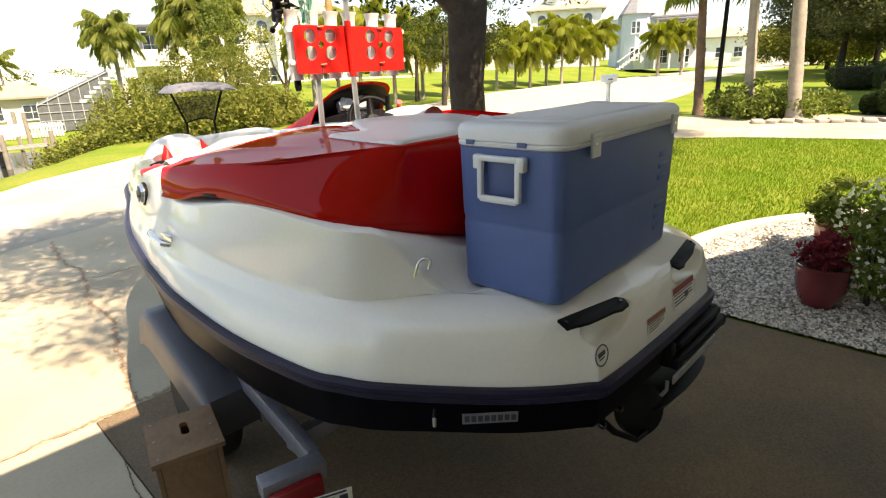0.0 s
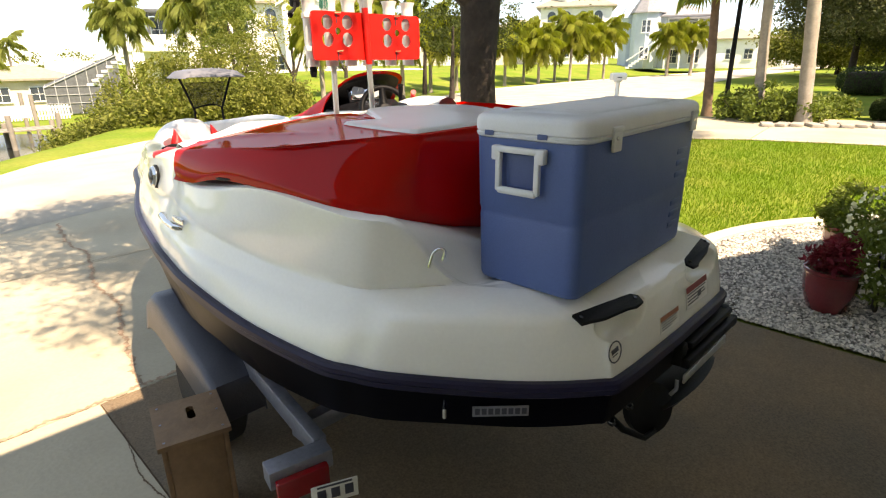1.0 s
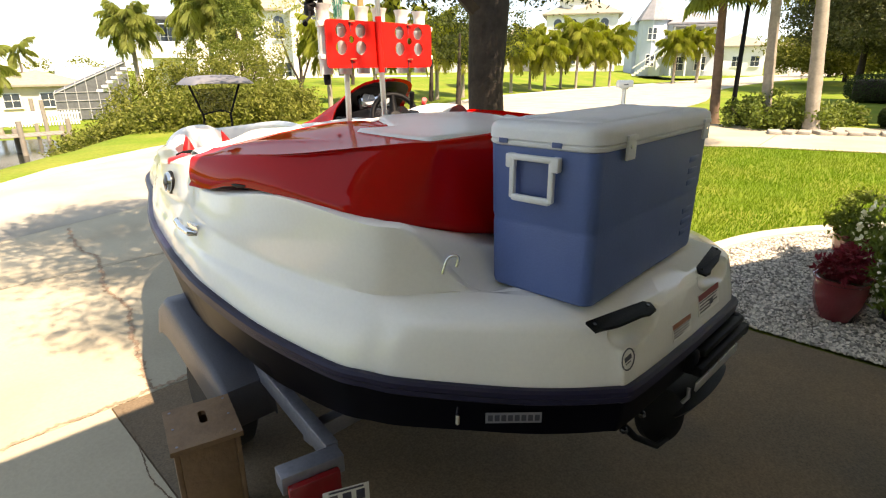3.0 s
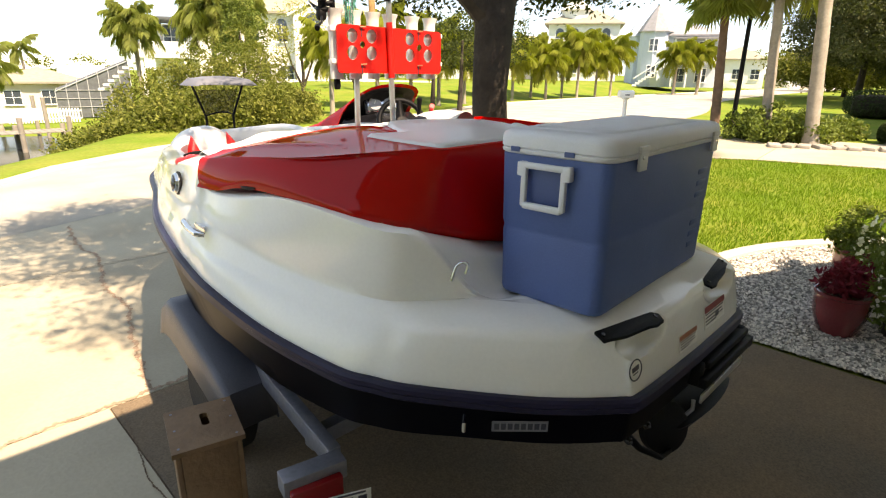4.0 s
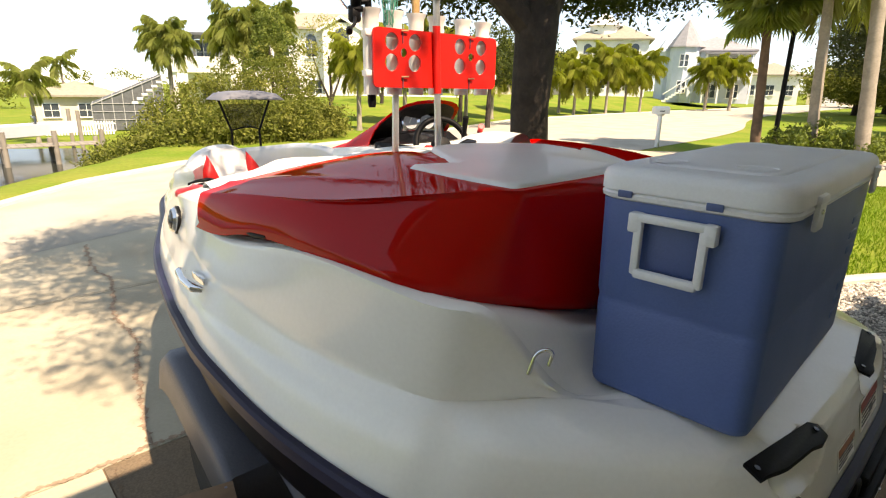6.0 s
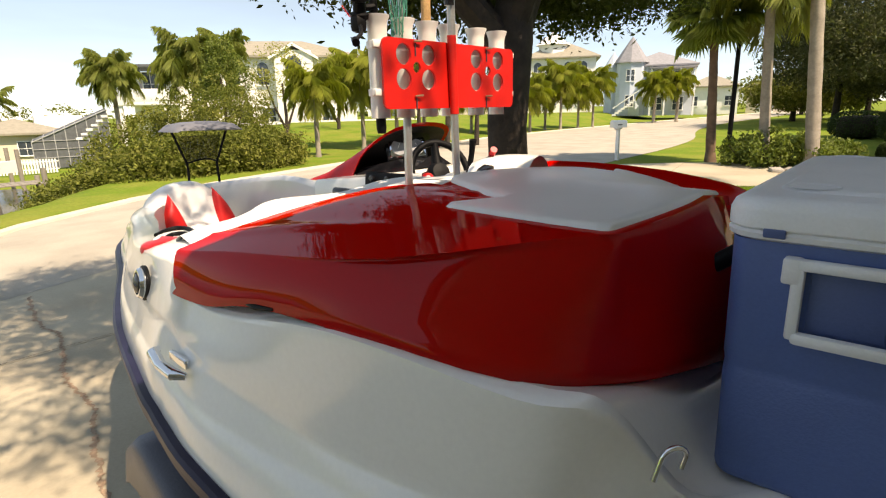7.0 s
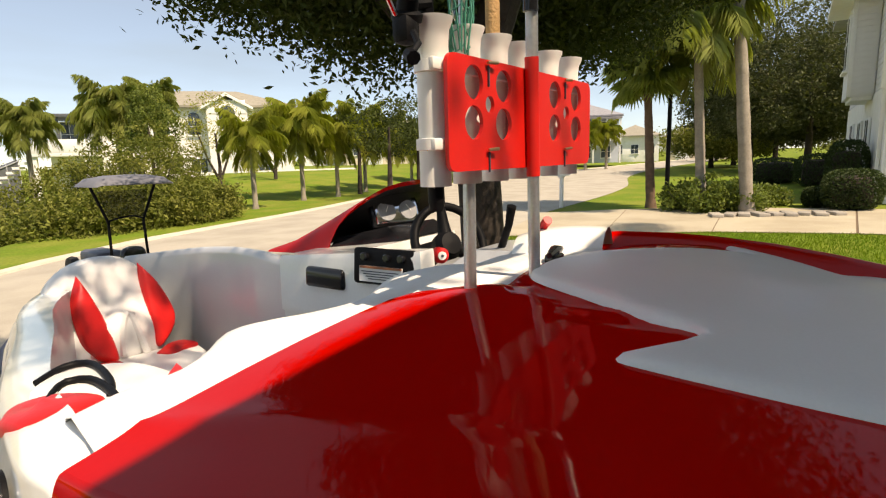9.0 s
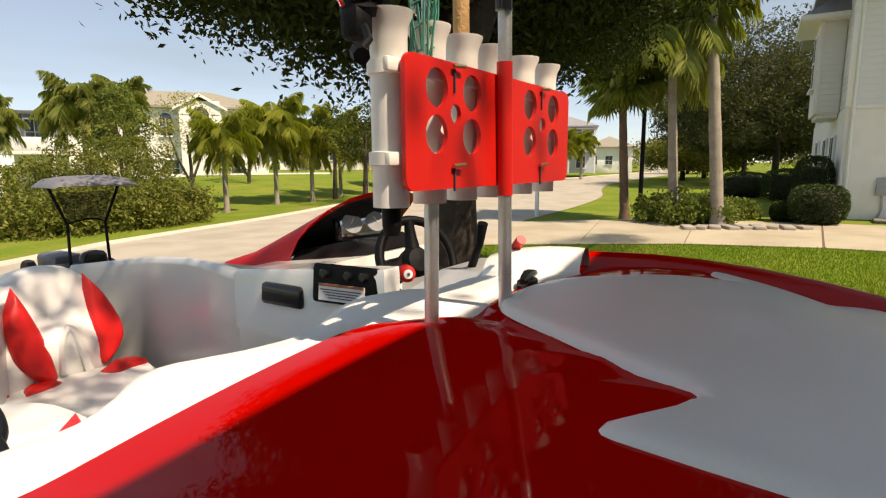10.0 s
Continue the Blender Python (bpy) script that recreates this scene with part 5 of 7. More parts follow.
part("line", tube([(-0.40, 1.745, 2.08), (-0.335, 1.765, 2.6)], 0.0012, 5), STICKER, rod, "fishing line")
part("rod_butt", tube([(-0.313, 1.742, 1.732), (-0.313, 1.742, 1.742), (-0.313, 1.742, 1.80)], [0.011, 0.013, 0.013], 12), BLACK, rod)
rod2 = thing("fishing_rod", "fishing rod with a cork handle in the rod rack", "fishing rod")
part("cork_grip", tube([(-0.128, 1.742, 1.95), (-0.1305, 1.743, 2.12), (-0.1335, 1.744, 2.32)], [0.0135, 0.0135, 0.011], 12), CORK, rod2, "tan cork grip")
part("rod_blank", tube([(-0.1335, 1.744, 2.31), (-0.144, 1.747, 3.0)], [0.009, 0.004], 8), BLACK, rod2)
rod3 = thing("fishing_rod", "thin grey fishing rod with a snap hook in the rod rack", "fishing rod")
part("rod_blank", tube([(-0.221, 1.742, 1.85), (-0.24, 1.749, 3.0)], [0.008, 0.004], 8), ALU, rod3)
part("hook", tube([(-0.262, 1.735, 2.10), (-0.256, 1.735, 2.06), (-0.262, 1.735, 2.035), (-0.268, 1.735, 2.05), (-0.264, 1.735, 2.075)], 0.0025, 6), CHROME, rod3, "snap hook")
net = thing("landing_net", "green cord landing net hanging over the rod rack", "net")
rng = np.random.default_rng(4)
cords = bmesh.new()
for i in range(16):
    a = i / 16
    pts = [(-0.245 + 0.05 * math.sin(6.28 * (a + 0.15 * t)) * (0.35 + 0.9 * t), 1.735 - 0.015 * math.cos(6.28 * a), 1.985 + 0.45 * t) for t in np.linspace(0, 1, 9)]
    tube([Vector(p) + Vector(rng.normal(0, 0.003, 3)) for p in pts], 0.0016, 4, cords, caps=False)
for k in range(14):
    t = k / 14
    pts = [(-0.245 + 0.05 * math.sin(6.28 * a) * (0.35 + 0.9 * t), 1.735 - 0.015 * math.cos(6.28 * a), 1.99 + 0.44 * t + 0.01 * math.sin(30 * a)) for a in np.linspace(0, 1, 13)]
    tube(pts, 0.0014, 4, cords, caps=False)
part("mesh", cords, NET, net, "green knotted cord")

# ---- cooler ----
def rounded(L, W, r, z, k=1.0, g=0.0, n=(0, 18, 36, 54, 72, 90)):
    pts = []
    for sx, sy, a0 in ((1, 1, 0), (-1, 1, 90), (-1, -1, 180), (1, -1, 270)):
        for a in n:
            t = radians(a0 + a)
            pts.append(((L / 2 - r) * k * sx + (r + g) * math.cos(t), (W / 2 - r) * k * sy + (r + g) * math.sin(t), z))
    return pts


def build_cooler():
    """Blue chest with a white lid, standing crosswise on the platform."""
    c = thing("cooler", "large blue plastic cooler with a white lid on the swim platform", "cooler")
    L, W, H = 0.83, 0.345, 0.427
    HY, HZ = 0.012, 0.022
    rings = [rounded(L, W, 0.035, z, k) for z, k in ((0, 0.945), (0.004, 0.955), (0.016, 0.965), (0.195, 0.978), (0.202, 0.974), (0.210, 0.972), (0.218, 0.976), (0.226, 0.984), (H - 0.02, 0.998), (H, 1.0))]
    body = part("body", loft(rings, True, (True, True)), BLUE, c, "blue plastic chest with a moulded step line")
    for k, z in enumerate((0.07, 0.11, 0.15, 0.25, 0.29, 0.33)):
        for sy in (-1, 1):
            part("rib", block((0.09, 0.012, 0.022), (0.30, sy * (W / 2 * (0.965 + 0.06 * z) - 0.002), z), 0.005), BLUE, body)
    # no hollow is cut: a thin panel in shade blue stands for it
    part("handle_recess_shade", block((0.004, 0.095, 0.10), (-L / 2 * 0.998 - 0.001, -0.002 + HY, 0.325 + HZ), 0.0015), BLUE_DARK, body, "thin panel in shade-darkened blue that marks the recess behind the handle")
    lid = part("lid", loft([rounded(L, W, 0.05, H + z, 1.0, g) for z, g in ((0.0, 0.002), (0.004, 0.010), (0.012, 0.012), (0.016, 0.007), (0.020, 0.012), (0.044, 0.012), (0.056, 0.007), (0.064, -0.006), (0.066, -0.02))], True, (True, True)), LID, c, "white moulded lid")
    part("lid_panel", loft([rounded(L * 0.80, W * 0.70, 0.05, H + z, 1.0, g) for z, g in ((0.064, 0.012), (0.069, 0.006), (0.071, -0.004))], True, (False, True)), LID, lid, "raised lid panel")
    for x, y in ((-0.30, 0.085), (-0.27, -0.075), (0.30, 0.085), (0.27, -0.075)):
        cup = part("cup_holder", lathe([(0.040, 0.0715), (0.038, 0.0725), (0.034, 0.0715), (0.030, 0.068), (0.001, 0.0675)], (x * 1.0, y, H), 24, caps=(False, True)), LID, lid, "round cup recess")
    for sy in (-0.06, 0.11):
        # notches are thin blocks whose colour holds the shade
        part("lid_notch_shade", block((0.006, 0.03, 0.014), (-L / 2 - 0.0108, sy, H + 0.014), 0.002), BLUE_DARK, lid)
    for x in (-0.26, 0.33):
        la = part("latch", block((0.05, 0.010, 0.055), (x, -W / 2 - 0.014, H - 0.004), 0.004), LID, c, "white plastic latch")
        part("hinge_pin", block((0.06, 0.014, 0.016), (x, -W / 2 - 0.014, H + 0.028), 0.005), LID, la)
        part("pin", disc(0.005, 0.003, 10), CHROME, la, m=facing((x - 0.012, -W / 2 - 0.019, H + 0.006), (0, -1, 0)))
    hx = -L / 2 - 0.016
    hd = part("handle", block((0.018, 0.135, 0.017), (hx, -0.002 + HY, 0.379 + HZ), 0.005), LID, c, "white plastic swing handle")
    part("grip", block((0.018, 0.125, 0.020), (hx - 0.002, -0.002 + HY, 0.267 + HZ), 0.007), LID, hd)
    for sy in (-0.064, 0.060):
        part("arm", block((0.016, 0.017, 0.122), (hx, sy + HY, 0.324 + HZ), 0.005), LID, hd)
        part("socket", block((0.024, 0.026, 0.040), (hx + 0.003, sy * 1.14 + HY, 0.368 + HZ), 0.005), LID, hd)
    part("drain_plug", disc(0.018, 0.012, 16), LID, c, m=facing((L / 2 * 0.962, 0, 0.04), (1, 0, 0)))
    return c


cooler = build_cooler()
cooler.matrix_basis = pose(0.030, 0.680, 1.162, 0, 0, 2.6)

# ---- trailer, step box, mower ----
trailer = thing("boat_trailer", "galvanised boat trailer with grey plastic fenders under the boat", "trailer")


def beam(a, b, w, h, name="frame_beam", mat=GALV, label=""):
    a, b = Vector(a), Vector(b)
    d = (b - a)
    m = facing(a.lerp(b, 0.5), d, (0, 0, 1))
    part(name, block((w, h, d.length), (0, 0, 0), 0.006), mat, trailer, label, m=m)


beam((-0.745, 1.23, 0.50), (-0.55, 2.75, 0.56), 0.05, 0.085, label="galvanised side beam")
beam((0.80, 1.23, 0.455), (0.70, 2.75, 0.46), 0.05, 0.085, label="galvanised side beam")
beam((-0.50, 2.70, 0.46), (0.10, 4.9, 0.46), 0.05, 0.085, label="galvanised tongue beam")
beam((0.70, 2.70, 0.46), (0.20, 4.9, 0.46), 0.05, 0.085, label="galvanised tongue beam")
beam((-0.72, 1.45, 0.44), (0.80, 1.45, 0.44), 0.06, 0.07, "cross_member")
beam((-0.66, 2.2, 0.40), (0.76, 2.2, 0.40), 0.06, 0.06, "axle")
beam((0.15, 4.85, 0.46), (0.9, 6.4, 0.44), 0.06, 0.08, "tongue", GALV, "galvanised towing tongue")
part("jack_wheel", lathe([(0.02, -0.02), (0.09, -0.02), (0.10, 0), (0.09, 0.02), (0.02, 0.02)], seg=18), RUBBER, trailer, m=facing((0.9, 6.3, 0.10), (1, 0, 0)))
part("jack_post", tube([(0.9, 6.3, 0.10), (0.9, 6.3, 0.55)], 0.025, 10), GALV, trailer)
for sx in (-0.36, 0.42):
    beam((sx, 1.0, 0.60), (sx * 0.8, 3.2, 0.72), 0.09, 0.06, "bunk", WOOD_GREY, "carpeted bunk board")
    for y in (1.45, 2.2, 2.7):
        beam((sx, y, 0.44), (sx, y, 0.62 + 0.04 * (y - 1.2)), 0.05, 0.05, "bunk_post")


def wheel_and_fender(cx, sx):
    w = part("wheel", lathe([(0.16, -0.065), (0.235, -0.07), (0.262, -0.048), (0.268, 0), (0.262, 0.048), (0.235, 0.07), (0.16, 0.065)], seg=32), RUBBER, trailer, "small black trailer tyre", m=facing((cx - sx * 0.02, 2.24, 0.268), (sx, 0, 0)) @ Matrix.Diagonal((1.0, 1.0, 1, 1)))
    part("rim", lathe([(0.16, -0.06), (0.15, 0.02), (0.10, 0.04), (0.05, 0.05), (0.001, 0.055)], seg=24), GALV, w, "steel rim")
    prof = [(1.84, 0.33), (1.865, 0.50), (1.93, 0.55), (1.97, 0.575), (2.36, 0.755), (2.44, 0.76), (2.52, 0.70), (2.56, 0.60)]
    fen = bmesh.new()
    rows = []
    for off, dz in ((-0.11, -0.10), (-0.105, -0.012), (-0.085, 0.0), (0.085, 0.004), (0.105, -0.01), (0.112, -0.03), (0.118, -0.19)):
        rows.append([(cx + sx * -off * -1, y, z + dz * (0.2, 0.5, 0.9, 1.05, 1.1, 1.0, 0.7, 0.3)[k]) for k, (y, z) in enumerate(prof)])
    loft(rows, closed=False, bm=fen)
    f = part("fender", fen, FENDER, trailer, "grey plastic wheel fender with stepped ends")
    s = f.modifiers.new("thick", "SOLIDIFY")
    s.thickness = 0.008
    part("fender_bracket", block((0.16, 0.05, 0.03), (cx - sx * 0.10, 2.22, 0.60), 0.004), GALV, trailer)


wheel_and_fender(-0.745, -1)
wheel_and_fender(0.98, 1)
# tail lamp brackets
bar = part("lamp_bracket", block((0.22, 0.075, 0.07), (-0.845, 1.215, 0.50), 0.005, -12), GALV, trailer, "galvanised lamp bracket")
part("tail_lamp", block((0.18, 0.03, 0.085), (-0.862, 1.165, 0.462), 0.008, -12), TAIL, trailer, "dark red tail lamp lens")
plate = part("number_plate", block((0.16, 0.004, 0.08), (-0.775, 1.115, 0.40), 0.002, -24), STICKER, trailer, "white number plate, unreadable")
for k in range(3):
    part("text_bar", block((0.03, 0.003, 0.04), (-0.818 + 0.043 * k, 1.130 - 0.019 * k, 0.40), 0.001, -24), INK, plate)
part("text_bar", block((0.12, 0.003, 0.008), (-0.775, 1.113, 0.432), 0.001, -24), INK, plate)
bar2 = part("lamp_bracket", block((0.22, 0.075, 0.07), (0.90, 1.215, 0.462), 0.005, 12), GALV, trailer)
part("tail_lamp", block((0.18, 0.03, 0.085), (0.91, 1.165, 0.425), 0.008, 12), TAIL, trailer)

box = thing("step_box", "brown plywood step box with a slotted top beside the trailer", "box", (-1.0, 1.735, 0))
box.rotation_euler = (0, 0, radians(-14))
for x in (-0.105, 0.105):
    part("side_board", block((0.018, 0.27, 0.49), (x, 0, 0.245), 0.002), PLY, box)
for y in (-0.126, 0.126):
    part("end_board", block((0.19, 0.018, 0.40), (0, y, 0.29), 0.002), PLY, box)
top = bmesh.new()
hole = [(0.0, 0.045), (0.012, 0.04), (0.015, 0.03), (0.015, -0.03), (0.012, -0.04), (0, -0.045), (-0.012, -0.04), (-0.015, -0.03), (-0.015, 0.03), (-0.012, 0.04)]
loops = [[(-0.125, -0.145), (0.125, -0.145), (0.125, 0.145), (-0.125, 0.145)], [(x + 0.01, y + 0.03) for x, y in hole]]
edges = []
for lp in loops:
    vs = [top.verts.new((x, y, 0.49)) for x, y in lp]
    edges += [top.edges.new((vs[i], vs[(i + 1) % len(vs)])) for i in range(len(vs))]
bmesh.ops.triangle_fill(top, use_beauty=True, edges=edges)
ext = bmesh.ops.extrude_face_region(top, geom=top.faces[:])
bmesh.ops.translate(top, vec=(0, 0, 0.02), verts=[v for v in ext["geom"] if isinstance(v, bmesh.types.BMVert)])
part("top_board", top, PLY, box, "worn plywood top with a hand slot", smooth=False)
part("foot_block", block((0.09, 0.03, 0.06), (0.07, -0.15, 0.03), 0.004), PLY, box)
for x in (-0.10, 0.10):
    for y in (-0.12, 0.0, 0.12):
        part("screw", disc(0.005, 0.002, 8), GALV, box, m=pose(x, y, 0.51))

mower = thing("lawn_tractor", "lawn tractor with a grey canvas sunshade parked on the road", "lawn tractor", (2.85, 10.0, 0))
shade = []
for k, z in ((1.0, 1.545), (0.99, 1.56), (0.80, 1.635), (0.45, 1.675), (0.05, 1.685)):
    shade.append([(x * k, y * k, z - (0.02 if abs(x) > 0.5 and k > 0.9 else 0)) for x, y, _ in rounded(1.16, 0.80, 0.12, 0)])
canopy = part("canopy", loft(shade, True, (True, True)), CANVAS, mower, "grey domed canvas sunshade")
for sx in (-1, 1):
    part("canopy_post", tube([(sx * 0.27, 0.1, 0.30), (sx * 0.255, 0.1, 0.98), (sx * 0.47, 0.05, 1.54)], 0.022, 8), BLACK, mower, "black steel post")
    part("canopy_brace", tube([(sx * 0.255, 0.1, 1.0), (sx * 0.10, 0.0, 1.05), (sx * 0.0, 0.0, 1.06)], 0.014, 8), BLACK, mower)
    part("rear_wheel", lathe([(0.10, -0.10), (0.22, -0.11), (0.25, -0.08), (0.255, 0), (0.25, 0.08), (0.22, 0.11), (0.10, 0.10)], seg=24), RUBBER, mower, m=facing((sx * 0.34, 0.35, 0.2), (sx, 0, 0)) @ Matrix.Diagonal((0.78, 0.78, 0.78, 1)))
    part("front_wheel", lathe([(0.08, -0.06), (0.17, -0.06), (0.19, 0), (0.17, 0.06), (0.08, 0.06)], seg=20), RUBBER, mower, m=facing((sx * 0.36, 1.35, 0.19), (sx, 0, 0)))
part("rear_screen", loft([[(-0.25, 0.09, 1.03), (0.25, 0.09, 1.03)], [(-0.37, 0.08, 1.45), (0.37, 0.08, 1.45)]], closed=False), MESH_SCREEN, mower, "dark mesh back screen")
part("seat", loft([rounded(0.42 * k, 0.12, 0.05, z) for z, k in ((0.34, 0.8), (0.42, 0.9), (0.52, 0.85), (0.57, 0.65), (0.59, 0.3))], True, (True, True)), BLACK_GLOSS, mower, "black seat back")
part("body", block((0.5, 0.70, 0.16), (0, 0.35, 0.27), 0.05), BLACK, mower, "black rear body")
part("bonnet", block((0.42, 0.7, 0.26), (0, 1.15, 0.32), 0.07), FENDER, mower, "grey bonnet")

# ---- plants and far things ----
def spot(az, d, z=0.0):
    """A place d metres off on a bearing from the middle of the walk."""
    return Vector((-1.25 + d * math.sin(radians(az)), 0.6 + d * math.cos(radians(az)), z))


def frond_mesh(name, rise, bend, leaflet, rng, pairs=64):
    """A feather frond one metre long: it leaves the crown at an angle, arches under its weight, and its leaflets hang."""
    t = np.linspace(0, 1, pairs)
    e = np.radians(rise - bend * t ** 1.15)
    step = 1.0 / (pairs - 1)
    mid = np.cumsum(np.stack([np.cos(e), 0 * t, np.sin(e)], 1) * step, 0)
    V, F = [], []
    for i in range(pairs - 1):
        a, b = mid[i], mid[i + 1]
        w = 0.011 * (1 - 0.8 * t[i])
        k = len(V)
        V += [a + (0, w, 0), a - (0, w, 0), b - (0, w, 0), b + (0, w, 0)]
        F += [(k, k + 1, k + 2, k + 3)]
        if t[i] < 0.10:
            continue
        size = leaflet * (0.35 + 0.9 * math.sin(math.pi * min(t[i] * 0.85 + 0.13, 1)))
        fwd = (b - a) / np.linalg.norm(b - a)
        for side in (-1, 1):
            d = fwd * rng.uniform(0.25, 0.65) + np.array([0, side * rng.uniform(0.35, 0.8), rng.uniform(-0.75, 0.0)])
            d = d / np.linalg.norm(d)
            k = len(V)
            elbow = a + d * size * 0.5 + np.array([0, 0, -0.06 * size])
            tip = elbow + d * size * 0.35 + np.array([0, 0, -rng.uniform(0.25, 0.5) * size])
            wv = fwd * 0.0055
            V += [a, elbow + wv, tip, elbow - wv]
            F += [(k, k + 1, k + 2), (k, k + 2, k + 3)]
    return raw_mesh(name, [tuple(v) for v in V], F)


def fan_mesh(name, length, rng, n=22):
    """A fan leaf on its stalk."""
    V, F = [], []
    for i in range(n):
        a = radians(-125 + 250 * i / (n - 1))
        d = np.array([math.cos(a), math.sin(a), -0.15])
        s = np.array([-math.sin(a), math.cos(a), 0])
        o = np.array([length * 0.9, 0, 0.15 * length])
        L = length * rng.uniform(0.65, 0.85)
        k = len(V)
        V += [o, o + d * L * 0.55 + s * 0.05 * length, o + d * L + np.array([0, 0, -0.35 * L]), o + d * L * 0.55 - s * 0.05 * length]
        F += [(k, k + 1, k + 2), (k, k + 2, k + 3)]
    k = len(V)
    V += [(0, 0.015, 0), (0, -0.015, 0), (length * 0.9, -0.01, 0.15 * length), (length * 0.9, 0.01, 0.15 * length)]
    F.append((k, k + 1, k + 2, k + 3))
    return raw_mesh(name, [tuple(v) for v in V], F)


ARCHES = ((80, 70), (66, 88), (50, 92), (34, 88), (16, 75), (-8, 60), (-38, 42))
FRONDS = [frond_mesh("frond", a, b, 0.34, np.random.default_rng(20 + i)) for i, (a, b) in enumerate(ARCHES)]
FRONDS_DARK = [frond_mesh("frond", a, b + 8, 0.32, np.random.default_rng(27 + i), 64) for i, (a, b) in enumerate(ARCHES)]
FANS = [fan_mesh("fan_leaf", 0.55, np.random.default_rng(40 + i)) for i in range(2)]
for m_ in FRONDS:
    m_.materials.append(PALM_LEAF)
for m_ in FRONDS_DARK:
    m_.materials.append(PALM_OLIVE)
for m_ in FANS:
    m_.materials.append(PALM_DARK)


def palm(at, height, spread, r=0.11, count=13, lean=(0, 0), kind="queen", seed=0, label="", bark=None, group="", green=None):
    rng = np.random.default_rng(100 + seed)
    at = Vector(at)
    t = thing("palm_tree", label or "slender palm tree with arching yellow-green fronds", "palm tree", tuple(at), group)
    n = 12
    pts = [Vector((lean[0] * k / n * height, lean[1] * k / n * height, height * k / n - 0.02)) for k in range(n + 1)]
    rad = [r * (1.25 if k == 0 else 1.0 - 0.25 * k / n) * (1 + 0.04 * (-1) ** k) for k in range(n + 1)]
    part("trunk", tube(pts, rad, 12), bark or PALM_BARK, t, "ringed grey palm trunk" if bark is None else "rough brown palm trunk")
    top = pts[-1]
    if kind == "queen":
        part("crown_shaft", tube([top - Vector((0, 0, 0.1)), top + Vector((0, 0, spread * 0.18))], [r * 0.8, r * 0.35], 8), BUSH_LEAF if green else PALM_LEAF, t)
    for k in range(count):
        s = spread * rng.uniform(0.85, 1.12)
        if kind == "queen":
            pool = FRONDS_DARK if green else FRONDS
            me = pool[min(int(len(pool) * (k + rng.uniform(0, 1)) / count), len(pool) - 1)]
            m = Matrix.Translation(top + Vector((0, 0, spread * 0.10))) @ pose(0, 0, 0, 0, rng.uniform(-7, 7), 137.5 * k + rng.uniform(-12, 12)) @ Matrix.Diagonal((s, s, s, 1))
        else:
            me = FANS[int(rng.integers(len(FANS)))]
            m = Matrix.Translation(top + Vector((0, 0, spread * 0.10))) @ pose(0, 0, 0, 0, 0, 137.5 * k + rng.uniform(-14, 14)) @ pose(0, 0, 0, rng.uniform(-25, 25), rng.uniform(-65, 45), 0) @ Matrix.Diagonal((s, s, s, 1))
        f = new("frond" if kind == "queen" else "fan_leaf", me)
        f.parent = t
        f.matrix_basis = m
    return t


def tree(at, blobs, leaf, count, size, trunk_pts, trunk_r, mat, label, name="tree", bark=BARK, seed=0, clump=0.35, limbs=()):
    rng = np.random.default_rng(300 + seed)
    t = thing(name, label, "tree" if name == "tree" else "shrub", tuple(at))
    if trunk_pts:
        bm = tube(trunk_pts, trunk_r, 14)
        for pts, rr in limbs:
            tube(pts, rr, 8, bm)
        part("trunk", bm, bark, t, "rough bark trunk and limbs")
    part("crown", clump_crown("crown", blobs, count, size, rng, clump=clump), leaf, t, "crown of many small leaves", smooth=False)
    return t


def shrub(at, blobs, count, size, leaf, label, seed=0, clump=0.2, name="shrub"):
    rng = np.random.default_rng(500 + seed)
    t = thing(name, label, "shrub", tuple(at))
    for k in range(6):
        c, r = blobs[k % len(blobs)]
        part("stem", tube([(c[0] + rng.uniform(-0.3, 0.3) * r[0], c[1] + rng.uniform(-0.3, 0.3) * r[1], -0.05), (c[0] + rng.uniform(-0.6, 0.6) * r[0], c[1] + rng.uniform(-0.6, 0.6) * r[1], c[2] + 0.3 * r[2])], [0.03 * r[2] + 0.004, 0.012 * r[2] + 0.003], 6), BARK, t)
    part("foliage", clump_crown("foliage", blobs, count, size, rng, clump=clump), leaf, t, smooth=False)
    return t


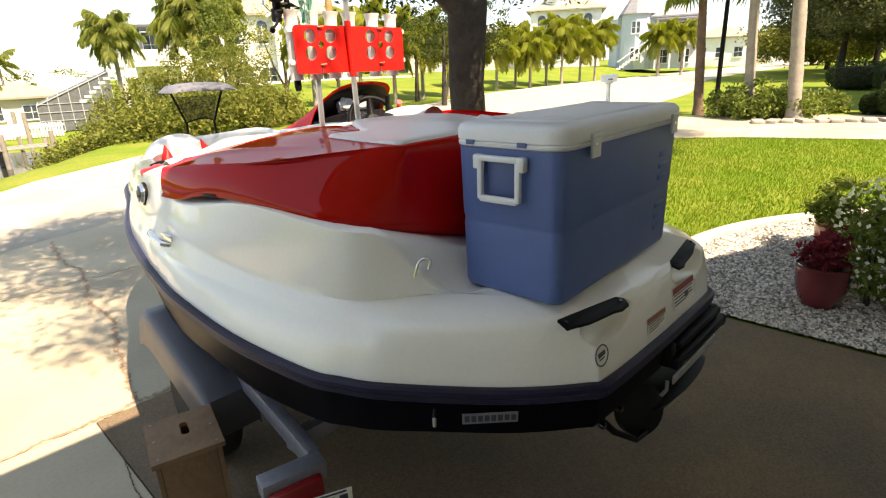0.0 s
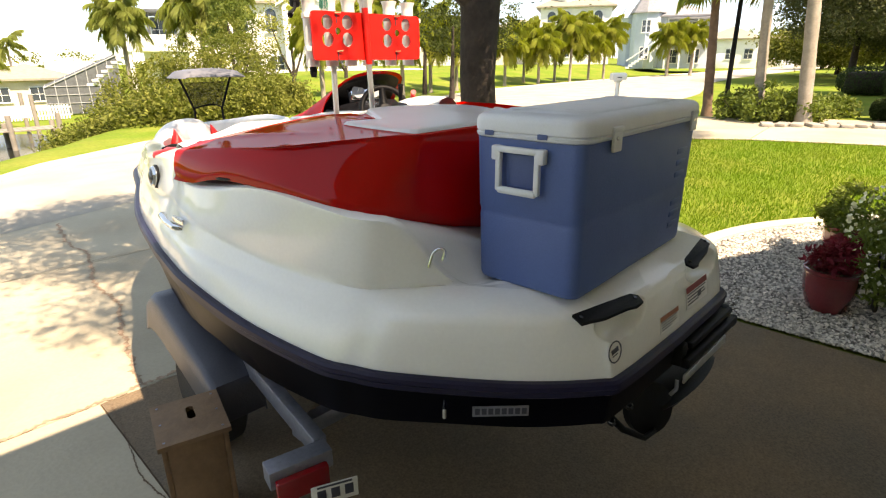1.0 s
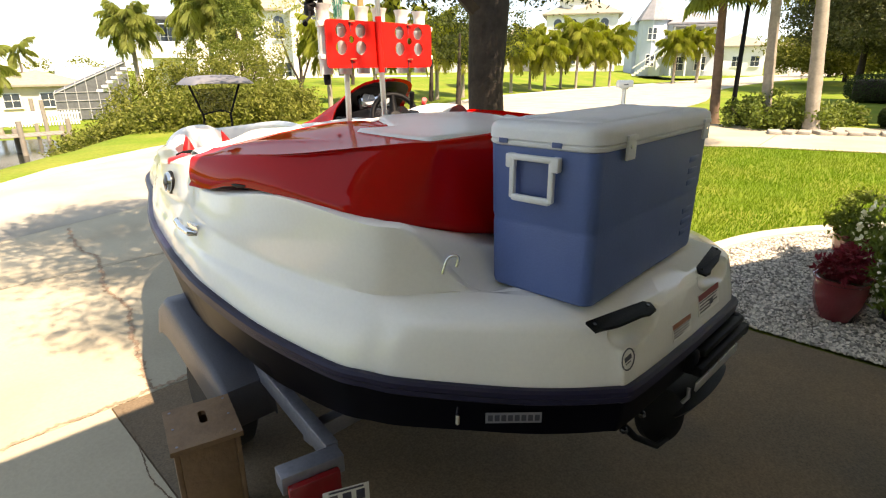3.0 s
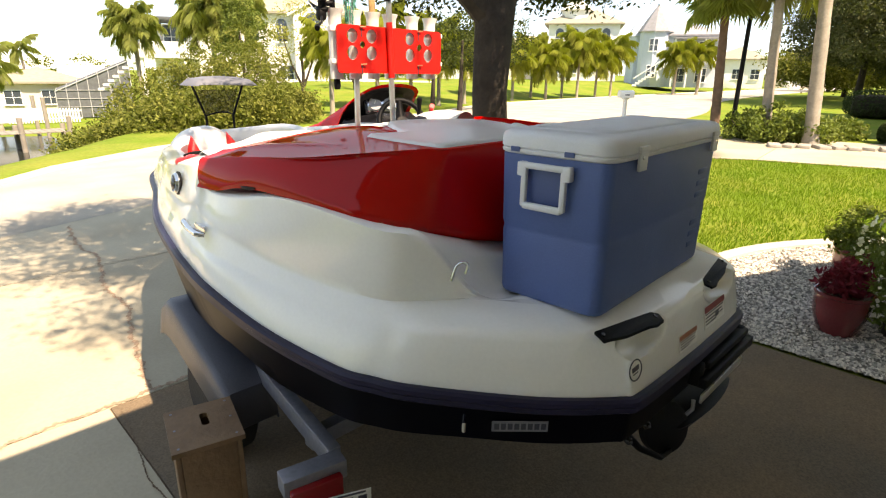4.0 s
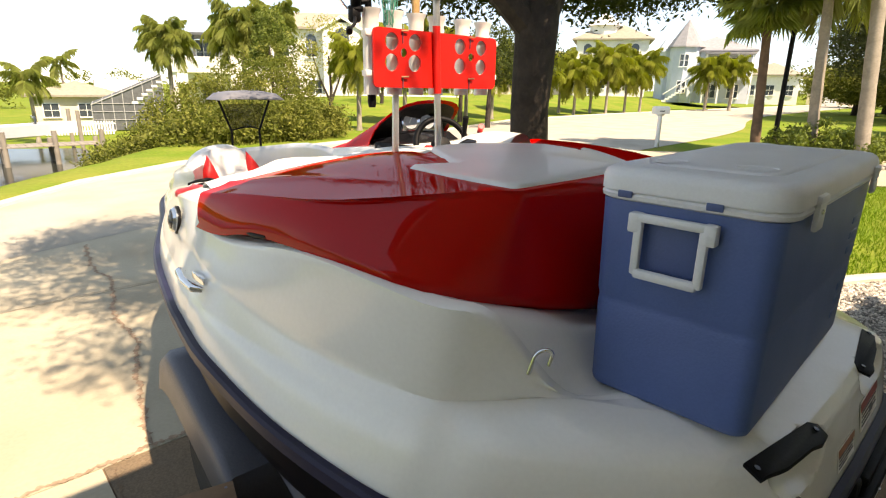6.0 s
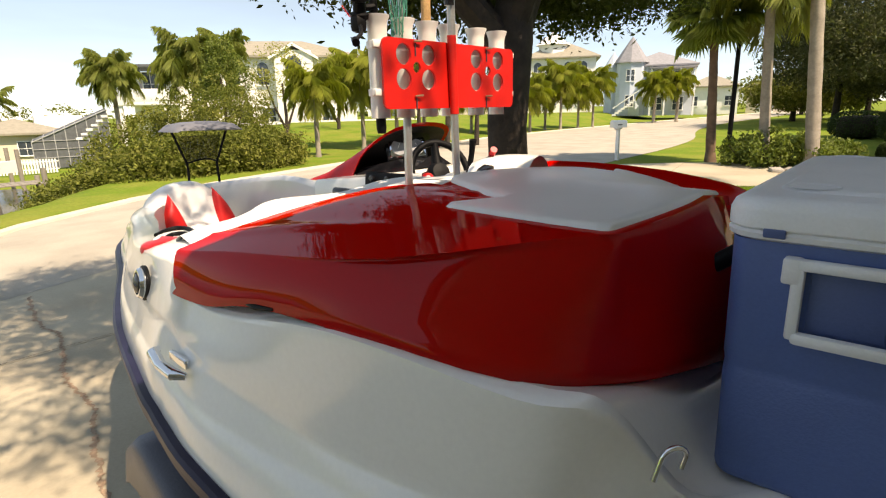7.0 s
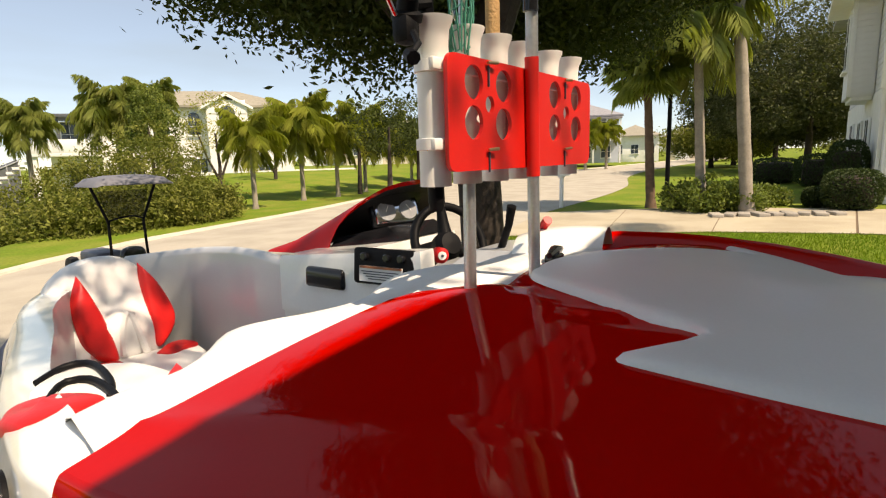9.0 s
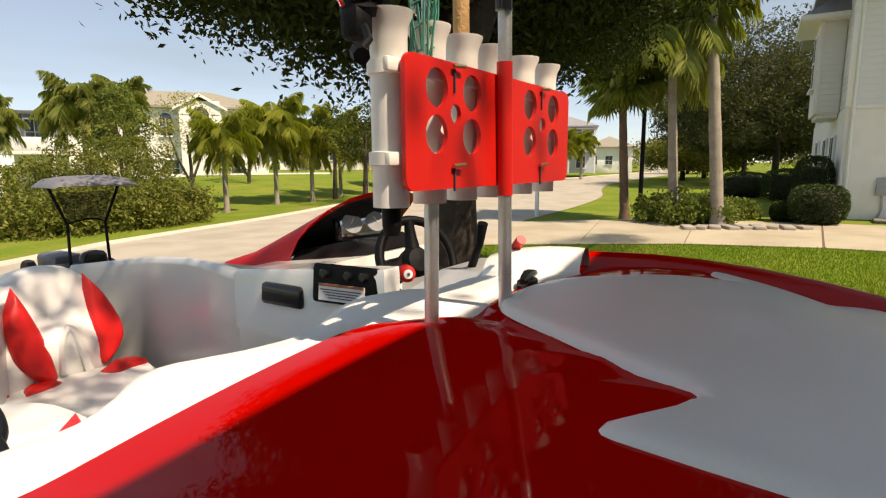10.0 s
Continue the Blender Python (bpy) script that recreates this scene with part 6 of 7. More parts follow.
# the live oak beside the boat, with unseen outer clumps added to cast shade
OAK = Vector((3.15, 3.84, 0))
# clumps with x below -2.8 or above 5: out of view, only shade casters
oak_blobs = [((0.2, 0.3, 4.6), (2.3, 2.0, 1.5)), ((-1.0, 0.9, 4.5), (1.1, 1.2, 0.9)), ((1.9, 0.2, 4.5), (1.8, 1.7, 1.2)), ((3.6, -0.6, 4.6), (1.7, 1.5, 1.0)), ((0.5, 2.2, 4.3), (1.9, 1.5, 1.1)), ((-0.2, -1.5, 4.9), (1.7, 1.4, 1.0)),
             ((0.3, 0.2, 6.0), (2.2, 2.1, 1.2)), ((-3.7, -1.8, 6.0), (0.9, 1.5, 0.45)), ((-3.5, -0.7, 6.1), (0.8, 0.8, 0.4)), ((-3.1, -1.3, 6.0), (0.7, 1.1, 0.4)), ((-2.9, -0.3, 5.9), (0.7, 0.6, 0.4)), ((-3.3, -2.5, 6.2), (0.7, 0.8, 0.4)), ((-3.4, -4.2, 6.0), (0.65, 0.6, 0.25)), ((-4.0, -3.9, 6.0), (0.4, 0.4, 0.2)), ((5.4, -3.0, 5.5), (1.4, 0.9, 0.4)), ((7.4, -2.5, 5.6), (1.3, 0.8, 0.35)), ((9.0, -2.6, 5.7), (0.9, 0.7, 0.3)), ((2.6, 1.9, 4.2), (1.4, 1.3, 0.9)), ((-1.2, 1.6, 3.45), (0.8, 0.8, 0.5)), ((1.3, 0.4, 3.3), (1.1, 0.9, 0.6)), ((4.4, 0.5, 3.8), (1.0, 1.0, 0.6)), ((0.1, 1.2, 3.2), (1.0, 0.8, 0.6)), ((2.8, 0.6, 3.4), (1.0, 0.8, 0.6)), ((-0.7, 0.7, 3.3), (0.8, 0.8, 0.5)), ((2.0, -0.3, 3.6), (0.9, 0.9, 0.5))]
# the first two limbs run on to the added shade-casting clumps
limbs = [([(0, 0, 2.3), (-0.9, 0.4, 3.2), (-2.0, 0.3, 4.9), (-3.7, -0.8, 6.0)], [0.15, 0.11, 0.07, 0.03]), ([(0, 0, 2.3), (0.7, 0.2, 3.1), (1.9, 0.1, 4.2), (3.6, -0.5, 4.7), (5.6, -2.6, 5.4), (8.8, -2.5, 5.6)], [0.15, 0.12, 0.09, 0.07, 0.05, 0.02]), ([(0, 0, 2.3), (0.1, 0.9, 3.3), (0.5, 2.1, 4.3)], [0.13, 0.10, 0.05]), ([(0, 0, 2.4), (0.0, -0.5, 3.6), (-0.2, -1.4, 4.8)], [0.13, 0.10, 0.05]), ([(0, 0, 2.4), (0.2, 0.1, 4.0), (0.2, 0.1, 6.2)], [0.16, 0.12, 0.05])]
tree(OAK, oak_blobs, OAK_LEAF, 280000, 0.072, [(0, 0, -0.05), (0.0, 0, 0.15), (0.02, 0, 0.8), (-0.02, 0.02, 1.6), (0, 0, 2.4), (0.05, 0.0, 2.7)], [0.30, 0.24, 0.20, 0.19, 0.21, 0.18], OAK_LEAF, "spreading dark live oak on the lawn beside the boat, with unseen clumps added to cast shade", limbs=limbs, seed=1, clump=0.36)

# palms along the far lawn
row = "palms on the far lawn"
for k, (az, d, h, s) in enumerate(((34.4, 23.5, 2.7, 1.45), (39.0, 27.0, 3.3, 2.0), (42.4, 28.5, 3.0, 1.8), (45.2, 31.5, 3.3, 1.9), (47.8, 34.0, 3.0, 1.8), (52.6, 39.0, 2.7, 1.8), (54.4, 44.0, 3.0, 2.0), (55.9, 41.0, 2.7, 1.9), (57.4, 46.0, 3.0, 2.0), (58.9, 45.0, 3.7, 2.0), (60.6, 49.0, 3.0, 2.1), (62.0, 50.0, 3.5, 2.2), (50.0, 40.0, 2.8, 1.9))):
    at = spot(az, d)
    palm((at.x, at.y, ground_z(at.x, at.y)), h, s, 0.11, 22, seed=k, label="young palm with drooping yellow-green fronds on the lawn", group=row)
palm(spot(17.2, 40, -1.6), 5.7, 2.0, 0.16, 36, seed=30, label="tall palm with a full drooping crown beside the white house", green=True)
palm(spot(23.6, 33, -1.2), 5.5, 2.2, 0.16, 40, seed=31, label="tall palm with a full crown in front of the white house", green=True)
palm(spot(26.6, 36, -0.6), 5.9, 1.7, 0.15, 30, seed=32, label="tall palm behind a leafy tree in front of the white house", green=True)
palm(spot(6.6, 48, -2.4), 4.0, 2.0, 0.14, 12, seed=33, green=True, label="small palm by the canal")
palm(spot(9.0, 70, -2.4), 5.6, 2.2, 0.14, 10, seed=34, green=True, label="small far palm by the canal")
palm(spot(67.6, 60), 3.6, 2.1, 0.16, 20, seed=35, label="palm in front of the grey house")
palm(spot(69.6, 62), 3.8, 2.0, 0.16, 20, seed=36, label="palm in front of the grey house")
# palms and a lamp post by the neighbour's garden
palm(spot(72.8, 19.5), 4.1, 1.7, 0.15, 44, lean=(-0.01, 0.055), kind="fan", seed=40, bark=PALM_BROWN, label="fan palm with a rough brown trunk beside the road")
palm(spot(77.1, 18.5), 5.5, 2.3, 0.15, 30, lean=(-0.01, 0.06), green=True, seed=41, label="tall palm with a smooth grey trunk")
palm(spot(80.8, 18.0), 8.0, 2.4, 0.18, 26, lean=(-0.012, 0.085), green=True, seed=42, label="tall leaning palm with a thick grey trunk")
post = thing("street_lamp", "tall dark metal street lamp post", "street lamp", tuple(spot(74.2, 20.0)))
part("pole", tube([(0, 0, 0), (0, 0, 6.6)], [0.075, 0.055], 12), BLACK, post, "dark round pole")
part("base", lathe([(0.13, 0), (0.13, 0.25), (0.08, 0.4)], seg=12), BLACK, post)
part("lantern", lathe([(0.06, 6.55), (0.16, 6.7), (0.18, 7.0), (0.05, 7.15)], seg=12), BLACK, post)

# mangroves and shrubs on the canal bank
k = 0
for az, d, z, r, h in ((14.4, 21.5, -1.5, 1.6, 2.0), (16.4, 19.5, -1.1, 1.6, 2.1), (18.6, 20.5, -1.0, 1.8, 2.7), (20.8, 19.0, -0.6, 1.7, 2.3), (22.8, 21.0, -0.7, 2.0, 3.0), (25.0, 19.5, -0.3, 1.7, 2.2), (27.0, 21.5, -0.4, 1.9, 2.4), (28.8, 20.0, -0.1, 1.4, 1.6), (24.0, 25.0, -0.6, 2.4, 4.6), (19.6, 25.0, -1.2, 2.2, 4.0), (26.4, 27.0, -0.6, 2.2, 5.0), (12.6, 23.5, -1.9, 1.3, 1.6)):
    p = spot(az, d, z)
    h *= 0.74
    shrub(p, [((0, 0, h * 0.5), (r, r * 0.8, h * 0.55)), ((r * 0.6, 0.3, h * 0.38), (r * 0.7, r * 0.6, h * 0.42)), ((-r * 0.6, -0.2, h * 0.42), (r * 0.6, r * 0.6, h * 0.4))], 9500, 0.125, BUSH_LEAF, "dense olive-green mangrove bush on the canal bank", seed=k, clump=0.3)
    k += 1
tree(spot(26.0, 31.0, -0.6), [((0, 0, 4.3), (1.1, 1.1, 1.4)), ((0.7, 0.2, 3.2), (0.8, 0.8, 0.9)), ((-0.6, 0, 3.1), (0.8, 0.8, 0.9)), ((0.2, 0, 5.5), (0.7, 0.7, 0.6)), ((1.1, 0, 4.2), (0.6, 0.6, 0.8))], SHRUB_LEAF, 7500, 0.13, [(0, 0, 0), (0.1, 0, 1.4), (0, 0, 4.2)], [0.14, 0.10, 0.05], SHRUB_LEAF, "leafy light green tree in front of the white house", limbs=[([(0.05, 0, 0.8), (0.8, 0, 2.4), (1.4, 0.1, 3.9)], [0.08, 0.06, 0.03]), ([(0.05, 0, 0.8), (-0.7, 0, 2.2), (-0.9, 0.1, 3.2)], [0.08, 0.06, 0.03])], seed=4, clump=0.28)
tree(spot(31.5, 33.5, 0.4), [((0, 0, 3.6), (1.7, 1.5, 1.5)), ((0.9, 0, 2.9), (1.0, 1.0, 0.9)), ((-1.0, 0, 3.0), (1.1, 1.0, 1.0))], TREE_LEAF, 2600, 0.13, [(0, 0, 0), (0.1, 0, 1.2), (0, 0, 3.0)], [0.12, 0.09, 0.05], TREE_LEAF, "thin pale tree with sparse leaves and forked stems", limbs=[([(0.05, 0, 0.4), (0.7, 0, 1.8), (1.0, 0.1, 3.0)], [0.08, 0.06, 0.03]), ([(0.05, 0, 0.4), (-0.6, 0, 1.7), (-1.0, 0.1, 3.1)], [0.08, 0.06, 0.03])], seed=5)
tree(spot(36.6, 37, 0.7), [((0, 0, 3.4), (1.6, 1.5, 1.3))], TREE_LEAF, 1600, 0.14, [(0, 0, 0), (0.1, 0, 1.2), (0, 0, 3.0)], [0.12, 0.09, 0.05], TREE_LEAF, "thin pale tree with sparse leaves", limbs=[([(0.05, 0, 0.3), (-0.9, 0, 1.7), (-1.2, 0.1, 3.1)], [0.09, 0.06, 0.03])], seed=6)
solo("mulch_bank", flat_sheet([tuple(spot(a, d).xy) for a, d in ((30.0, 25.5), (33, 25.5), (36, 27.5), (38.5, 31), (39, 36), (34, 36.5), (30, 33.5))], 0.0), MULCH, "brown leaf litter on the raised bank", "mulch", "structure", smooth=False)
# dark broad trees along the road
for k, (az, d, h, r) in enumerate(((86.2, 48, 12.0, 6.6), (81.9, 52, 10.5, 5.6), (90.6, 56, 13.0, 6.8), (84.0, 66, 9.0, 5.6), (78.9, 62, 4.6, 3.6), (80.8, 70, 5.0, 4.5), (71.5, 120, 5.0, 6.0), (79.5, 95, 5.0, 5.0))):
    blobs = [((0, 0, h * 0.66), (r, r, h * 0.34)), ((r * 0.5, 0, h * 0.50), (r * 0.6, r * 0.6, h * 0.26)), ((-r * 0.5, r * 0.3, h * 0.52), (r * 0.65, r * 0.6, h * 0.28)), ((0, -r * 0.5, h * 0.42), (r * 0.7, r * 0.5, h * 0.22)), ((-r * 0.2, -r * 0.6, h * 0.34), (r * 0.5, r * 0.4, h * 0.12))]
    tree(spot(az, d), blobs, SHADE_LEAF if k < 4 else BUSH_LEAF, 42000 if k < 3 else 12000, 0.24 if k < 4 else 0.30, [(0, 0, 0), (0.1, 0, h * 0.25), (0.2, 0, h * 0.6)], [0.28, 0.2, 0.1], OAK_LEAF, "broad dark green shade tree beside the road", limbs=[([(0.1, 0, h * 0.22), (-r * 0.4, 0, h * 0.5)], [0.14, 0.06]), ([(0.1, 0, h * 0.22), (r * 0.45, 0, h * 0.5)], [0.14, 0.06])], seed=10 + k, clump=0.8)
for k, (az, d, h) in enumerate(((47.5, 26, 4.6), (50.5, 28, 5.0), (44.6, 30, 4.8))):
    tree(spot(az, d), [((0, 0, h * 0.72), (1.9, 1.8, 1.3)), ((0.8, 0, h * 0.6), (1.2, 1.2, 0.8))], OAK_LEAF, 3200, 0.14, [(0, 0, 0), (0.05, 0, 1.4), (0.1, 0, h * 0.7)], [0.14, 0.10, 0.05], OAK_LEAF, "slim dark lawn tree behind the rod rack", seed=30 + k)
# far tree line that closes the view
k = 0
for az, d, h, r in ((2, 110, 6, 9), (12, 120, 6, 9), (40, 95, 6.5, 8), (46, 90, 6.5, 8), (52, 100, 7, 9), (-8, 110, 6, 9), (97, 60, 7, 6), (104, 45, 7, 6), (76.8, 150, 7, 9), (73.5, 190, 8, 12), (82.0, 130, 7, 11), (88.5, 120, 8, 12)):
    tree(spot(az, d, -2.4 if az < 15 else 0), [((0, 0, h * 0.5), (r, r * 0.6, h * 0.5)), ((r, 1, h * 0.4), (r * 0.8, r * 0.5, h * 0.42))], BUSH_LEAF, 2600, 0.5, [(0, 0, 0), (0, 0, h * 0.5)], [0.4, 0.2], BUSH_LEAF, "line of distant green trees closing the view", seed=60 + k, clump=1.0)
    k += 1

# the neighbour's planting
for k, (az, d, r, h) in enumerate(((75.6, 18.6, 0.8, 0.95), (77.4, 18.2, 0.8, 1.1), (79.2, 18.4, 0.75, 0.9), (81.0, 18.6, 0.75, 0.75), (82.6, 20.5, 0.8, 0.7))):
    shrub(spot(az, d), [((0, 0, h * 0.45), (r, r * 0.7, h * 0.55)), ((r * 0.5, 0.1, h * 0.35), (r * 0.6, r * 0.5, h * 0.4))], 2200, 0.12, SHRUB_LEAF, "loose green garden shrub beside the side driveway", seed=40 + k, clump=0.18)
for k, (az, d, w, h) in enumerate(((88.2, 23.0, 1.5, 2.0), (88.5, 20.2, 1.9, 1.15), (86.2, 20.6, 1.0, 0.6), (86.8, 31, 2.6, 1.5), (83.6, 34, 3.0, 1.3), (88.6, 33, 2.4, 1.6))):
    rng = np.random.default_rng(700 + k)
    t = thing("hedge", "clipped dark green hedge beside the neighbour's house", "hedge", tuple(spot(az, d)))
    q = rng.normal(size=(7000, 3))
    q /= ((np.abs(q) ** 3.2).sum(1) ** (1 / 3.2))[:, None]
    q *= rng.uniform(0.42, 0.51, 7000)[:, None]
    part("foliage", leaf_mesh("foliage", q * (w, w * 0.8, h) + (0, 0, h * 0.5), 0.085, rng), DARK_LEAF, t, smooth=False)
    # a solid block in the bark colour fills the hedge behind its leaves
    part("core_block", block((w * 0.7, w * 0.52, h * 0.74), (0, 0, h * 0.45), 0.2), BARK, t)
for k in range(9):
    p = spot(78.2 + k * 1.15, 17.0 + 0.15 * k)
    solo("edging_stone", block((0.62 + 0.2 * math.sin(k * 3), 0.30, 0.11), (0, 0, 0), 0.025, 20 + 20 * math.sin(k * 5)), STONE, "rough pale edging stone along the side driveway", "stone", group="edging stones", m=Matrix.Translation((p.x, p.y, 0.045)))

# pots and the flowering bush on the gravel
def glazed_pot(at, r, h, label):
    t = thing("flower_pot", label, "flower pot", at)
    part("pot", lathe([(r * 0.62, 0), (r * 0.68, h * 0.04), (r * 0.92, h * 0.45), (r * 0.97, h * 0.75), (r * 0.95, h * 0.90), (r * 1.02, h * 0.93), (r * 1.03, h), (r * 0.93, h), (r * 0.90, h * 0.88)], seg=32, caps=(True, False)), GLAZE, t, "red glazed pot")
    part("soil", disc(r * 0.91, 0.02, 24), SOIL, t, m=pose(0, 0, h * 0.86))
    return t


pot = glazed_pot((3.06, 0.36, 0.012), 0.185, 0.32, "red glazed flower pot with a burgundy leafy plant on the gravel")
rng = np.random.default_rng(9)
part("plant", clump_crown("plant", [((0, 0, 0.39), (0.15, 0.15, 0.10)), ((0.05, 0, 0.46), (0.08, 0.08, 0.08)), ((-0.09, 0, 0.43), (0.06, 0.06, 0.08))], 900, 0.05, rng, clump=0.06), RED_LEAF, pot, "burgundy leaves", smooth=False)
pot2 = glazed_pot((4.45, 0.50, 0.012), 0.19, 0.32, "red glazed flower pot with a bushy green plant on the gravel")
part("plant", clump_crown("plant", [((0, 0, 0.46), (0.28, 0.26, 0.18)), ((-0.1, 0.05, 0.42), (0.20, 0.18, 0.15))], 2200, 0.045, rng, clump=0.07), SHRUB_LEAF, pot2, "small green leaves", smooth=False)
bush = shrub((3.42, -0.06, 0.01), [((0, 0, 0.48), (0.42, 0.40, 0.46)), ((-0.15, 0.1, 0.36), (0.34, 0.3, 0.3))], 5200, 0.05, SHRUB_LEAF, "rounded green bush with small white flowers on the gravel", seed=90, clump=0.07)
bloom = part("blossom", leaf_mesh("flowers", blob_points(420, (0, 0, 0.50), (0.46, 0.44, 0.47), rng, shell=0.9), 0.035, rng, aspect=0.9), FLOWER, bush, "small white flowers", smooth=False)
bloom["kind"] = "stuff"

# ---- buildings ----
def wall_block(parent, size, at, mat, name="wall", label=""):
    return part(name, block(size, at, 0.01), mat, parent, label, smooth=False)


def hip_roof(parent, x0, x1, y0, y1, z, h, over=0.5, mat=ROOF, ridge=None):
    """A hipped roof with eaves; the ridge runs along the longer side."""
    bm = bmesh.new()
    X0, X1, Y0, Y1 = x0 - over, x1 + over, y0 - over, y1 + over
    half = min(X1 - X0, Y1 - Y0) / 2
    base = [(X0, Y0), (X1, Y0), (X1, Y1), (X0, Y1)]
    if X1 - X0 >= Y1 - Y0:
        top = [(X0 + half, (Y0 + Y1) / 2), (X1 - half, (Y0 + Y1) / 2)]
        quads = [(0, 1, 5, 4), (1, 2, 5), (2, 3, 4, 5), (3, 0, 4)]
    else:
        top = [((X0 + X1) / 2, Y0 + half), ((X0 + X1) / 2, Y1 - half)]
        quads = [(0, 1, 4), (1, 2, 5, 4), (2, 3, 5), (3, 0, 4, 5)]
    vs = [bm.verts.new((*p, z)) for p in base] + [bm.verts.new((*p, z + h)) for p in top]
    for q in quads:
        bm.faces.new([vs[i] for i in q])
    low = [bm.verts.new((*p, z - 0.18)) for p in base]
    for i in range(4):
        j = (i + 1) % 4
        bm.faces.new((vs[i], vs[j], low[j], low[i]))
    bm.faces.new(low)
    return part("roof", bm, mat, parent, "shingled hip roof", smooth=False)


def window(parent, at, w, h, normal, arch=False, bars=1):
    """A window with frame, sill and glass, standing on a wall at its middle."""
    m = facing(at, normal)
    f = part("window", block((w + 0.16, h + 0.16, 0.08), (0, 0, 0.02), 0.01), TRIM, parent, "white framed window", m=m)
    part("pane", block((w, h, 0.02), (0, 0, 0.055)), GLASS, f)
    for k in range(bars):
        part("glazing_bar", block((0.04, h, 0.03), (-w / 2 + w * (k + 1) / (bars + 1), 0, 0.062)), TRIM, f)
    part("glazing_bar", block((w, 0.04, 0.03), (0, 0, 0.062)), TRIM, f)
    part("sill", block((w + 0.3, 0.07, 0.14), (0, -h / 2 - 0.08, 0.07)), TRIM, f)
    if arch:
        ring = [((w / 2 + 0.08) * math.cos(a), h / 2 + (w / 2 + 0.08) * math.sin(a), 0) for a in np.linspace(0, math.pi, 13)]
        part("arch_frame", loft([[(x, y, z) for x, y, z in ring], [(x, y, 0.06) for x, y, z in ring]], closed=True, caps=(True, True)), TRIM, f)
        ring = [((w / 2) * math.cos(a), h / 2 + (w / 2) * math.sin(a), 0.07) for a in np.linspace(0, math.pi, 13)]
        part("arch_pane", loft([ring, [(x, y, 0.075) for x, y, z in ring]], closed=True, caps=(True, True)), GLASS, f)
    return f


# white two-storey house over the canal: local x runs along its front, y away from the road
def white_house():
    c = spot(29.6, 52)
    h = thing("white_house", "large white two-storey stucco house with a tan hip roof", "house", tuple(c))
    h.rotation_euler = (0, 0, radians(-29.6 - 6))
    wall_block(h, (15.0, 9, 7.4), (0.6, 5, 2.9), STUCCO, label="white stucco wall")
    hip_roof(h, -6.9, 8.1, 0.5, 9.5, 6.6, 1.7)
    # gabled porch bay with its arch
    wall_block(h, (3.2, 1.4, 7.2), (2.9, 0.0, 2.8), STUCCO)
    g = bmesh.new()
    prof = [(-2.1, 6.35), (0, 7.55), (2.1, 6.35)]
    loft([[(2.9 + x, -0.95, z) for x, z in prof + [(2.1, 6.15), (0, 7.3), (-2.1, 6.15)]], [(2.9 + x, 3.0, z) for x, z in prof + [(2.1, 6.15), (0, 7.3), (-2.1, 6.15)]]], True, (True, True), g)
    part("gable", g, TRIM, h, "white gable over an arch", smooth=False)
    part("gable_wall", block((3.0, 0.3, 1.1), (2.9, -0.6, 6.4), 0.01), STUCCO, h, smooth=False)
    window(h, (2.9, -0.72, 5.2), 1.3, 1.3, (0, -1, 0), arch=True, bars=2)
    for x, z in ((-4.6, 4.9), (-2.2, 4.9), (0.2, 4.9), (5.6, 4.9), (7.0, 4.9)):
        window(h, (x, 0.46, z), 0.9, 1.4, (0, -1, 0), arch=True)
    for x, z in ((-4.6, 1.5), (-1.5, 1.5), (0.4, 1.5), (5.6, 1.5)):
        window(h, (x, 0.46, z), 1.1, 1.4, (0, -1, 0))
    # left wing with balcony and dark pergola roof
    wall_block(h, (4.0, 6, 5.8), (-8.8, 4.5, 2.1), STUCCO)
    part("pergola_roof", block((3.6, 4.2, 0.25), (-8.9, -0.6, 5.6), 0.02), SCREEN, h, "dark flat balcony roof")
    for x in (-10.4, -8.9, -7.3):
        part("pergola_post", block((0.16, 0.16, 2.6), (x, -2.4, 4.2)), SCREEN, h)
    part("balcony", block((4.0, 4.4, 0.3), (-8.9, -0.6, 2.75), 0.02), TRIM, h)
    part("balcony_wall", block((4.0, 0.12, 1.0), (-8.9, -2.75, 3.35), 0.02), TRIM, h)
    for x in (-10.6, -7.2):
        part("balcony_post", block((0.3, 0.3, 4.0), (x, -2.5, 0.7)), STUCCO, h)
    window(h, (-8.9, 1.46, 4.4), 1.8, 1.9, (0, -1, 0), bars=2)
    window(h, (-8.9, 1.46, 1.2), 1.4, 1.6, (0, -1, 0))
    for k in range(8):
        part("stair_step", block((0.45, 1.2, 0.18), (-11.3 - 0.42 * k, -1.2, 2.5 - 0.34 * k)), TRIM, h)
    # white boundary wall in front
    part("garden_wall", block((17, 0.15, 1.5), (4.5, -3.6, 0.35), 0.01), STUCCO, h, "white lattice garden wall", smooth=False)
    for k in range(22):
        part("wall_opening", block((0.22, 0.02, 0.22), (-3.4 + 0.75 * k, -3.69, 0.55)), SCREEN, h)


white_house()


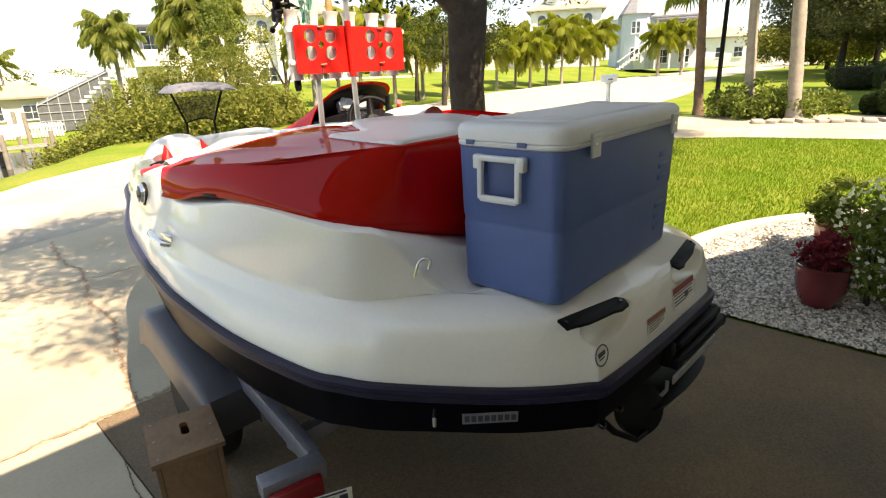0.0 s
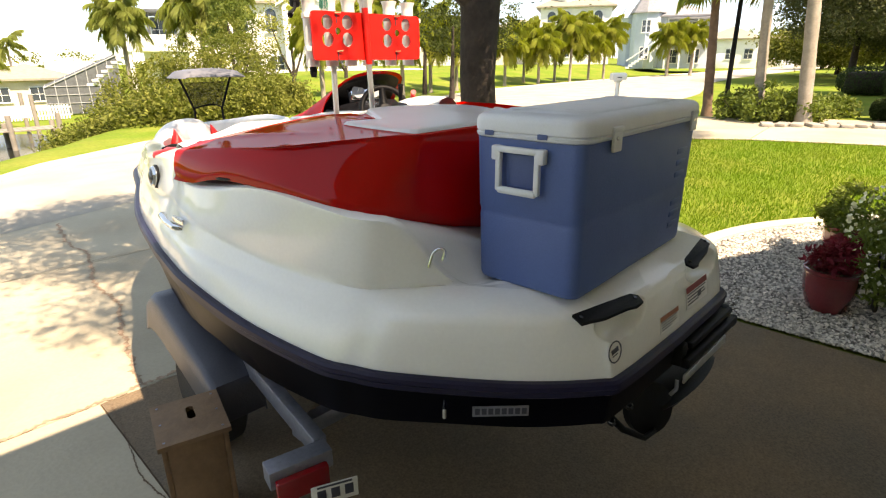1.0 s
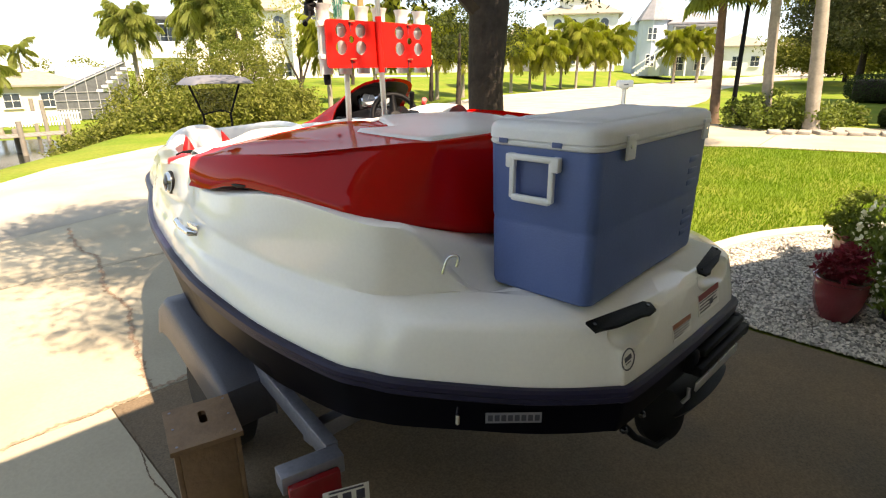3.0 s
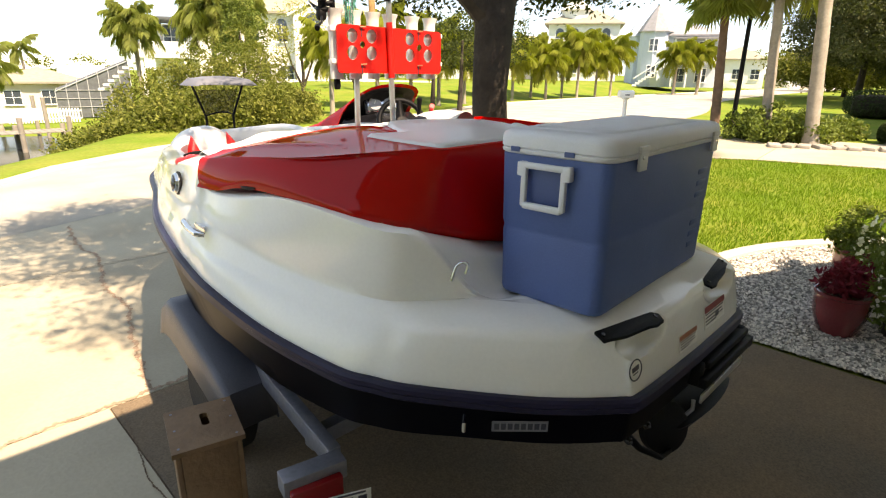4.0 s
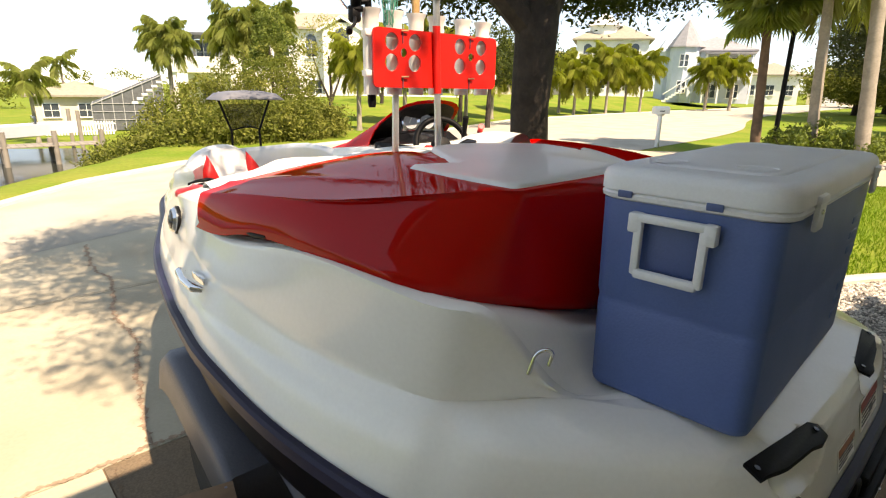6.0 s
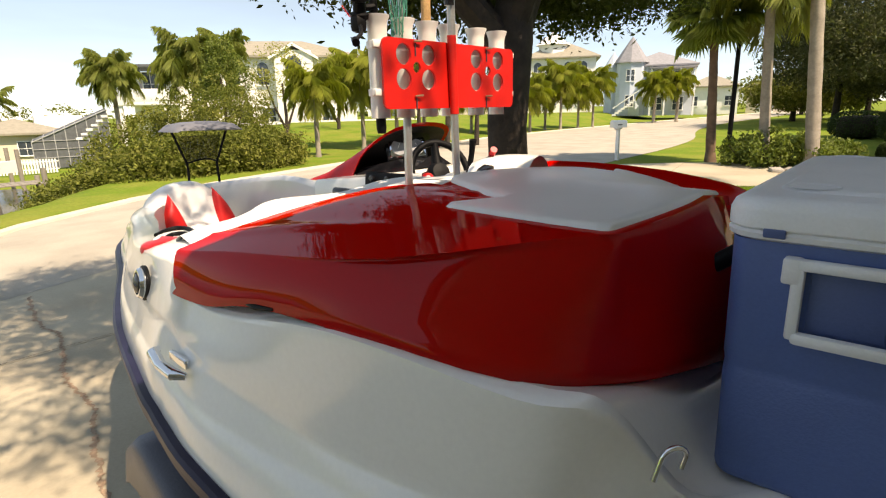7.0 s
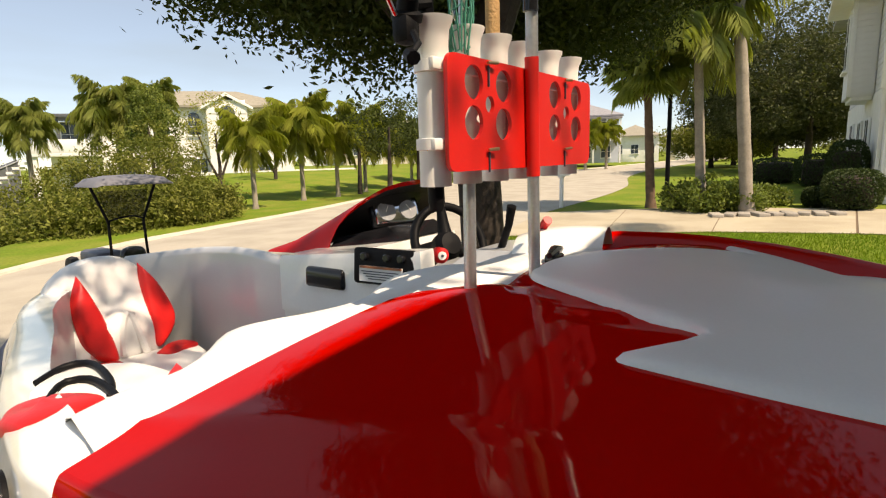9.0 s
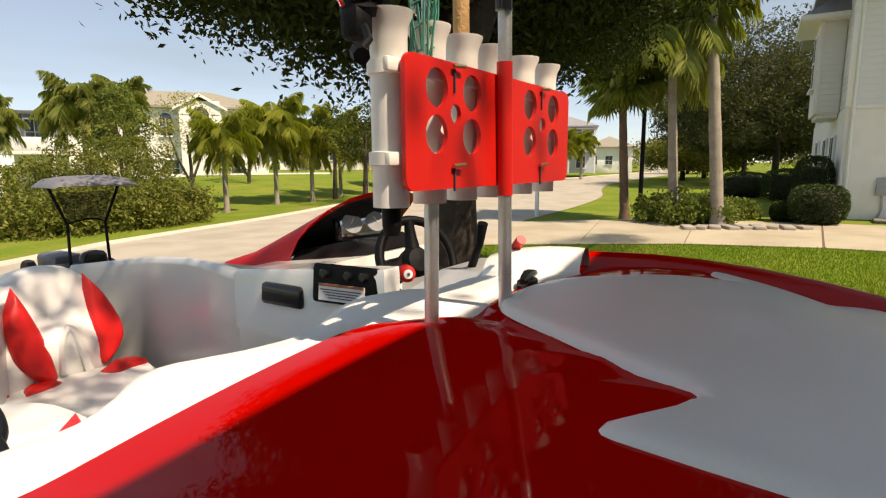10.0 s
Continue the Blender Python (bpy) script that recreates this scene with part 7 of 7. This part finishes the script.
def screen_house():
    c = spot(13.6, 58, -2.4)
    s = thing("pool_enclosure", "screened pool enclosure with a sloping lattice roof beside the canal", "pool enclosure", tuple(c))
    s.rotation_euler = (0, 0, radians(-13.6))
    n = 7
    for i in range(n + 1):
        x = -2.9 + 5.8 * i / n
        top = 2.2 + 2.6 * i / n
        part("frame_post", block((0.06, 0.06, top), (x, 0, top / 2)), METER, s)
        part("roof_bar", tube([(x, 0, top), (x, 3.5, top + 0.2)], 0.03, 6), METER, s)
    for k in range(3):
        part("rail", tube([(-2.9, 0, 0.9 + 0.7 * k), (2.9, 0, 0.9 + 0.7 * k)], 0.025, 6), METER, s)
    part("roof_edge", tube([(-2.9, 0, 2.2), (2.9, 0, 4.8)], 0.045, 6), METER, s)
    part("screen_wall", loft([[(-2.9, 0.06, 0.0), (2.9, 0.06, 0.0)], [(-2.9, 0.06, 2.18), (2.9, 0.06, 4.76)]], closed=False), SCREEN, s, "grey screen mesh", smooth=False)
    part("screen_roof", loft([[(-2.9, 0.06, 2.18), (2.9, 0.06, 4.76)], [(-2.9, 3.5, 2.38), (2.9, 3.5, 4.96)]], closed=False), SCREEN, s, smooth=False)
    c = spot(10.2, 64, -2.4)
    h = thing("cream_house", "low cream house with a brown roof across the canal", "house", tuple(c))
    h.rotation_euler = (0, 0, radians(-10.2))
    wall_block(h, (7.5, 8, 2.9), (-0.4, 4, 1.45), CREAM)
    hip_roof(h, -4.15, 3.35, 0, 8, 2.9, 1.3, 0.6)
    for x in (-2.6, 0.2, 2.2):
        window(h, (x, -0.03, 1.5), 1.2, 1.2, (0, -1, 0))
    part("upper_wall", block((4.0, 5, 2.0), (3.2, 6, 3.4), 0.01), STUCCO, h, smooth=False)
    f = thing("white_fence", "white picket fence along the canal lawn", "fence", tuple(spot(10.0, 54, -2.45)))
    f.rotation_euler = (0, 0, radians(-10))
    for k in range(24):
        part("picket", block((0.12, 0.03, 1.1), (-2.6 + 0.2 * k, 0, 0.55)), TRIM, f)
    for z in (0.3, 0.9):
        part("rail", block((4.8, 0.04, 0.08), (-0.2, 0.03, z)), TRIM, f)


screen_house()


def far_houses():
    h = thing("grey_house", "blue-grey house with a pointed turret and white outdoor stairs", "house", tuple(spot(67.0, 74, 0.5)))
    h.rotation_euler = (0, 0, radians(-67.0))
    wall_block(h, (8.0, 8, 6.0), (1.0, 5, 3.0), GREY_WALL)
    hip_roof(h, -3.0, 5.0, 1, 9, 6.0, 1.8, 0.5, ROOF_GREY)
    part("turret", lathe([(1.75, 0), (1.75, 6.4)], (-2.2, 1.2, 0), 8), GREY_WALL, h, "eight-sided turret", smooth=False)
    part("turret_roof", lathe([(2.1, 6.3), (2.05, 6.45), (0.05, 9.4)], (-2.2, 1.2, 0), 8), ROOF_GREY, h, "pointed grey turret roof", smooth=False)
    part("turret", lathe([(1.0, 0), (1.0, 5.9), (1.25, 5.9), (0.05, 7.8)], (-4.4, 2.4, 0), 8), GREY_WALL, h, "smaller turret", smooth=False)
    window(h, (-2.2, -0.45, 4.8), 0.9, 1.3, (0, -1, 0))
    window(h, (-2.2, -0.45, 1.8), 0.9, 1.3, (0, -1, 0))
    for x in (1.0, 3.4):
        window(h, (x, 0.97, 4.4), 1.1, 1.5, (0, -1, 0))
        window(h, (x, 0.97, 1.4), 1.1, 1.5, (0, -1, 0))
    part("porch", block((5.0, 2.2, 0.25), (2.6, -0.2, 2.9), 0.02), TRIM, h)
    part("porch_roof", block((5.2, 2.4, 0.2), (2.6, -0.2, 5.5), 0.02), ROOF_GREY, h)
    for x in (0.2, 1.8, 3.4, 5.0):
        part("porch_post", block((0.18, 0.18, 5.4), (x, -1.2, 2.7)), TRIM, h)
    part("porch_rail", block((5.0, 0.08, 0.12), (2.6, -1.25, 3.8)), TRIM, h)
    for k in range(18):
        part("baluster", block((0.07, 0.05, 0.85), (0.2 + 0.28 * k, -1.25, 3.4)), TRIM, h)
    for k in range(12):
        part("stair_step", block((0.45, 1.2, 0.22), (-0.2 - 0.33 * k, -1.6, 2.8 - 0.24 * k)), TRIM, h)
    part("stair_rail", tube([(0.1, -2.2, 3.8), (-4.0, -2.2, 0.9)], 0.07, 6), TRIM, h)
    h = thing("tan_house", "white house with a tan hip roof behind the palms", "house", tuple(spot(58.8, 82, 0.9)))
    h.rotation_euler = (0, 0, radians(-58.8))
    wall_block(h, (9.5, 9, 7.6), (0, 5, 3.8), STUCCO)
    hip_roof(h, -4.75, 4.75, 0.5, 9.5, 7.6, 2.6, 0.6)
    part("upper_turret", lathe([(2.0, 7.4), (2.0, 9.4), (2.5, 9.4), (0.05, 11.2)], (-1.2, 3.0, 0), 8), STUCCO, h, smooth=False)
    for x in (-3.2, -1.2, 1.0, 3.0):
        window(h, (x, 0.46, 5.6), 1.1, 1.6, (0, -1, 0), arch=True)
        window(h, (x, 0.46, 2.0), 1.3, 1.8, (0, -1, 0))
    for k, (az, d, w, mat) in enumerate(((48.0, 80, 13, CREAM), (53.5, 88, 10, STUCCO), (43.0, 85, 10, STUCCO), (72.4, 105, 8, STUCCO), (77.5, 115, 9, CREAM))):
        h = thing("far_house", "distant pale house behind the palm row", "house", tuple(spot(az, d, 0.9 if az < 65 else 0.0)))
        h.rotation_euler = (0, 0, radians(-az))
        wall_block(h, (w, 8, 4.6), (0, 4, 2.3), mat)
        hip_roof(h, -w / 2, w / 2, 0, 8, 4.6, 2.0, 0.6)
        for q in range(3):
            window(h, (-w / 3 + q * w / 3, -0.03, 2.2), 1.2, 1.5, (0, -1, 0))
        part("garage_door", block((2.6, 0.08, 2.3), (-w * 0.17, -0.03, 1.15), 0.01), TRIM, h)


far_houses()


def right_house():
    h = thing("neighbour_house", "white two-storey house with siding above a stucco ground floor", "house", (20.7, 0.62, 0))
    h.rotation_euler = (0, 0, radians(4.0))
    wall_block(h, (13, 14, 3.5), (6.5, -7, 1.75), STUCCO, label="white stucco ground floor")
    wall_block(h, (12.9, 13.9, 4.2), (6.5, -7, 5.6), SIDING, label="upper wall")
    hip_roof(h, 0, 13, -14, 0, 7.7, 2.4, 0.9, ROOF_GREY)
    for k in range(21):
        part("siding_board", block((0.03, 13.6, 0.20), (0, 0, 0)), SIDING, h, smooth=False, m=pose(0.030, -7.0, 3.66 + 0.2 * k, 0, 6, 0))
        part("siding_board", block((12.6, 0.03, 0.20), (0, 0, 0)), SIDING, h, smooth=False, m=pose(6.5, -0.045, 3.66 + 0.2 * k, 6, 0, 0))
    part("corner_board", block((0.16, 0.16, 4.2), (0.02, -0.03, 5.6), 0.01), TRIM, h)
    part("band", block((0.1, 13.8, 0.14), (0.01, -7.0, 3.50), 0.01), TRIM, h)
    part("downpipe", tube([(-0.07, -0.16, 0.1), (-0.07, -0.16, 7.0), (-0.10, -0.02, 7.2), (-0.5, 0.1, 7.55)], 0.05, 8), TRIM, h, "white downpipe")
    bay = part("bay", block((2.6, 0.75, 3.2), (3.6, 0.36, 5.05), 0.01), SIDING, h, "overhanging upper bay", smooth=False)
    part("bay_foot", block((2.5, 0.6, 0.16), (3.6, 0.32, 3.40), 0.03), TRIM, bay)
    part("corner_board", block((0.12, 0.12, 3.2), (2.29, 0.70, 5.05), 0.01), TRIM, bay)
    part("bay_roof", loft([[(1.7, -0.1, 6.72), (5.5, -0.1, 6.72), (5.5, 1.35, 6.72), (1.7, 1.35, 6.72)], [(2.3, -0.1, 7.35), (4.9, -0.1, 7.35), (4.9, 0.4, 7.35), (2.3, 0.4, 7.35)]], caps=(True, True)), ROOF_GREY, bay, "grey shingled bay roof", smooth=False)
    part("fascia", block((3.86, 1.5, 0.16), (3.6, 0.63, 6.66), 0.01), TRIM, bay, "white eaves board")
    for k in range(15):
        part("siding_board", block((0.03, 0.62, 0.20), (0, 0, 0)), SIDING, bay, smooth=False, m=pose(2.285, 0.34, 3.62 + 0.2 * k, 0, 6, 0))
    window(h, (3.5, 0.75, 5.3), 1.3, 1.7, (0, 1, 0), bars=1)
    for x in (2.6, 5.4, 9.0):
        window(h, (x, 0.03, 1.75), 0.9, 1.8, (0, 1, 0))
    mt = part("meter_box", block((0.12, 0.34, 0.55), (-0.06, -1.10, 1.05), 0.02), METER, h, "grey electric meter box")
    part("conduit", tube([(-0.05, -1.10, 0.78), (-0.05, -1.13, 0.35), (-0.05, -1.05, 0.05)], 0.03, 8), METER, mt)
    part("outlet_box", block((0.06, 0.12, 0.10), (-0.03, -1.65, 1.15), 0.01), METER, h)
    solo("stone_edge", block((0.8, 13, 0.1), (20.2, -6.8, 0.04), 0.03), CHIP_BED, "strip of pale stones along the house wall", "stone strip", "structure")
    wk = thing("garden_path", "grey stone garden path between shrubs", "path", kind="structure")
    for k in range(8):
        part("paver", block((0.9, 1.3, 0.05), (19.5 + 0.95 * k, 1.5 + 0.05 * math.sin(k * 3), 0.015), 0.01), STONE, wk)


right_house()

mail = thing("mailbox", "white mailbox on a white post beside the road", "mailbox", (16.4, 9.05, 0))
part("post", block((0.11, 0.11, 1.1), (0, 0, 0.55), 0.01), TRIM, mail)
mb = part("box", loft([[(0.11 * math.cos(a), y, 1.22 + 0.10 * math.sin(a)) if a >= 0 else (0, 0, 0) for a in np.linspace(0, math.pi, 9)] + [(-0.11, y, 1.08), (0.11, y, 1.08)] for y in (-0.25, 0.25)], True, (True, True)), TRIM, mail, "white rounded letter box", m=pose(0, 0, 0, 0, 0, 55))
part("door", block((0.2, 0.015, 0.2), (0, -0.258, 1.18), 0.006), TRIM, mb)
part("number_bar", block((0.003, 0.16, 0.035), (-0.112, 0, 1.17)), INK, mb)
part("bracket", block((0.4, 0.1, 0.06), (0, 0, 1.05), 0.01), TRIM, mail)

# canal dock, pilings and a moored boat
dock = thing("dock", "weathered wooden canal dock on pilings", "dock", tuple(spot(8.6, 30, 0)))
for k in range(14):
    part("plank", block((0.26, 1.6, 0.05), (-2.6 + 0.28 * k, 0, -0.95), 0.008), WOOD_GREY, dock)
for x in (-2.4, -0.6, 1.2):
    for y in (-0.7, 0.7):
        part("piling", tube([(x, y, -2.6), (x, y, -0.3 if y < 0 else -0.7)], 0.11, 10), WOOD_GREY, dock)
lift = thing("moored_boat", "small white motor boat on a lift by the dock", "boat", tuple(spot(5.8, 36, -1.3)))
rings = []
for t in np.linspace(0, 1, 9):
    w = 0.95 * (1 - t ** 3) + 0.03
    rings.append([(-2.4 + 4.8 * t, -w, 0.75 + 0.25 * t), (-2.4 + 4.8 * t, -w * 0.8, 0.2 + 0.2 * t), (-2.4 + 4.8 * t, 0, 0.05 + 0.5 * t * t), (-2.4 + 4.8 * t, w * 0.8, 0.2 + 0.2 * t), (-2.4 + 4.8 * t, w, 0.75 + 0.25 * t)])
part("hull", loft(rings, True, (True, True)), BOAT_WHITE, lift, "white hull")
part("windscreen", block((0.1, 1.3, 0.4), (0.4, 0, 1.1), 0.03), GLASS, lift)
part("outboard", block((0.35, 0.4, 0.8), (-2.6, 0, 0.8), 0.08), BLACK_GLOSS, lift)
for x in (-2.2, 2.2):
    for y in (-1.3, 1.3):
        part("lift_post", tube([(x, y, -1.4), (x, y, 1.6)], 0.1, 8), WOOD_GREY, lift)
